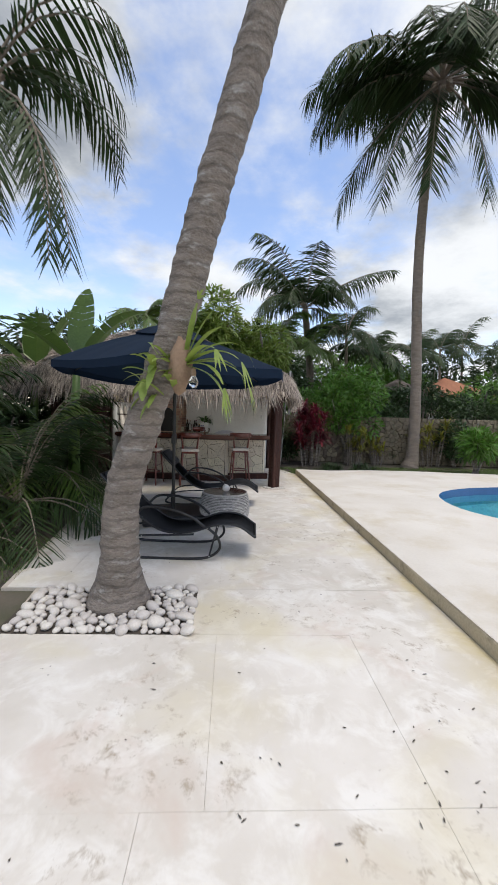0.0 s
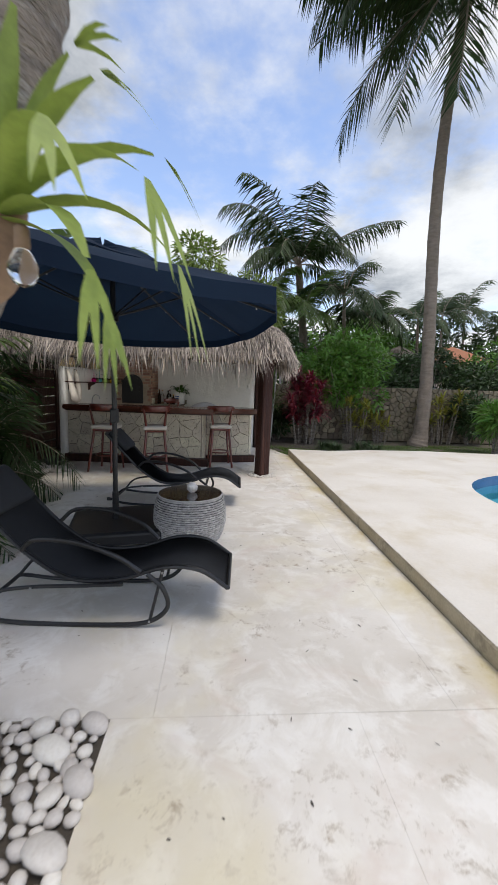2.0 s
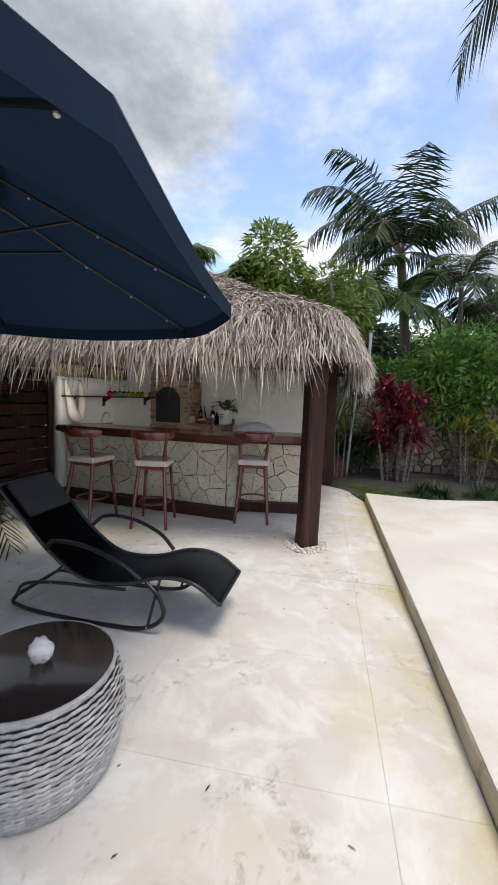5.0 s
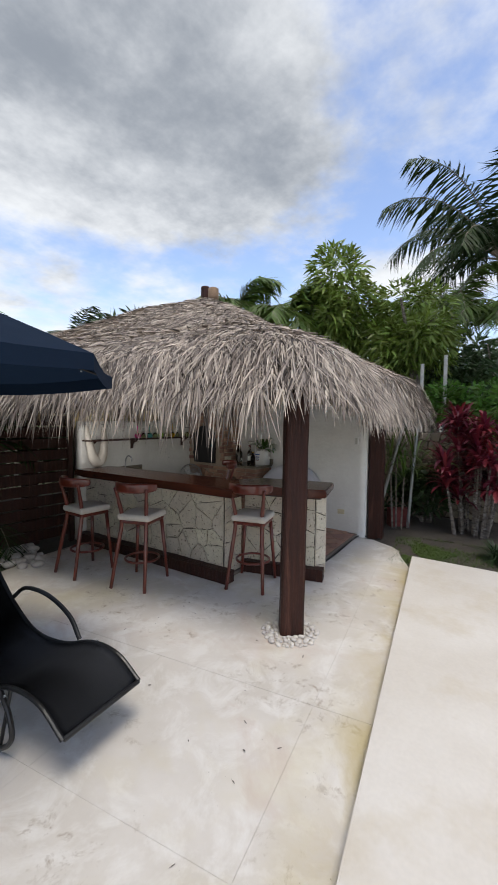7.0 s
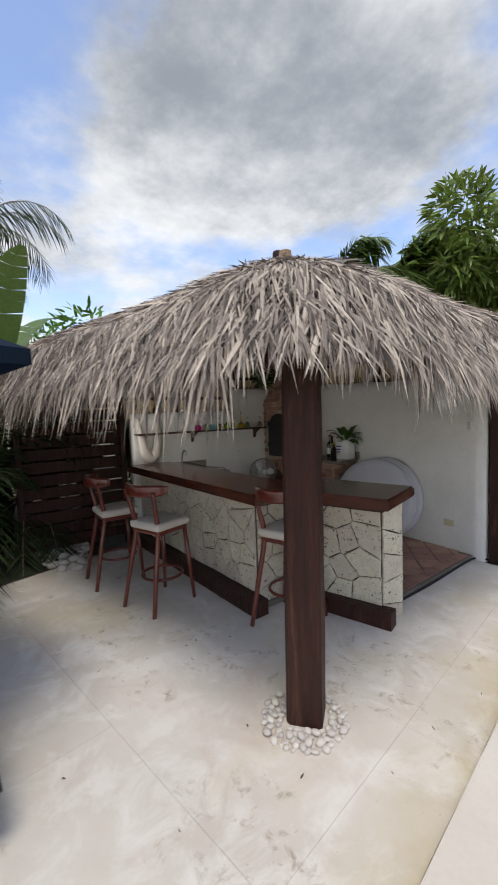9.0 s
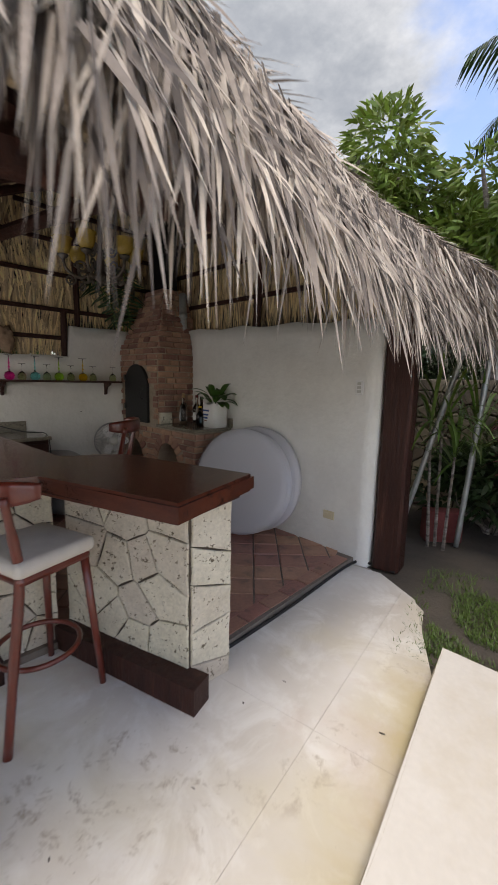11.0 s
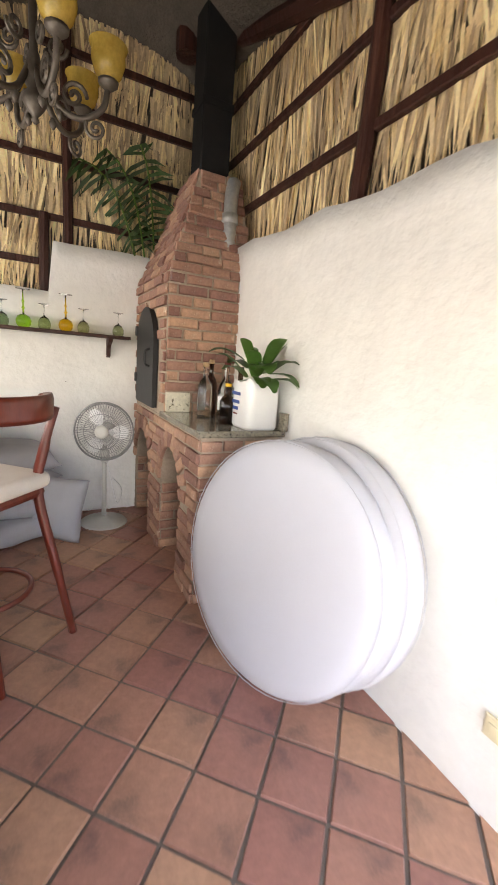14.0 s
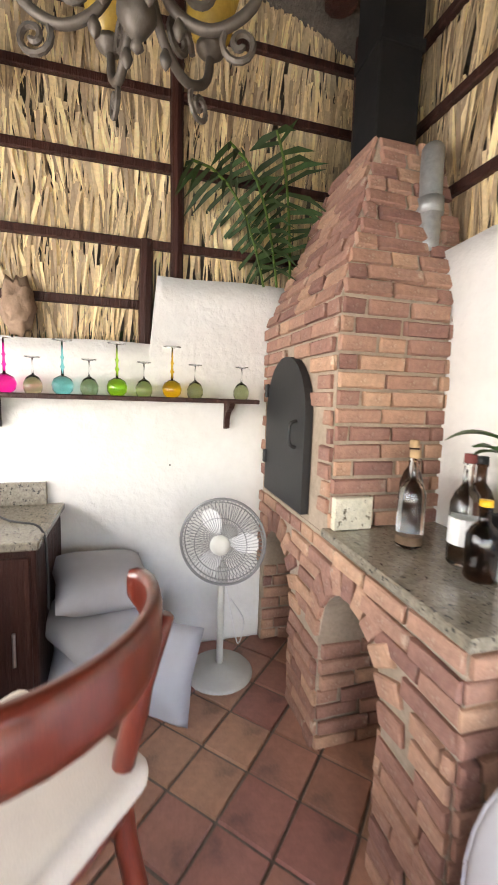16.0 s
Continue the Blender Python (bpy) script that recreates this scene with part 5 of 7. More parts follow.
h_hi = [hood.verts.new(p) for p in ((-2.70, 12.325, 2.60), (-2.325, 12.325, 2.60), (-2.325, 12.62, 2.60), (-2.70, 12.62, 2.60))]
hood.faces.new(h_hi)
for i in range(4):
    hood.faces.new((h_lo[i], h_lo[(i + 1) % 4], h_hi[(i + 1) % 4], h_hi[i]))
part("hood", hood, M["brickmortar"], fire, "mortared tapering hood")
dm = bmesh.new()
door_pts = [(-2.80, 1.02), (-2.28, 1.02), (-2.28, 1.45)] + [(-2.54 + 0.26 * math.cos(a), 1.45 + 0.26 * math.sin(a)) for a in [math.pi * i / 14 for i in range(1, 14)]] + [(-2.80, 1.45)]
f0 = [dm.verts.new((x, 12.035, z)) for x, z in door_pts]
f1 = [dm.verts.new((x, 12.07, z)) for x, z in door_pts]
dm.faces.new(f0)
for i in range(len(door_pts)):
    j = (i + 1) % len(door_pts)
    dm.faces.new((f0[i], f1[i], f1[j], f0[j]))
iron_door = part("iron_door", dm, M["iron"], fire, "black arched iron door")
part("handle", tube(smooth_path([(-2.36, 12.03, 1.30), (-2.36, 12.0, 1.32), (-2.36, 12.0, 1.40), (-2.36, 12.03, 1.42)], 4), 0.008, 8), M["iron"], iron_door)
part("hinge", box((-2.79, 12.03, 1.2), (0.03, 0.02, 0.07), None, 0.004), M["iron"], iron_door)
part("hinge", box((-2.79, 12.03, 1.55), (0.03, 0.02, 0.07), None, 0.004), M["iron"], iron_door)
part("flue_pipe", box((-2.50, 12.45, 3.28), (0.21, 0.21, 1.40), None, 0.008), M["soot"], fire, "black boxed sheet metal flue")
part("flue_collar", box((-2.50, 12.45, 3.05), (0.225, 0.225, 0.05), None, 0.004), M["soot"], fire, "black flue joint band")
part("flue_cap", lathe([(0.095, 0.0), (0.10, 0.04), (0.10, 0.2), (0.07, 0.22)], (-2.56, 12.30, 4.08), 16), M["fernbrown"], fire, "weathered brown flue cap", smooth=True)

gr = box((-1.725, 12.345, 1.008), (0.73, 0.61, 0.035), None, 0.005)
tagged(part("granite_slab", gr, M["granite"]), "polished speckled brown granite slab on the grill", "worktop")
tagged(part("splash_tile", box((-2.055, 12.15, 1.09), (0.03, 0.16, 0.125), None, 0.003), M["coral"]), "speckled granite upstand at the fireplace foot", "upstand")
tagged(part("splash_tile", box((-1.36, 12.535, 1.075), (0.06, 0.03, 0.10), None, 0.003), M["granite"]), "small granite upstand beside the stucco wall", "upstand")


def bottle(name, label, x, y, h, r, mat, liquid=None, cap="cork", label_mat=None):
    b = thing(name, label, "bottle", pose(x, y, 1.0265), "bottles on the grill")
    body = part("glass", lathe([(r * 0.9, 0.0), (r, 0.01), (r, h * 0.58), (r * 0.75, h * 0.68), (r * 0.36, h * 0.76), (r * 0.34, h * 0.93), (r * 0.42, h * 0.94), (r * 0.42, h * 0.96)], n=18), mat, b, smooth=True)
    part("stopper", lathe([(r * 0.36, h * 0.955), (r * 0.42, h * 0.97), (r * 0.40, h * 1.04)], n=12), M[cap], b, "bottle stopper", smooth=True)
    if label_mat:
        part("paper_label", lathe([(r * 1.01, h * 0.2), (r * 1.01, h * 0.45)], n=18, cap=False), label_mat, b, "printed paper label")
    if liquid:
        part("drink", lathe([(r * 0.86, 0.012), (r * 0.9, h * 0.12), (r * 0.9, h * 0.13)], n=14), liquid, b, "amber drink")


bottle("bottle", "clear glass bottle with a cork stopper", -1.86, 12.26, 0.32, 0.045, M["glassclear"], M["fernbrown"])
bottle("bottle", "clear bottle with a white label and red cap", -1.70, 12.33, 0.33, 0.045, M["glassclear"], None, "redclay", M["whiteplastic"])
bottle("bottle", "dark brown bottle with a cork stopper", -1.97, 12.34, 0.34, 0.042, M["glassdark"], None, "cork")
bottle("bottle", "squat dark bottle with a yellow cap", -1.60, 12.30, 0.22, 0.045, M["glassdark"], None, "yellowp", M["glassdark"])
bottle("bottle", "dark bottle standing at the wall", -1.78, 12.46, 0.31, 0.045, M["glassdark"], None, "iron")
tagged(part("black_box", box((-1.66, 12.485, 1.10), (0.14, 0.10, 0.147), None, 0.006), M["iron"]), "small black carton behind the bottles", "box")

jug = thing("jug_planter", "cut white plastic jug used as a planter", "planter", pose(-1.475, 12.41, 1.0265))
jm = bmesh.new()
jr = []
for z, k in ((0.0, 0.92), (0.015, 1.0), (0.2, 1.0), (0.262, 0.99)):
    ring = []
    for i in range(24):
        a = 2 * math.pi * i / 24
        c, s = math.cos(a), math.sin(a)
        x = math.copysign(abs(c) ** 0.45, c) * 0.118 * k
        y = math.copysign(abs(s) ** 0.45, s) * 0.10 * k
        ring.append(jm.verts.new((x, y, z + (0.014 * math.sin(5 * a) if z > 0.25 else 0))))
    jr.append(ring)
for a, b in zip(jr, jr[1:]):
    for j in range(24):
        jm.faces.new((a[j], a[(j + 1) % 24], b[(j + 1) % 24], b[j]))
jm.faces.new(jr[0][::-1])
part("jug", jm, M["whiteplastic"], jug, "white plastic jug body", smooth=True)
part("soil", lathe([(0.09, 0.19), (0.085, 0.215)], n=12), M["soil"], jug, "dark potting soil")
for z, w, mt in ((0.185, 0.10, "blue"), (0.14, 0.085, "blue"), (0.105, 0.06, "blue"), (0.075, 0.05, "redclay")):
    part("print_bar", box((-0.035, -0.1025, z), (w, 0.003, 0.018 if mt == "blue" else 0.008), None, 0), M[mt], jug, "coloured label print")
pV, pF = [], []
rnd_p = random.Random(15)
for i in range(20):
    a, e = rnd_p.uniform(0, 6.28), rnd_p.uniform(0.1, 1.2)
    base = Vector((0.03 * math.cos(a), 0.03 * math.sin(a), 0.24 + rnd_p.uniform(0, 0.12)))
    strap_leaf(pV, pF, base + Vector((math.cos(a), math.sin(a), 0.4)) * 0.05, (math.cos(a) * math.cos(e), math.sin(a) * math.cos(e), math.sin(e)), rnd_p.uniform(0.15, 0.22), rnd_p.uniform(0.085, 0.12), 1.3, rnd_p, False)
part_mesh("leaves", from_lists(pV, pF), M["leafplant"], jug, "broad green seedling leaves", True)
part("stem", tube([(0, 0, 0.2), (0.01, 0, 0.30), (0.0, 0.01, 0.40)], [0.008, 0.006, 0.004], 6), M["frond"], jug)


# round seat pads leaning on the wall
def round_pad(name, label, centre, turn, lean, R=0.53, th=0.16):
    bm = bmesh.new()
    n = 56
    prof = [(0.0, th / 2 + 0.012), (0.5, th / 2 + 0.012), (0.85, th / 2 + 0.004), (0.955, th / 2 - 0.008), (0.99, th / 2 - 0.03), (1.0, 0.0), (0.99, -th / 2 + 0.03), (0.955, -th / 2 + 0.008), (0.85, -th / 2), (0.0, -th / 2)]
    rings = []
    for k, (r, o) in enumerate(prof):
        if r == 0:
            rings.append([bm.verts.new((0, -o, 0))])
            continue
        ring = []
        for i in range(n):
            a = 2 * math.pi * i / n
            pull = 0.010 * math.exp(-((r - 0.88) / 0.10) ** 2) * max(0.0, math.sin(a)) ** 2 * math.sin(a * 23 + 2 * math.sin(a * 5))
            ring.append(bm.verts.new((R * r * math.cos(a), -(o + pull * (1 if o > 0 else -1)), R * r * math.sin(a))))
        rings.append(ring)
    for a, b in zip(rings, rings[1:]):
        for j in range(n):
            if len(a) == 1:
                bm.faces.new((a[0], b[j], b[(j + 1) % n]))
            elif len(b) == 1:
                bm.faces.new((a[j], b[0], a[(j + 1) % n]))
            else:
                bm.faces.new((a[j], b[j], b[(j + 1) % n], a[(j + 1) % n]))
    t = thing(name, label, "seat pad", Matrix.Translation(centre) @ Matrix.Rotation(radians(turn), 4, "Z") @ Matrix.Rotation(radians(lean), 4, "X"), "round seat pads")
    part("cover", bm, M["cushion"], t, smooth=True)
    for o in (th / 2 - 0.012, -th / 2 + 0.012):
        part("piping", tube([(R * 0.985 * math.cos(2 * math.pi * i / 48), -o, R * 0.985 * math.sin(2 * math.pi * i / 48)) for i in range(48)], 0.002, 6, closed=True), M["cushion"], t)


round_pad("round_seat_pad", "large round lilac-grey seat pad leaning upright", (-0.83, 12.23, 0.565), 16, -9, 0.52)
round_pad("round_seat_pad", "second round lilac-grey seat pad against the stucco wall", (-0.83, 12.41, 0.565), 5, -6, 0.53, 0.13)

# pedestal fan
fan = thing("pedestal_fan", "beige pedestal fan standing beside the fireplace", "fan", pose(-2.67, 11.78, FZ))
part("base", lathe([(0.175, 0.0), (0.178, 0.008), (0.165, 0.022), (0.05, 0.04), (0.028, 0.06)], n=36), M["fanplastic"], fan, "round grey-beige base", smooth=True)
part("pole", tube([(0, 0, 0.03), (0, 0, 0.62)], 0.018, 12), M["fanplastic"], fan, smooth=True)
part("control_box", box((0.01, 0, 0.55), (0.05, 0.06, 0.1), None, 0.012, 2), M["fanplastic"], fan)
fh = Matrix.Translation((0.05, -0.01, 0.745)) @ Matrix.Rotation(radians(-22), 4, "Z") @ Matrix.Rotation(radians(-6), 4, "Y")
mb = lathe([(0.02, -0.16), (0.06, -0.15), (0.07, -0.05), (0.03, -0.03)], n=16)
rot_x = fh @ Matrix.Rotation(radians(90), 4, "Y")
bmesh.ops.transform(mb, matrix=rot_x, verts=mb.verts)
part("motor", mb, M["fanplastic"], fan, smooth=True)
for r, x, w in ((0.215, 0.0, 0.007), (0.205, 0.035, 0.003), (0.205, -0.035, 0.003), (0.13, 0.062, 0.0025)):
    part("cage_ring", tube([fh @ Vector((x, r * math.cos(2 * math.pi * i / 40), r * math.sin(2 * math.pi * i / 40))) for i in range(40)], w, 6, closed=True), M["fancage"], fan, "grey metal cage ring", smooth=True)
wire_bm = tube([(x, r * math.cos(tw), r * math.sin(tw)) for r, x, tw in ((0.05, 0.068, 0), (0.12, 0.062, 0.05), (0.18, 0.045, 0.1), (0.212, 0.0, 0.12), (0.18, -0.05, 0.1), (0.06, -0.07, 0))], 0.0016, 4, False)
wire = part("cage_wire", wire_bm, M["fancage"], fan)
for i in range(64):
    ob = wire if i == 0 else new("cage_wire", wire.data)
    ob.parent = fan
    ob.matrix_basis = fh @ Matrix.Rotation(2 * math.pi * i / 64, 4, "X")
hb = lathe([(0.05, 0.066), (0.05, 0.074), (0.02, 0.078)], n=20)
bmesh.ops.transform(hb, matrix=rot_x, verts=hb.verts)
part("badge", hb, M["fanplastic"], fan, "round fan badge", smooth=True)
for k in range(3):
    bb = bmesh.new()
    rows = []
    for i in range(7):
        r = 0.03 + 0.15 * i / 6
        half = 0.9 * math.sin(math.pi * (0.15 + 0.8 * i / 6)) ** 0.7
        rows.append([bb.verts.new(fh @ Vector((0.02 * (0.5 - j / 4), r * math.cos(2.094 * k + half * (j / 4 - 0.5)), r * math.sin(2.094 * k + half * (j / 4 - 0.5))))) for j in range(5)])
    for a, b in zip(rows, rows[1:]):
        for j in range(4):
            bb.faces.new((a[j], a[j + 1], b[j + 1], b[j]))
    part("blade", bb, M["whiteplastic"], fan, "pale fan blade", smooth=True)
part("cord", tube(smooth_path([(0, 0.02, 0.5), (0.02, 0.06, 0.3), (0.0, 0.1, 0.15), (-0.05, 0.14, 0.25), (-0.2, 0.1, 0.3)], 6), 0.0035, 6), M["whiteplastic"], fan, "white power cord")


# scatter cushions
def pillow(name, label, m, w=0.44, h=0.44, t=0.15):
    bm = bmesh.new()
    n = 12
    grid = {}
    for s in (-1, 1):
        for i in range(n + 1):
            for j in range(n + 1):
                u, v = -1 + 2 * i / n, -1 + 2 * j / n
                edge = (1 - u ** 4) * (1 - v ** 4)
                pinch = 1 - 0.09 * (1 - abs(u * v)) * (max(abs(u), abs(v)) ** 6)
                if s == 1 and (i in (0, n) or j in (0, n)):
                    grid[s, i, j] = grid[-1, i, j]
                    continue
                z = s * t / 2 * edge ** 0.6 + 0.008 * noise.noise(Vector((u * 2 + s, v * 2, w * 9)))
                grid[s, i, j] = bm.verts.new((u * w / 2 * pinch, v * h / 2 * pinch, z))
    for s in (-1, 1):
        for i in range(n):
            for j in range(n):
                q = [grid[s, i, j], grid[s, i + 1, j], grid[s, i + 1, j + 1], grid[s, i, j + 1]]
                bm.faces.new(q if s == 1 else q[::-1])
    ob = tagged(part(name, bm, M["pillow"], smooth=True), label, "pillow", "stacked pillows")
    ob.matrix_basis = m


pillow("pillow", "grey scatter pillow lying on the tiles", pose(-2.62, 11.18, 0.14, 4, 0, 25), 0.55, 0.5, 0.18)
pillow("pillow", "grey scatter pillow in the middle of the stack", pose(-2.66, 11.20, 0.30, -4, 6, 8), 0.5, 0.48, 0.17)
pillow("pillow", "grey scatter pillow stacked by the sink unit", pose(-2.64, 11.16, 0.46, 5, 3, 40), 0.48, 0.46, 0.16)
pillow("pillow", "grey scatter pillow crowning the stack", pose(-2.68, 11.2, 0.62, -6, 8, 15), 0.46, 0.46, 0.16)
pillow("pillow", "grey scatter pillow standing on its edge", pose(-2.47, 11.42, 0.28, 80, 5, 60), 0.44, 0.46, 0.12)

# folded hammock hung on the side wall, boulder by the screen
ham = thing("hammock", "bundled cream cotton hammock hung on the side wall", "hammock")
ham_pts = smooth_path([(-2.90, 9.86, 1.72), (-2.86, 9.88, 1.50), (-2.82, 9.92, 1.25), (-2.82, 10.00, 1.16), (-2.83, 10.09, 1.26), (-2.87, 10.14, 1.50), (-2.91, 10.16, 1.70)], 5)
hb2 = tube(ham_pts, [0.018 + 0.055 * math.sin(math.pi * i / (len(ham_pts) - 1)) ** 0.8 for i in range(len(ham_pts))], 18)
for v in hb2.verts:
    v.co += Vector((noise.noise(v.co * 16), noise.noise(v.co * 16 + Vector((7, 0, 0))), 0)) * 0.014
part("cloth", hb2, M["cream"], ham, "gathered cream cloth", smooth=True)
for y in (9.86, 10.16):
    part("hook", tube([(-2.956, y, 1.73), (-2.90, y, 1.725), (-2.895, y, 1.70)], 0.006, 6), M["iron"], ham, "black iron hook")
bo = bmesh.new()
bmesh.ops.create_icosphere(bo, subdivisions=4, radius=1.0)
for v in bo.verts:
    k = 1 + 0.28 * noise.noise(v.co * 1.3 + Vector((3, 1, 0))) + 0.08 * noise.noise(v.co * 5)
    v.co = Vector((-3.55 + v.co.x * 0.17 * k, 8.72 + v.co.y * 0.15 * k, 0.13 + v.co.z * 0.2 * k))
tagged(part("boulder", bo, M["rubble"], smooth=True), "rounded grey-brown boulder in the shaded stone bed", "boulder")

# sink unit along the side wall
sink = thing("sink_unit", "dark wooden sink cabinet with a granite top", "cabinet")
part("body", box((-2.68, 10.62, 0.47), (0.53, 0.70, 0.85), None, 0.006), M["darkwood"], sink)
for y in (10.45, 10.79):
    dr = part("door", box((-2.407, y, 0.47), (0.018, 0.32, 0.78), None, 0.004), M["darkwood"], sink)
    part("handle", tube([(-2.385, y + 0.1, 0.42), (-2.385, y + 0.1, 0.56)], 0.007, 8), M["steel"], dr, "steel bar handle")
tagged(part("granite_worktop", box((-2.665, 10.60, 0.915), (0.58, 0.78, 0.035), None, 0.005), M["granite"]), "speckled granite worktop on the sink cabinet", "worktop")
tagged(part("splashback", box((-2.935, 10.60, 0.99), (0.03, 0.62, 0.115), None, 0.003), M["granite"]), "granite splashback strip along the side wall", "splashback")
tagged(part("tap", tube(smooth_path([(-2.72, 10.42, 0.93), (-2.72, 10.42, 1.15), (-2.66, 10.42, 1.24), (-2.58, 10.42, 1.22), (-2.57, 10.42, 1.16)], 6), 0.011, 10), M["steel"], smooth=True), "curved chrome sink tap", "tap")
tagged(part("cable", tube(smooth_path([(-2.9, 10.5, 1.06), (-2.6, 10.8, 0.97), (-2.5, 10.97, 0.95), (-2.47, 11.0, 0.8), (-2.48, 11.0, 0.6)], 6), 0.005, 6), M["iron"]), "black cable trailing over the worktop edge", "cable")

# shelf with glasses
shelf = thing("wall_shelf", "dark wooden wall shelf with carved brackets", "shelf")
part("board", box((-2.85, 10.9, 1.488), (0.19, 2.16, 0.022), None, 0.004), M["darkwood"], shelf)
for y in (11.84, 10.70, 9.95):
    bk = bmesh.new()
    prof = [(-2.945, 1.476), (-2.79, 1.476), (-2.81, 1.45), (-2.87, 1.43), (-2.905, 1.39), (-2.91, 1.34), (-2.945, 1.33)]
    a = [bk.verts.new((x, y - 0.014, z)) for x, z in prof]
    b = [bk.verts.new((x, y + 0.014, z)) for x, z in prof]
    bk.faces.new(a)
    bk.faces.new(b[::-1])
    for i in range(len(prof)):
        j = (i + 1) % len(prof)
        bk.faces.new((a[i], b[i], b[j], a[j]))
    part("bracket", bk, M["darkwood"], shelf)
for y, mt, word in ((11.53, "glassamber", "amber yellow"), (11.26, "glasslime", "lime green"), (11.01, "glassaqua", "aqua blue"), (10.76, "glasspink", "hot pink")):
    g = thing("coloured_glass", word + " glass stem goblet turned upside down", "glassware", pose(-2.85, y, 1.4995), "coloured goblets on the shelf")
    part("bowl", lathe([(0.030, 0.0), (0.046, 0.018), (0.050, 0.045), (0.040, 0.072), (0.014, 0.088)], n=18), M[mt], g, smooth=True)
    part("stem", lathe([(0.007, 0.085), (0.006, 0.12), (0.012, 0.13), (0.006, 0.14), (0.005, 0.165), (0.010, 0.175), (0.005, 0.185), (0.004, 0.25)], n=10), M[mt], g, smooth=True)
    part("foot", lathe([(0.004, 0.248), (0.045, 0.254), (0.045, 0.257)], n=18), M["glassclear"], g, "clear glass foot", smooth=True)
for y in (11.90, 11.65, 11.39, 11.13, 10.88):
    g = thing("wine_glass", "clear greenish wine glass turned upside down", "glassware", pose(-2.85, y, 1.4995), "wine glasses on the shelf")
    part("bowl", lathe([(0.033, 0.0), (0.042, 0.02), (0.042, 0.045), (0.028, 0.075), (0.006, 0.09)], n=16), M["glassgreen"], g, smooth=True)
    part("stem", lathe([(0.005, 0.088), (0.0035, 0.12), (0.0035, 0.165)], n=8), M["glassclear"], g, smooth=True)
    part("foot", lathe([(0.004, 0.163), (0.036, 0.169), (0.036, 0.172)], n=16), M["glassclear"], g, smooth=True)

st = bmesh.new()
bmesh.ops.create_icosphere(st, subdivisions=3, radius=1.0)
for v in st.verts:
    k = 1 + 0.5 * noise.noise(v.co * 2.3 + Vector((4, 2, 0))) + 0.2 * noise.noise(v.co * 5)
    v.co = Vector((-3.0 + v.co.x * 0.05 * k, 10.79 + v.co.y * 0.075 * k, 1.92 + v.co.z * 0.135 * k))
tagged(part("carved_figure", st, M["fernbrown"], smooth=True), "small abstract carved brown wooden figure on the sill", "figurine")

# chandelier
ch = thing("chandelier", "aged bronze scroll chandelier with amber glass shades", "chandelier", pose(-1.93, 11.36, 2.40))
part("stem", lathe([(0.006, 0.0), (0.018, 0.012), (0.012, 0.03), (0.03, 0.05), (0.052, 0.085), (0.05, 0.11), (0.03, 0.14), (0.045, 0.17), (0.05, 0.2), (0.03, 0.26), (0.018, 0.30), (0.018, 0.62), (0.008, 0.64)], n=18), M["chandelier"], ch, "turned bronze stem", smooth=True)
part("chain", tube([(0, 0, 0.62), (0, 0, 1.25)], 0.007, 6), M["chandelier"], ch, "thin dark chain")
for k in range(6):
    a = radians(60 * k + 15)
    c, s = math.cos(a), math.sin(a)

    def arm_pt(r, z):
        return (c * r, s * r, z)

    arm = part("arm", tube(smooth_path([arm_pt(0.03, 0.22), arm_pt(0.10, 0.10), arm_pt(0.20, 0.06), arm_pt(0.30, 0.12), arm_pt(0.325, 0.22)], 6), 0.014, 8), M["chandelier"], ch, "scrolled bronze arm", smooth=True)
    scroll = [arm_pt(0.17 + 0.06 * (1 - i / 26) * math.cos(i * 0.42), 0.15 + 0.06 * (1 - i / 26) * math.sin(i * 0.42)) for i in range(24)]
    part("scroll", tube(scroll, 0.011, 6), M["chandelier"], arm)
    scroll2 = [arm_pt(0.10 + 0.045 * (1 - i / 24) * math.cos(-i * 0.45), 0.33 + 0.05 * (1 - i / 24) * math.sin(-i * 0.45)) for i in range(22)]
    part("scroll", tube(scroll2, 0.010, 6), M["chandelier"], arm)
    scroll3 = [arm_pt(0.27 + 0.05 * (1 - i / 24) * math.cos(2.6 + i * 0.45), 0.03 + 0.05 * (1 - i / 24) * math.sin(2.6 + i * 0.45)) for i in range(22)]
    part("scroll", tube(scroll3, 0.009, 6), M["chandelier"], arm)
    part("leaf_drop", lathe([(0.003, -0.03), (0.014, -0.015), (0.018, 0.0), (0.006, 0.03)], (c * 0.11, s * 0.11, 0.06), 8), M["chandelier"], arm, smooth=True)
    part("cup", lathe([(0.014, 0.20), (0.045, 0.225), (0.048, 0.24), (0.02, 0.245)], (c * 0.325, s * 0.325, 0), 14), M["chandelier"], arm, smooth=True)
    part("shade", lathe([(0.035, 0.245), (0.062, 0.27), (0.078, 0.32), (0.076, 0.36), (0.088, 0.385)], (c * 0.325, s * 0.325, 0), 18, cap=False), M["shade"], ch, "mottled amber glass shade", smooth=True)

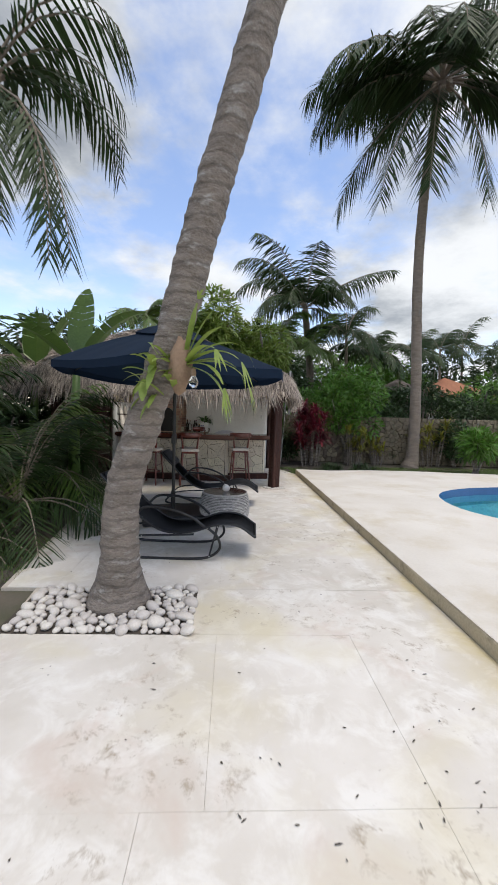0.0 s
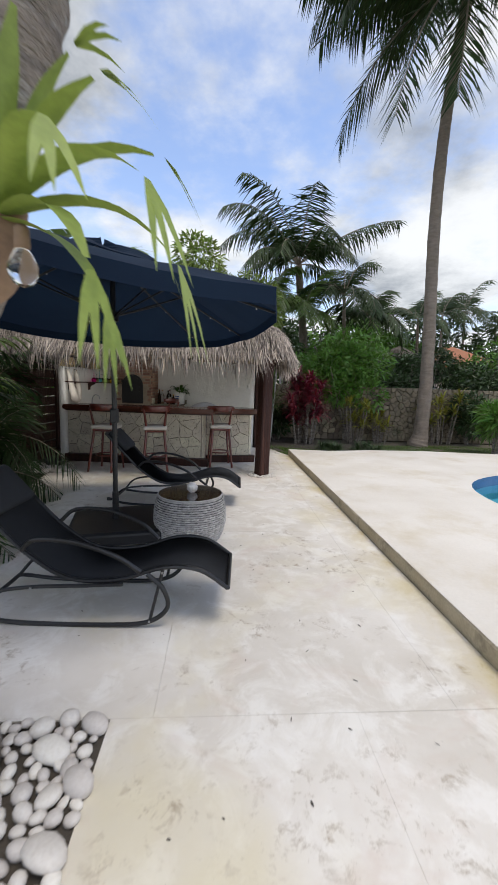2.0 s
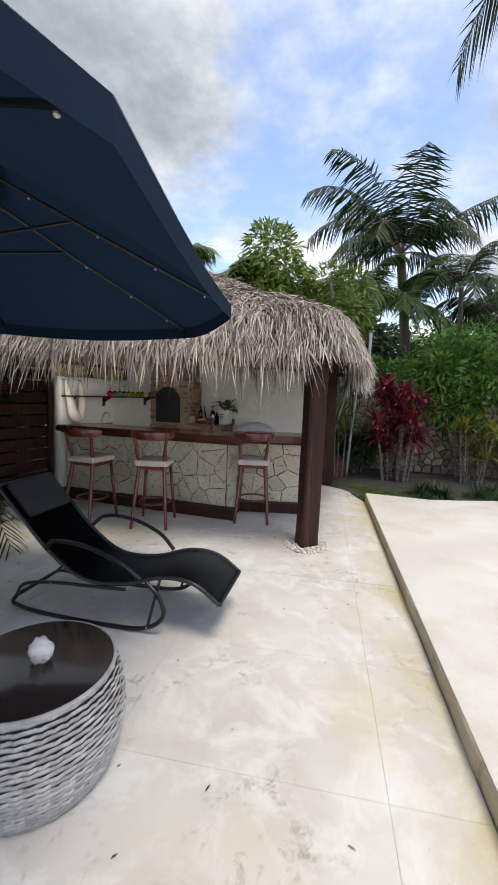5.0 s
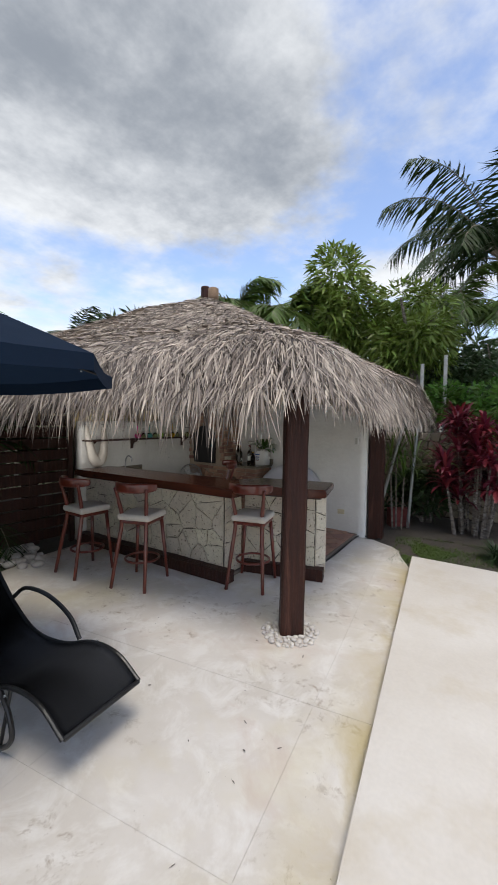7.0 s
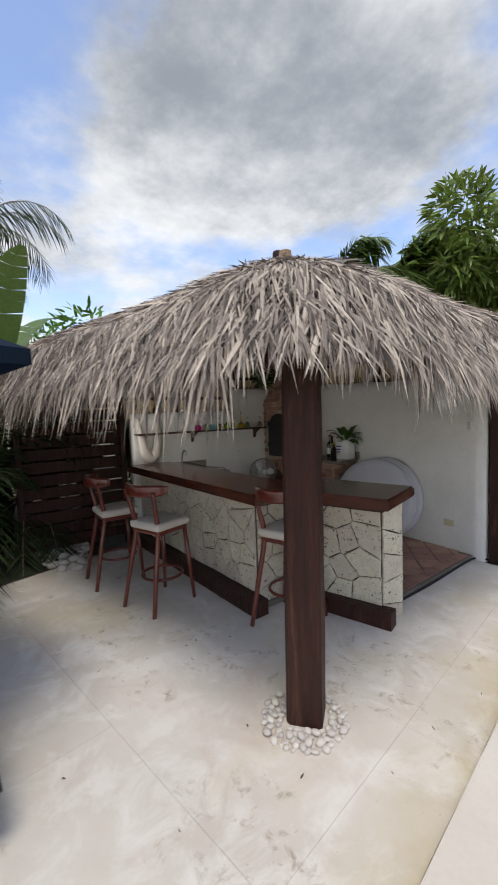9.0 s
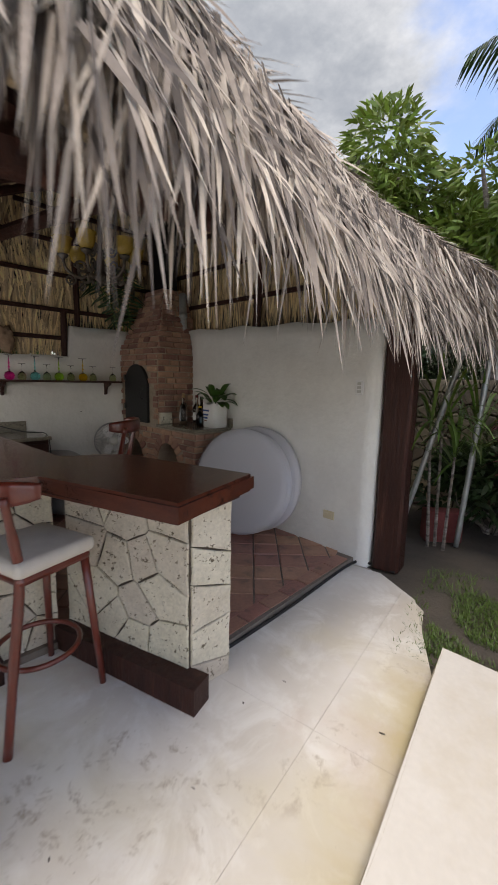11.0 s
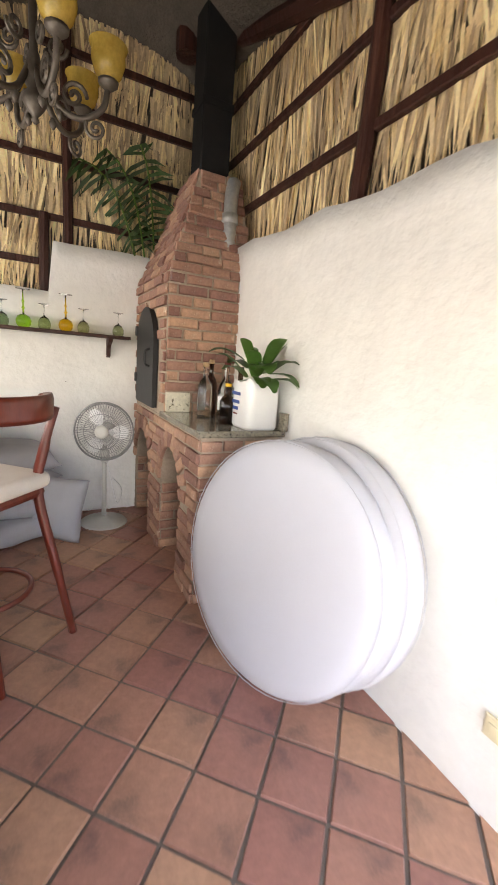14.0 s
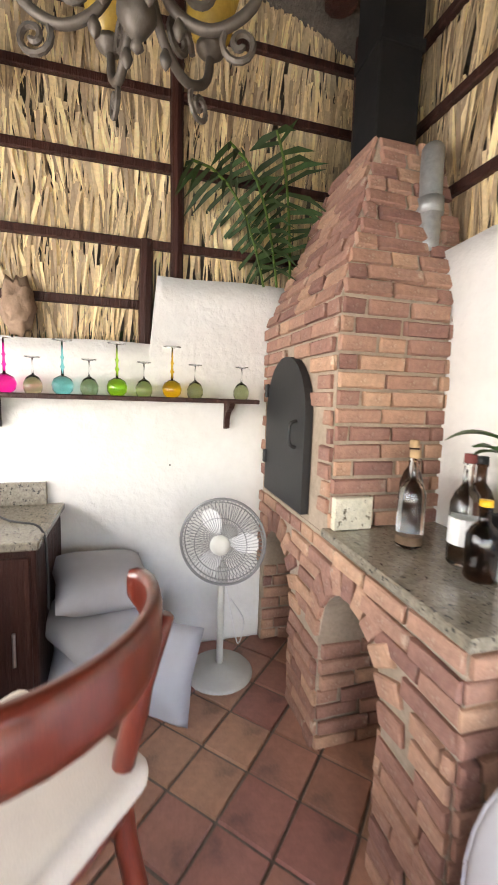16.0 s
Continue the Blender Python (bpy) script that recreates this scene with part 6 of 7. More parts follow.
# small things on the walls
sw = thing("light_switch", "white three-gang light switch plate", "switch", pose(0.21, 12.548, 1.51))
part("plate", box((0, -0.004, 0), (0.072, 0.012, 0.118), None, 0.003), M["whiteplastic"], sw)
for z in (-0.032, 0, 0.032):
    part("rocker", box((0, -0.012, z), (0.034, 0.008, 0.024), None, 0.002), M["fanplastic"], sw)
so = thing("wall_socket", "aged ivory wall socket plate", "socket", pose(-0.02, 12.548, 0.36))
part("plate", box((0, -0.004, 0), (0.115, 0.012, 0.075), None, 0.003), M["ivory"], so)
for x in (-0.026, 0.026):
    part("insert", box((x, -0.012, 0), (0.03, 0.006, 0.035), None, 0.002), M["ivory"], so)
tagged(part("nail", tube([(-2.953, 11.53, 1.125), (-2.93, 11.53, 1.127)], 0.004, 6), M["iron"]), "dark nail in the stucco wall", "nail")
gp = thing("water_pipe", "galvanised pipe elbow beside the fireplace hood", "pipe")
part("pipe", tube(smooth_path([(-2.20, 12.50, 2.12), (-2.20, 12.50, 2.28), (-2.22, 12.51, 2.45), (-2.26, 12.54, 2.55)], 4), 0.045, 14), M["galv"], gp, smooth=True)
part("collar", tube([(-2.203, 12.50, 2.27), (-2.207, 12.50, 2.33)], 0.056, 14), M["galv"], gp, smooth=True)

# cut palm fronds tucked behind the fireplace
dec = thing("cut_palm_fronds", "cut green palm fronds tucked behind the fireplace", "palm fronds")
rnd_d = random.Random(31)
V, F, R = [], [], []
for i in range(3):
    frond_into(V, F, R, (-2.93 + 0.02 * i, 12.03 + 0.07 * i, 2.12), (0.05, -0.12 + 0.10 * i - 0.15, 1.0), 0.75, 1.9, rnd_d, 0.26, 0.034, 15, 1.0)
part_mesh("foliage", from_lists(V, F), M["frond"], dec, "narrow dark green leaflets")
rb = bmesh.new()
for pts in R:
    add_tube(rb, pts[::2], 0.007, 5, False)
part("rib", rb, M["frondbright"], dec, "pale green leaf ribs")


# ---- garden ----
def shrub(name, label, centre, radii, count, leaf, mat, seed, lumps=9, category="shrub", stems=True, aspect=0.42, up=0.2):
    """A bush: leaves on several uneven lumps, with gaps between them, over a few stems."""
    rnd = random.Random(seed)
    c, r = Vector(centre), Vector(radii)
    t = thing(name, label, category)
    blobs = []
    for i in range(lumps):
        d = Vector((rnd.gauss(0, 1), rnd.gauss(0, 1), rnd.gauss(0, 1)))
        d.normalize()
        d *= rnd.uniform(0.25, 0.72)
        blobs.append((c + Vector((d.x * r.x, d.y * r.y, d.z * r.z)), rnd.uniform(0.28, 0.5)))
    V, F = [], []
    for i in range(count):
        b, k = blobs[rnd.randrange(lumps)]
        d = Vector((rnd.gauss(0, 1), rnd.gauss(0, 1), rnd.gauss(0, 1) + 0.15)).normalized()
        rr = k * rnd.uniform(0.55, 1.08) ** 0.5
        p = b + Vector((d.x * r.x, d.y * r.y, d.z * r.z)) * rr
        ld = (d + Vector((rnd.gauss(0, 0.5), rnd.gauss(0, 0.5), rnd.gauss(0, 0.4) + up))).normalized()
        sd = ld.cross(Vector((rnd.gauss(0, 1), rnd.gauss(0, 1), rnd.gauss(0, 1))))
        L = leaf * rnd.uniform(0.6, 1.25)
        blade(V, F, p, ld, sd if sd.length > 1e-3 else Vector((1, 0, 0)), L, L * aspect, 0.25, 3, 0.6)
    part_mesh("foliage", from_lists(V, F), mat, t)
    if stems:
        bm = bmesh.new()
        g = Vector((c.x, c.y, -0.02))
        for b, k in blobs[:6]:
            mid = g.lerp(b, 0.5) + Vector((rnd.uniform(-0.1, 0.1), rnd.uniform(-0.1, 0.1), 0)) * r.x
            add_tube(bm, smooth_path([g + Vector((rnd.uniform(-0.08, 0.08), rnd.uniform(-0.08, 0.08), 0)), mid, b], 4), [0.02 * r.z + 0.012] * 5 + [0.012 * r.z + 0.006] * 4, 6)
        part("stem", bm, M["bark"], t, "thin woody stems")
    return t


def spiky(name, label, centre, count, length, width, mat, seed, heads=1, spread=0.2, category="plant", height=0.0, droop=0.8):
    """Tufts of sword leaves on short canes."""
    rnd = random.Random(seed)
    t = thing(name, label, category)
    V, F = [], []
    c = Vector(centre)
    for h in range(heads):
        top = c + Vector((rnd.uniform(-spread, spread), rnd.uniform(-spread, spread), height * rnd.uniform(0.32, 1.0)))
        if height > 0.05:
            part("cane", tube([Vector((c.x + (top.x - c.x) * 0.6, c.y + (top.y - c.y) * 0.6, -0.02)), top], [0.018, 0.012], 6), M["bark"], t, "thin bare cane")
        for i in range(count):
            a, e = rnd.uniform(0, 6.28), rnd.uniform(0.05, 1.35)
            strap_leaf(V, F, top + Vector((0, 0, rnd.uniform(-0.12, 0.05) if height else 0.0)), (math.cos(a) * math.cos(e), math.sin(a) * math.cos(e), math.sin(e)), length * rnd.uniform(0.7, 1.15), width, droop, rnd, False)
    part_mesh("leaves", from_lists(V, F), mat, t)
    return t


# tall palm behind the pool deck
palm("coconut_palm", "tall slim coconut palm on the lawn behind the pool deck", [(4.95, 14.5, -0.05), (5.02, 14.5, 0.5), (5.02, 14.5, 2.4), (4.88, 14.5, 5.9), (4.92, 14.5, 8.5), (5.06, 14.45, 10.3), (5.24, 14.45, 11.9)], [0.30, 0.19, 0.165, 0.15, 0.14, 0.135, 0.14], 30, 4.7, 41, M["frond"], M["barklite"], 1.7, 1.0, 0.085, wind=(-0.10, 0, 0.1), n=56, hang=0.8, spread=(-0.35, 1.25), nuts=True, aims=((-0.85, -0.3, 0.05, 4.4, 1.8), (-0.75, 0.25, -0.35, 4.7, 1.5), (-0.5, -0.4, -0.6, 5.0, 1.5), (-0.15, -0.4, -0.5, 4.4, 1.9), (0.25, -0.3, -0.5, 4.6, 1.9), (0.6, -0.2, -0.3, 4.8, 1.9), (0.85, 0.2, 0.1, 4.8, 1.7), (-0.95, 0.0, 0.35, 4.6, 1.9)))
# wind-bent palm behind the garden wall
palm("coconut_palm", "wind-swept coconut palm behind the garden wall", [(1.9, 21.8, 0), (1.7, 21.8, 3.5), (1.3, 21.8, 7.0)], [0.22, 0.18, 0.16], 0, 4.4, 42, M["frond"], M["barklite"], 1.0, 0.95, 0.075, n=60, hang=0.85, aims=((-0.6, 0.1, 0.8, 4.6, 2.0), (-0.5, -0.3, 0.85, 4.6, 1.7), (-0.45, 0.3, 0.95, 4.7, 1.5), (-0.3, -0.25, 0.95, 4.7, 1.7), (0.1, -0.45, 0.95, 4.0, 1.7), (-0.1, 0.5, 0.9, 4.6, 1.6), (0.85, 0.05, 0.62, 4.9, 0.6), (0.6, -0.5, 0.5, 3.4, 1.9), (0.7, 0.5, 0.2, 3.2, 1.8), (-0.8, 0.4, 0.4, 3.9, 1.8), (-0.2, -0.8, 0.5, 3.4, 1.9), (-0.5, 0.6, 0.8, 4.4, 1.6), (0.3, -0.6, 0.6, 3.6, 1.8), (0.25, 0.4, 0.8, 3.4, 1.7), (-0.6, -0.6, 0.4, 3.6, 1.9)))
for i, (x, y, z, L) in enumerate(((0.2, 20.3, 5.2, 2.4), (3.3, 20.6, 5.4, 2.6), (1.6, 20.0, 4.6, 2.4), (4.6, 21.5, 4.6, 2.3), (-4.9, 16.1, 5.1, 1.7), (-3.4, 16.4, 4.75, 1.5), (8.2, 27, 5.5, 2.4), (14.5, 26, 5.6, 2.8), (13, 33, 7.0, 3.0), (-16, 17.5, 5.6, 2.4), (10.5, 30, 6.3, 2.6))):
    palm("areca_palm", "feathery clump palm rising behind the garden", [(x, y, 0), (x + 0.1, y, z * 0.5), (x, y, z)], [0.12, 0.09, 0.07], 12, L, 60 + i, M["frondbright"] if i in (0, 2, 4, 5) else M["frond"], M["barklite"], 2.0, 0.75, 0.075, n=34, hang=0.55, spread=(0.1, 1.35))
palm("coconut_palm", "drooping coconut palm beyond the hut", [(-10.3, 7.8, 0), (-10.2, 8.0, 3.5), (-10.0, 8.2, 6.5)], [0.2, 0.16, 0.14], 16, 2.8, 71, M["frond"], M["barklite"], 2.4, 0.6, 0.045, n=34, hang=0.8, spread=(-0.4, 1.0))
# palm overhanging the start of the walk
palm("christmas_palm", "broad-leaved palm with hanging fronds over the planting bed", [(-2.85, 5.7, -0.03), (-2.8, 5.7, 2.6), (-2.65, 5.6, 5.5)], [0.12, 0.09, 0.08], 26, 2.75, 43, M["frond"], M["barklite"], 3.0, 0.5, 0.062, n=24, hang=0.9, spread=(-0.5, 1.2))
# dark planting along the terrace edge
for i, (x, y, z, L, mt) in enumerate(((-2.3, 5.6, 0.25, 1.9, "frond"), (-2.9, 6.6, 0.5, 1.9, "frondbright"), (-3.2, 5.0, 0.6, 2.0, "frond"), (-3.3, 7.9, 0.6, 1.8, "frond"), (-2.6, 4.5, 0.1, 1.6, "frond"), (-4.2, 6.2, 0.9, 2.2, "frondbright"), (-3.9, 8.6, 0.5, 1.7, "frond"), (-2.75, 7.3, 0.2, 1.5, "frond"))):
    palm("areca_palm", "dark bushy areca palm beside the terrace", [(x, y, -0.03), (x, y, z * 0.5), (x + 0.03, y, z)], [0.06, 0.05, 0.04], 17, L, 80 + i, M[mt], M["barklite"], 1.9, 0.42, 0.034, n=28, hang=0.45, spread=(0.25, 1.4))
for i, (x, y, z) in enumerate(((-3.6, 4.6, 0.9), (-4.0, 6.0, 1.1), (-4.4, 7.6, 1.1), (-4.8, 9.0, 1.2), (-4.6, 10.5, 1.2), (-5.2, 5.0, 1.2), (-4.9, 3.4, 1.0))):
    shrub("shrub", "dense dark green shrub in the shaded bed", (x, y, z), (0.9, 0.9, 1.1), 1500, 0.16, M["leafdark"], 100 + i)


def banana(name, x, y, seed, leaves):
    t = thing(name, "banana plant with broad torn green leaves", "banana plant")
    part("stem", tube([(x, y, -0.03), (x, y, 1.2), (x + 0.05, y, 2.3)], [0.11, 0.09, 0.06], 12), M["leafbanana"], t, "thick green stem", smooth=True)
    rnd = random.Random(seed)
    for az, el, L in leaves:
        V, F = [], []
        p, d = Vector((x + 0.05, y, 2.25)), Vector((math.cos(az) * math.cos(el), math.sin(az) * math.cos(el), math.sin(el)))
        side = d.cross(Vector((0, 0, 1))).normalized()
        k = 12
        rows = []
        for i in range(k + 1):
            s = i / k
            w = 0.48 * math.sin(math.pi * min(1, 0.04 + 0.95 * s)) ** 0.55 if s > 0.22 else 0.02
            rows.append((p.copy(), w))
            p = p + d * (L / k)
            d = (d + Vector((0, 0, -0.09 * (0.3 + 1.6 * s)))).normalized()
        for i in range(k):
            (a, w0), (b, w1) = rows[i], rows[i + 1]
            for sg in (-1, 1):
                tear = rnd.uniform(0.0, 0.05) if i > 4 else 0
                n = len(V)
                lift = Vector((0, 0, 0.12))
                V += [tuple(a), tuple(b), tuple(b + side * sg * w1 * 0.5 + lift * w1 - (b - a) * tear * 3), tuple(a + side * sg * w0 * 0.5 + lift * w0)]
                F.append((n, n + 1, n + 2, n + 3))
        part_mesh("leaf", from_lists(V, F), M["leafbanana"], t, "broad banana leaf")


banana("banana_plant", -2.5, 7.3, 1, ((1.57, 1.42, 1.5), (0.05, 0.95, 1.6), (3.1, 0.8, 1.9), (4.3, 0.75, 1.3)))
banana("banana_plant", -4.0, 8.3, 2, ((0.3, 1.15, 1.9), (2.2, 1.0, 1.7), (4.0, 0.8, 1.6), (-0.9, 0.9, 1.7)))

# wall, shrubs and trees beyond the lawn
rubble = thing("rubble_wall", "low dark rubble stone garden wall", "garden wall")
part("core", prism([(-2.0, 14.55), (11.0, 16.0), (10.95, 16.4), (-2.05, 14.95)], -0.05, 1.62), M["mortar"], rubble, "dark mortared core")
shrub("flowering_shrub", "bright green climbing shrub over the garden wall", (3.0, 15.0, 2.0), (1.35, 0.8, 1.2), 7000, 0.15, M["leaf"], 120, 16)
shrub("flowering_shrub", "loose green shrub behind the garden wall", (1.2, 16.0, 2.1), (1.0, 0.7, 1.0), 3000, 0.15, M["leaf"], 121, 12)
shrub("flowering_shrub", "dark green shrub against the garden wall", (4.3, 15.9, 1.6), (0.9, 0.5, 0.8), 2200, 0.13, M["leafdark"], 122, 10)
shrub("flowering_shrub", "tangled dark creeper over the wall end", (7.6, 16.6, 1.9), (1.9, 0.8, 1.1), 4200, 0.15, M["leafdark"], 123, 16)
shrub("flowering_shrub", "dark green shrub against the garden wall", (10.6, 16.6, 1.9), (1.9, 0.8, 1.3), 3600, 0.15, M["leafdark"], 128, 14)
spiky("red_cordyline", "deep red cordyline clump before the garden wall", (1.68, 13.9, 0), 34, 0.40, 0.07, M["leafred"], 124, 30, 0.42, "cordyline", 1.85, 1.3)
spiky("yellow_croton", "yellow-green croton clump at the wall foot", (3.1, 14.35, 0), 18, 0.30, 0.06, M["leafyellow"], 125, 12, 0.4, "croton", 1.2, 1.1)
spiky("yellow_croton", "yellow and red croton beside the palm", (5.75, 15.0, 0), 20, 0.34, 0.06, M["leafyellow"], 126, 14, 0.6, "croton", 1.5, 1.1)
spiky("yellow_croton", "yellow-green croton near the garden wall", (4.0, 14.8, 0), 16, 0.28, 0.06, M["leafyellow"], 129, 9, 0.35, "croton", 0.9, 1.1)
shrub("oleander", "bright green pointed-leaf bush at the deck edge", (6.55, 13.4, 0.75), (0.62, 0.5, 0.62), 1600, 0.26, M["leaf"], 127, 10, aspect=0.2)
spiky("liriope", "low dark strap-leaved edging plant by the deck", (2.35, 12.75, -0.02), 120, 0.32, 0.018, M["leafdark"], 130, 7, 0.42, "edging plant", 0.0, 1.6)
spiky("liriope", "low dark strap-leaved edging plant by the deck", (3.2, 12.95, -0.02), 120, 0.30, 0.018, M["leafdark"], 131, 6, 0.4, "edging plant", 0.0, 1.6)
spiky("young_palm", "young palm with pale canes behind the hut wall", (0.62, 13.55, 0), 16, 0.8, 0.035, M["frondbright"], 132, 5, 0.35, "young palm", 1.3, 1.3)
shrub("shrub", "tangled green undergrowth behind the hut", (0.9, 14.3, 0.6), (0.8, 0.4, 0.6), 1500, 0.16, M["leafdark"], 133, 8)
cane = thing("cane_stem", "pale jointed cane leaning beside the hut", "cane")
for a, b in (((0.27, 13.35, 0.0), (0.82, 13.45, 2.4)), ((0.75, 13.6, 0.0), (0.85, 13.7, 2.0))):
    part("stem", tube([Vector(a).lerp(Vector(b), i / 12) for i in range(13)], [0.024 + 0.004 * (i % 2) for i in range(13)], 8), M["galv"], cane, "pale ringed cane", smooth=True)
tagged(part("clay_block", box((0.56, 13.72, 0.14), (0.36, 0.16, 0.32), 40, 0.01), M["redclay"]), "red painted clay block on the soil", "block")
for x, h in ((0.9, 3.2), (0.45, 3.05)):
    tagged(part("fence_pipe", tube([(x, 15.6, -0.05), (x, 15.6, h)], 0.035, 8), M["bluefruit"]), "weathered white pipe standing among the shrubs", "pipe")


def tree(name, label, x, y, z, r, mat, seed, count, leaf, lumps=22, category="tree", aspect=0.3):
    rnd = random.Random(seed)
    t = shrub(name, label, (x, y, z), r, count, leaf, mat, seed, lumps, category, False, aspect, -0.25)
    bm = bmesh.new()
    top = Vector((x, y, z - r[2] * 0.3))
    add_tube(bm, [Vector((x, y, -0.05)), Vector((x + 0.1, y, z * 0.4)), top], [0.26, 0.2, 0.14], 10)
    for i in range(7):
        a = i * 0.9
        add_tube(bm, [top - Vector((0, 0, 0.5)), top + Vector((math.cos(a) * r[0] * 0.35, math.sin(a) * r[1] * 0.35, r[2] * 0.2)), top + Vector((math.cos(a) * r[0] * 0.65, math.sin(a) * r[1] * 0.65, r[2] * 0.5 * (1 + i % 3 * 0.3)))], [0.1, 0.06, 0.03], 6)
    part("trunk", bm, M["bark"], t, "forked grey-brown trunk")
    return t


tree("mango_tree", "dense mango tree with light green drooping leaves", -2.2, 17.2, 4.7, (1.35, 1.2, 1.75), M["leafmango"], 140, 9000, 0.26, 20)
tree("mango_tree", "rounded yellow-green tree behind the hut", -0.2, 17.6, 4.2, (1.4, 1.2, 1.35), M["leafmango"], 141, 7000, 0.24, 18)
for i, (x, y, z, r) in enumerate(((6, 30, 3.6, 3.6), (11, 33, 3.6, 4), (17, 32, 4.2, 4.2), (24, 34, 4.5, 5), (1, 31, 3.8, 4), (-6, 30, 4, 4), (-14, 28, 4, 4.5), (-22, 24, 4, 5), (32, 30, 4.5, 5.5), (9.5, 20.5, 2.2, 1.6), (12.5, 21, 2.5, 2.0), (16, 20, 2.6, 2.2), (3.2, 19, 2.6, 1.7), (0, 18.8, 2.6, 1.6), (-8, 15, 3, 2.4), (-12, 11, 3, 3), (-11, 5, 3, 3), (22, 18, 3, 3), (-6.5, 6.5, 2.0, 1.6), (5.8, 18.8, 2.0, 1.3))):
    tree("garden_tree", "dense dark leafy garden tree", x, y, z, (r * 1.15, r, r * 0.85), M["leafdark"] if i % 3 else M["leaf"], 150 + i, int(2600 + 500 * r), 0.10 * r + 0.12, 20)

# far thatched hut and tiled roof
far = thing("garden_hut", "small thatched hut beyond the garden wall", "hut", pose(6.2, 22.5, 0))
part("wall", box((0, 0, 1.0), (2.4, 2.4, 2.1), None, 0.02), M["rubble"], far, "shaded stone wall")
fb = bmesh.new()
add_lathe(fb, [(2.2, 1.85), (1.9, 2.25), (1.2, 2.9), (0.5, 3.4), (0.05, 3.62)], (0, 0, 0), 20)
part("roof", fb, M["thatchshade"], far, "conical grey thatch roof")
rV, rF = [], []
rnd_h = random.Random(77)
for i in range(2600):
    a, s = rnd_h.uniform(0, 6.28), math.sqrt(rnd_h.random())
    r, z = 2.25 * s, 3.62 - 1.75 * s
    d = Vector((math.cos(a), math.sin(a), -0.75 + rnd_h.uniform(0, 0.25)))
    blade(rV, rF, Vector((r * math.cos(a), r * math.sin(a), z + 0.03)), d, Vector((-math.sin(a), math.cos(a), 0)), rnd_h.uniform(0.2, 0.4), 0.04, 0.2, 2)
tagged(part_mesh("thatch", from_lists(rV, rF), M["thatch"], far), kind="stuff")
tiled = thing("tiled_house", "distant house with an orange tiled roof", "house", pose(9.6, 26, 0))
part("wall", box((0, 0, 1.4), (3.5, 3, 2.8), None, 0), M["stucco"], tiled)
part("roof", prism([(-2.1, -1.9), (2.1, -1.9), (2.1, 1.9), (-2.1, 1.9)], 2.8, 3.0), M["roof_tile"], tiled, "orange tiled eave")
tr_bm = bmesh.new()
vv = [tr_bm.verts.new(p) for p in ((-2.1, -1.9, 3.0), (2.1, -1.9, 3.0), (2.1, 1.9, 3.0), (-2.1, 1.9, 3.0), (0, 0, 4.1))]
for i in range(4):
    tr_bm.faces.new((vv[i], vv[(i + 1) % 4], vv[4]))
part("hip", tr_bm, M["roof_tile"], tiled, "orange tiled hip")


# grass
def grass(name, polys, per_m2, seed, h=(0.03, 0.09)):
    rnd = random.Random(seed)
    V, F = [], []
    for poly in polys:
        xs, ys = [p[0] for p in poly], [p[1] for p in poly]
        area = (max(xs) - min(xs)) * (max(ys) - min(ys))
        for i in range(int(area * per_m2)):
            x, y = rnd.uniform(min(xs), max(xs)), rnd.uniform(min(ys), max(ys))
            if not inside(x, y, poly) or noise.noise(Vector((x * 2.2, y * 2.2, 3))) < -0.28:
                continue
            a = rnd.uniform(0, 6.28)
            blade(V, F, Vector((x, y, -0.035)), Vector((math.cos(a) * 0.5, math.sin(a) * 0.5, 1)), Vector((-math.sin(a), math.cos(a), 0)), rnd.uniform(*h), 0.006, 0.4, 2)
    tagged(part_mesh(name, from_lists(V, F), M["frondbright"]), "short green lawn grass beside the paving", "grass", kind="stuff")


grass("lawn_grass", [[(1.0, 11.65), (1.3, 11.75), (2.3, 12.0), (2.6, 13.2), (1.3, 13.2), (0.75, 12.95), (0.85, 12.5)], [(2.6, 12.1), (5.6, 12.6), (8, 12.7), (8, 15.2), (3.4, 14.0)]], 2600, 5, (0.04, 0.12))
grass("lawn_grass", [[(1.12, 11.80), (1.4, 11.92), (1.7, 12.6), (1.15, 12.8), (0.93, 12.5), (1.06, 12.25)]], 9000, 7, (0.04, 0.11))
grass("lawn_grass", [[uv(-1.2, 4.1), uv(-0.35, 4.1), uv(-0.5, 5.4), uv(-1.2, 5.4)]], 1500, 6, (0.05, 0.14))

for i, (x, y, z, r, mt) in enumerate(((6.6, 15.3, 0.8, 0.8, "leafdark"), (8.4, 15.2, 0.9, 0.9, "leaf"), (10.2, 15.4, 0.9, 0.9, "leafdark"), (2.0, 15.4, 1.9, 0.8, "leaf"), (5.8, 16.4, 2.2, 1.0, "leafdark"), (9.2, 16.8, 2.4, 1.2, "leaf"), (-0.6, 15.6, 1.8, 1.0, "leafdark"))):
    shrub("shrub", "leafy green shrub along the garden wall", (x, y, z), (r, r * 0.7, r), 1700, 0.15, M[mt], 300 + i)

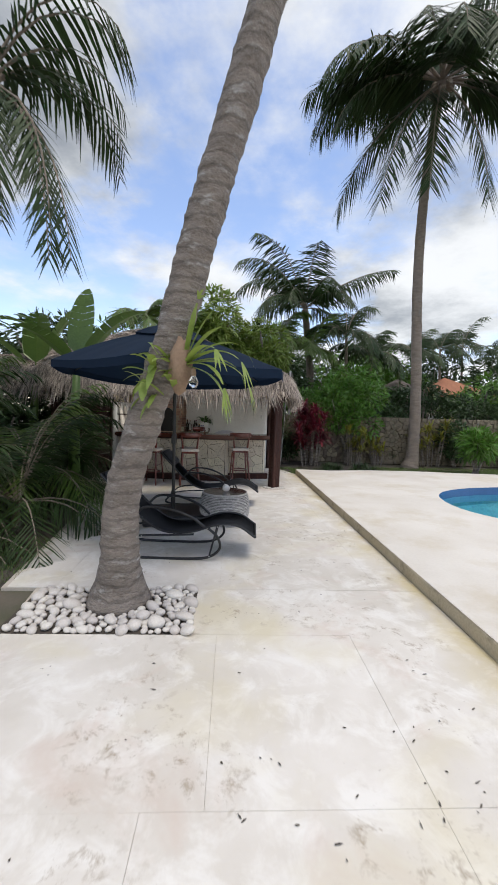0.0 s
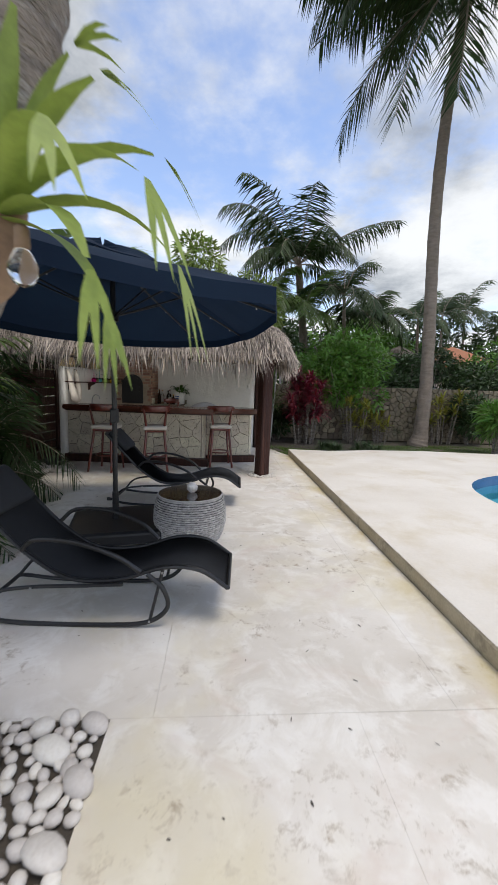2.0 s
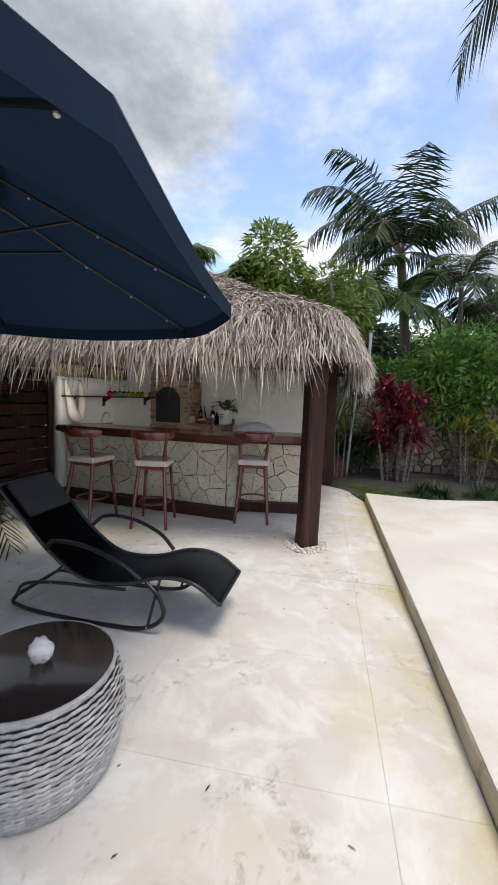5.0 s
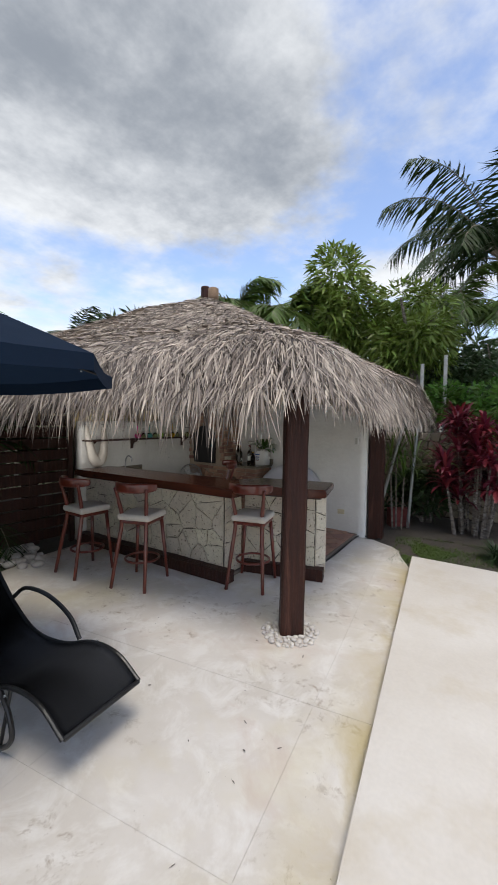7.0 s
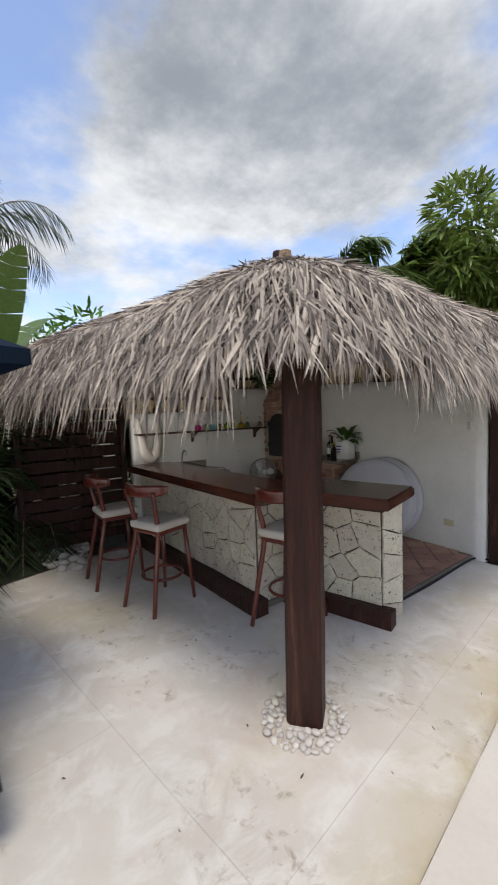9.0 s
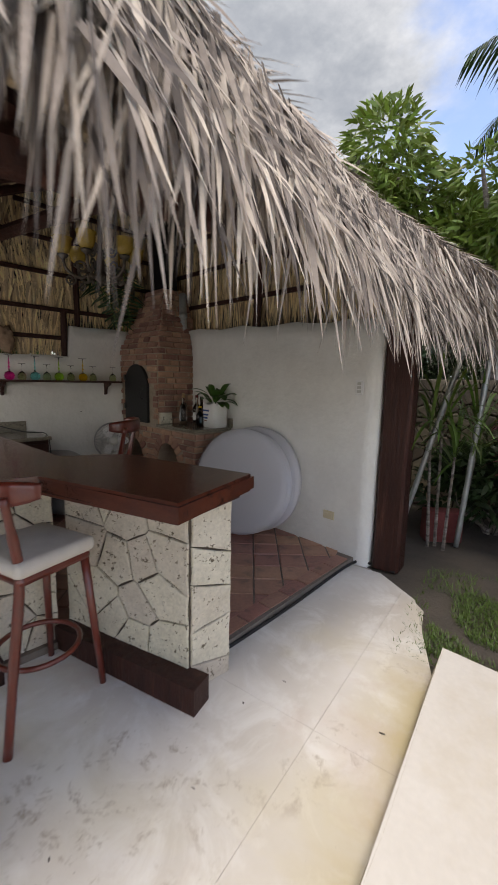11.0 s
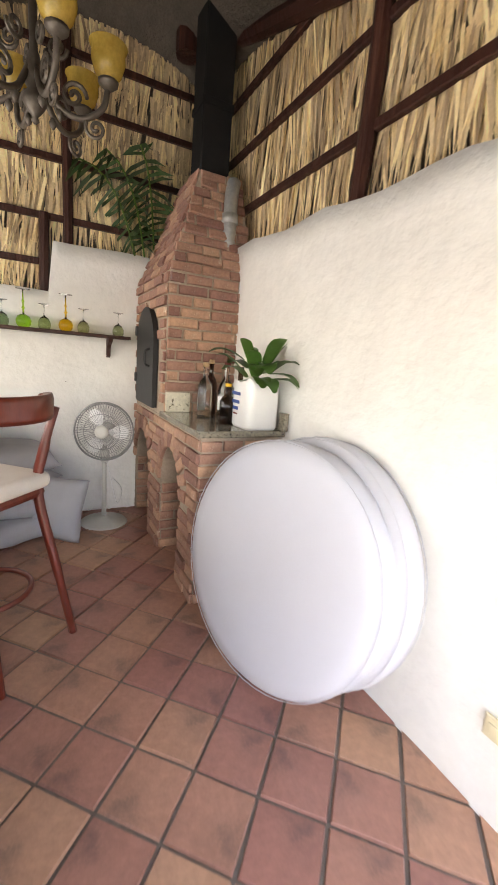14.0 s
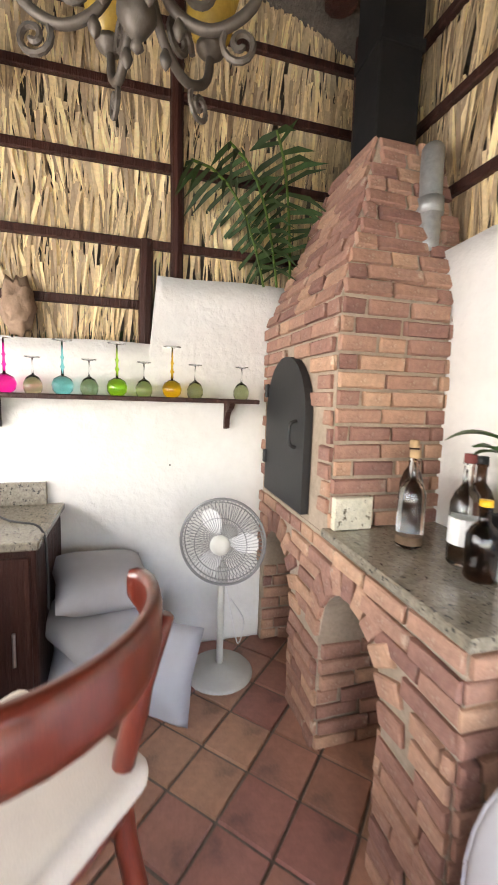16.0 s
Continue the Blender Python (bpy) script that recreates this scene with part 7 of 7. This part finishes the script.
rnd_l = random.Random(91)
lV, lF = [], []
for i in range(190):
    x, y = uv(rnd_l.uniform(-0.3, 3.25), rnd_l.uniform(0.3, 11))
    if rnd_l.random() < 0.35:
        x, y = uv(rnd_l.uniform(1.6, 3.0), rnd_l.uniform(0.6, 2.6))
    a = rnd_l.uniform(0, 6.28)
    blade(lV, lF, Vector((x, y, 0.004)), Vector((math.cos(a), math.sin(a), 0.15)), Vector((-math.sin(a), math.cos(a), 0.1)), rnd_l.uniform(0.008, 0.035), rnd_l.uniform(0.005, 0.012), 0.1, 2)
tagged(part_mesh("leaf_litter", from_lists(lV, lF), M["soil"]), "tiny dry leaf bits on the paving", "leaf litter", kind="stuff")


# ---- pieces of walls, floors and pavements ----
stone_face(bar, (-2.94, 9.885, 0.13), (2.59, 0.10, 0), (0.10, -2.59, 0), 2.59, 0.825, (11, 4), 201, M["coral"])
stone_face(bar, (-0.347, 9.99, 0.0), (0, 1, 0), (1, 0, 0), 0.31, 0.955, (2, 5), 202, M["coral"])
stone_face(bar, (-0.345, 10.372, 0.13), (0.82, 0.262, 0), (0.262, -0.82, 0), 0.861, 0.825, (4, 4), 203, M["coral"])
stone_face(bar, (0.477, 10.635, 0.0), (0.01, 0.245, 0), (0.245, -0.01, 0), 0.247, 0.955, (1, 5), 204, M["coral"], 0.003)
wall_run = Vector((13, 1.45, 0)).normalized()
for start, length, across in ((0.0, 1.8, 12), (6.3, 6.78, 44)):
    stone_field(rubble, Vector((-2.0, 14.545, 0)) + wall_run * start, (13, 1.45, 0), (1.45, -13, 0), length, 1.62, (across, 11), 206 + across, M["rubble"], 0.006, 0.05)
stone_face(rubble, Vector((-2.0, 14.545, 0)) + wall_run * 1.8, (13, 1.45, 0), (1.45, -13, 0), 4.5, 1.62, (27, 11), 205, M["rubble"], 0.006, 0.05)

# terrace slabs between fine joints
V_JOINTS = [-2.5, -0.5, 0.78, 2.03, 3.29, 4.03, 5.30, 6.40, 7.25, 8.35, 9.45, 10.55, 11.5, 12.25]
rnd_t = random.Random(61)
for r, (v0, v1) in enumerate(zip(V_JOINTS, V_JOINTS[1:])):
    us = [3.33, 2.95 if v0 > 3.9 else 2.45]
    while us[-1] > -4:
        us.append(us[-1] - rnd_t.choice((0.95, 1.2, 1.2, 1.45)))
    if abs(v0 - 3.29) < 0.01:
        us = [3.33, 2.45, 1.31]
    for u1, u0 in zip(us, us[1:]):
        g = 0.0007
        poly = [(u0 + g, v0 + g), (u1 - g, v0 + g), (u1 - g, v1 - g), (u0 + g, v1 - g)]
        if v0 >= 4.0:
            poly = clip_half(poly, -5.37, -0.70, -(5.37 * -0.35 + 0.70 * 4.03))
            if v0 > 9.4:
                poly = clip_half(poly, -1, 0, 1.02)
        if v1 > 11:
            poly = clip_half(poly, 0.62, 0.78, 11.245)
            poly = clip_half(poly, 1.0, 0.34, 3.325 + 0.34 * 11.2)
        if len(poly) < 3:
            continue
        ob = part("slab", prism(poly, -0.055, 0.0), M["terrace"], terrace)
        ob.matrix_basis = Matrix.Rotation(math.atan2(0.177, 0.984), 4, "Z") @ Matrix.Translation((0, 0, rnd_t.uniform(-0.0012, 0.0012)))

# terracotta tiles, laid diagonally
HALF = 0.156
tile_bm = bmesh.new()
s_in = HALF - 0.0065
lo = [tile_bm.verts.new(p) for p in ((s_in, 0, 0), (0, s_in, 0), (-s_in, 0, 0), (0, -s_in, 0))]
hi = [tile_bm.verts.new((v.co.x * 0.955, v.co.y * 0.955, 0.012)) for v in lo]
tile_bm.faces.new(hi)
for i in range(4):
    tile_bm.faces.new((lo[i], lo[(i + 1) % 4], hi[(i + 1) % 4], hi[i]))
tile_me = bpy.data.meshes.new("tile")
tile_bm.to_mesh(tile_me)
tile_bm.free()
tile_me.materials.append(M["terracotta"])
inner_floor = [(-2.94, 10.0), (-0.32, 10.0), (-0.3, 10.35), (0.245, 10.55), (0.13, 12.45), (0.06, 12.64), (-2.94, 12.64)]
rnd_t = random.Random(62)
count = 0
cut_V, cut_F = [], []
for i in range(-20, 6):
    for j in range(-11, 9):
        if (i + j) % 2 == 0:
            continue
        x, y = -0.21 + i * HALF, 11.467 + j * HALF
        corners = [(x + s_in, y), (x, y + s_in), (x - s_in, y), (x, y - s_in)]
        inn = [inside(a, b, inner_floor) for a, b in corners]
        if all(inn):
            ob = new("tile", tile_me)
            ob.parent = kfloor
            ob.matrix_basis = Matrix.LocRotScale((x, y, 0.040 + rnd_t.uniform(-0.0015, 0.0015)), Euler((rnd_t.uniform(-0.006, 0.006), rnd_t.uniform(-0.006, 0.006), radians(90 * rnd_t.randrange(4) + rnd_t.uniform(-0.8, 0.8)))), None)
        elif inside(x, y, inner_floor) or any(inn):
            poly = [(x + s_in * 0.97, y), (x, y + s_in * 0.97), (x - s_in * 0.97, y), (x, y - s_in * 0.97)]
            for k in range(len(inner_floor)):
                (ax, ay), (bx, by) = inner_floor[k], inner_floor[(k + 1) % len(inner_floor)]
                if k in (1,):
                    continue
                poly = clip_half(poly, by - ay, -(bx - ax), (by - ay) * ax - (bx - ax) * ay)
                if len(poly) < 3:
                    break
            if len(poly) >= 3:
                part("tile", prism(poly, 0.038, 0.0515), M["terracotta"], kfloor)
# border row along the open edge
e0, e1 = Vector((0.325, 10.98, 0)), Vector((0.235, 12.53, 0))
run = (e1 - e0).normalized()
sidev = Vector((-run.y, run.x, 0))
if sidev.x > 0:
    sidev = -sidev
L = (e1 - e0).length
s = 0.0
while s < L - 0.05:
    w = min(rnd_t.uniform(0.17, 0.23), L - s)
    a, b = e0 + run * (s + 0.006), e0 + run * (s + w - 0.006)
    quad = [a, b, b + sidev * 0.115, a + sidev * 0.115]
    pts = [(p.x, p.y) for p in quad]
    area = sum(pts[i][0] * pts[(i + 1) % 4][1] - pts[(i + 1) % 4][0] * pts[i][1] for i in range(4))
    part("tile", prism(pts if area > 0 else pts[::-1], 0.036, 0.05 + rnd_t.uniform(-0.002, 0.002)), M["terracotta"], kfloor)
    s += w


# bricks
def brick_mesh(w, h, d, seed=0):
    rnd = random.Random(seed)
    me = bpy.data.meshes.new("brick")
    bm = bmesh.new()
    c = 0.004
    base = [(-w / 2, 0, -h / 2), (w / 2, 0, -h / 2), (w / 2, 0, h / 2), (-w / 2, 0, h / 2)]
    mid = [(x, -d + c, z) for x, _, z in base]
    top = [(x * (1 - 2 * c / w), -d, z * (1 - 2 * c / h)) for x, _, z in base]
    rings = [[bm.verts.new((x + rnd.uniform(-0.003, 0.003), y + rnd.uniform(-0.003, 0.003), z + rnd.uniform(-0.003, 0.003))) for x, y, z in r] for r in (base, mid, top)]
    for a, b in zip(rings, rings[1:]):
        for j in range(4):
            bm.faces.new((a[j], a[(j + 1) % 4], b[(j + 1) % 4], b[j]))
    bm.faces.new(rings[2])
    bm.to_mesh(me)
    bm.free()
    me.materials.append(M["brick"])
    return me


BRICKS = {}
rnd_b = random.Random(63)


def lay_bricks(parent, origin, right, up, w, h, keep=None, course=0.064, length=0.205, left=None, width=None):
    """Courses of bricks on a plane; left and width as functions of the height make a tapering face."""
    right, up = Vector(right).normalized(), Vector(up).normalized()
    out = right.cross(up)
    rows = int(h / course)
    ch = h / rows
    for r in range(rows):
        z = (r + 0.5) * ch
        x0 = left(z) if left else 0.0
        ww = width(z) if width else w
        x = x0 - (length / 2 if r % 2 else 0.0) - rnd_b.uniform(0, 0.05)
        while x < x0 + ww - 0.02:
            step = length * rnd_b.choice((0.62, 0.9, 1.0, 1.0, 1.15))
            a, b = max(x, x0 - rnd_b.uniform(0, 0.010)), min(x + step, x0 + ww + rnd_b.uniform(0, 0.010))
            x += step
            if b - a < 0.03:
                continue
            cx = (a + b) / 2
            if keep and not keep(cx, z, b - a):
                continue
            key = (round((b - a) * 50) / 50, round(ch, 3), rnd_b.randrange(4))
            if key not in BRICKS:
                BRICKS[key] = brick_mesh(key[0] - 0.011, ch - 0.012, 0.018, key[2])
            ob = new("brick", BRICKS[key])
            ob.parent = parent
            m = Matrix((right, -out, up)).transposed().to_4x4()
            m.translation = Vector(origin) + right * cx + up * z + out * rnd_b.uniform(-0.007, 0.007)
            ob.matrix_basis = m @ Matrix.Rotation(rnd_b.uniform(-0.012, 0.012), 4, "Y")


lay_bricks(fire, (-2.09, 12.075, 1.02), (0, 1, 0), (0, 0, 1), 0.57, 0.875)
lay_bricks(fire, (-2.945, 12.075, 1.0), (1, 0, 0), (0, 0, 1), 0.855, 0.895, lambda x, z, w: not (abs(x - 0.405) - w / 2 < 0.255 and (z < 0.46 or math.hypot(x - 0.405, z - 0.45) < 0.30)))
# tapering hood: right face and front face
lay_bricks(fire, (-2.09, 12.075, 1.895), (0, 1, 0), Vector((-0.235, 0.0, 0.705)), 0.57, 0.742, None, left=lambda z: 0.25 * z / 0.742, width=lambda z: 0.57 - (0.25 + 0.025) * z / 0.742)
lay_bricks(fire, (-2.945, 12.075, 1.895), (1, 0, 0), Vector((0.0, 0.25, 0.705)), 0.855, 0.747, None, left=lambda z: 0.245 * z / 0.747, width=lambda z: 0.855 - 0.48 * z / 0.747)


def clear_of_arches(x, z, w):
    wx = x - 2.945
    if z + FZ < 0.52:
        return False
    for a, b, spring, crown in openings:
        m, hw = (a + b) / 2, (b - a) / 2
        if abs(wx - m) < hw + w / 2 and z + FZ < spring + 0.02:
            return False
        if z + FZ >= spring - 0.02 and ((wx - m) / (hw + 0.10)) ** 2 + ((z + FZ - spring) / (crown - spring + 0.11)) ** 2 < 1:
            return False
    return True


lay_bricks(grill, (-2.945, 12.075, FZ), (1, 0, 0), (0, 0, 1), 1.55, 0.93, clear_of_arches)
lay_bricks(grill, (-1.395, 12.075, FZ), (0, 1, 0), (0, 0, 1), 0.57, 0.93)
# pier cheeks inside the arches
for x in (-2.42, -1.68):
    lay_bricks(grill, (x, 12.645, FZ), (0, -1, 0), (0, 0, 1), 0.57, 0.48, None, 0.066)
for x in (-2.12, -2.90):
    lay_bricks(grill, (x, 12.08, FZ), (0, 1, 0), (0, 0, 1), 0.56, 0.48, None, 0.066)
# pier fronts beside the openings
for x0, x1 in ((-2.42, -2.12), (-1.68, -1.395)):
    lay_bricks(grill, (x0, 12.075, FZ), (1, 0, 0), (0, 0, 1), x1 - x0, 0.47, None, 0.066)
# arch stones
for a, b, spring, crown in openings:
    m, hw = (a + b) / 2, (b - a) / 2
    for k in range(11):
        t = math.pi * (k + 0.5) / 11
        c, s2 = math.cos(t), math.sin(t)
        ax = Vector((c / (hw + 0.05), 0, s2 / (crown - spring + 0.05))).normalized()
        p = Vector((m + (hw + 0.055) * c, 12.075, spring + (crown - spring + 0.055) * s2))
        me = BRICKS.setdefault("arch", brick_mesh(0.066, 0.108, 0.02))
        ob = new("brick", me)
        ob.parent = grill
        rt = Vector((ax.z, 0, -ax.x))
        mm = Matrix((rt, Vector((0, 1, 0)), ax)).transposed().to_4x4()
        mm.translation = p
        ob.matrix_basis = mm
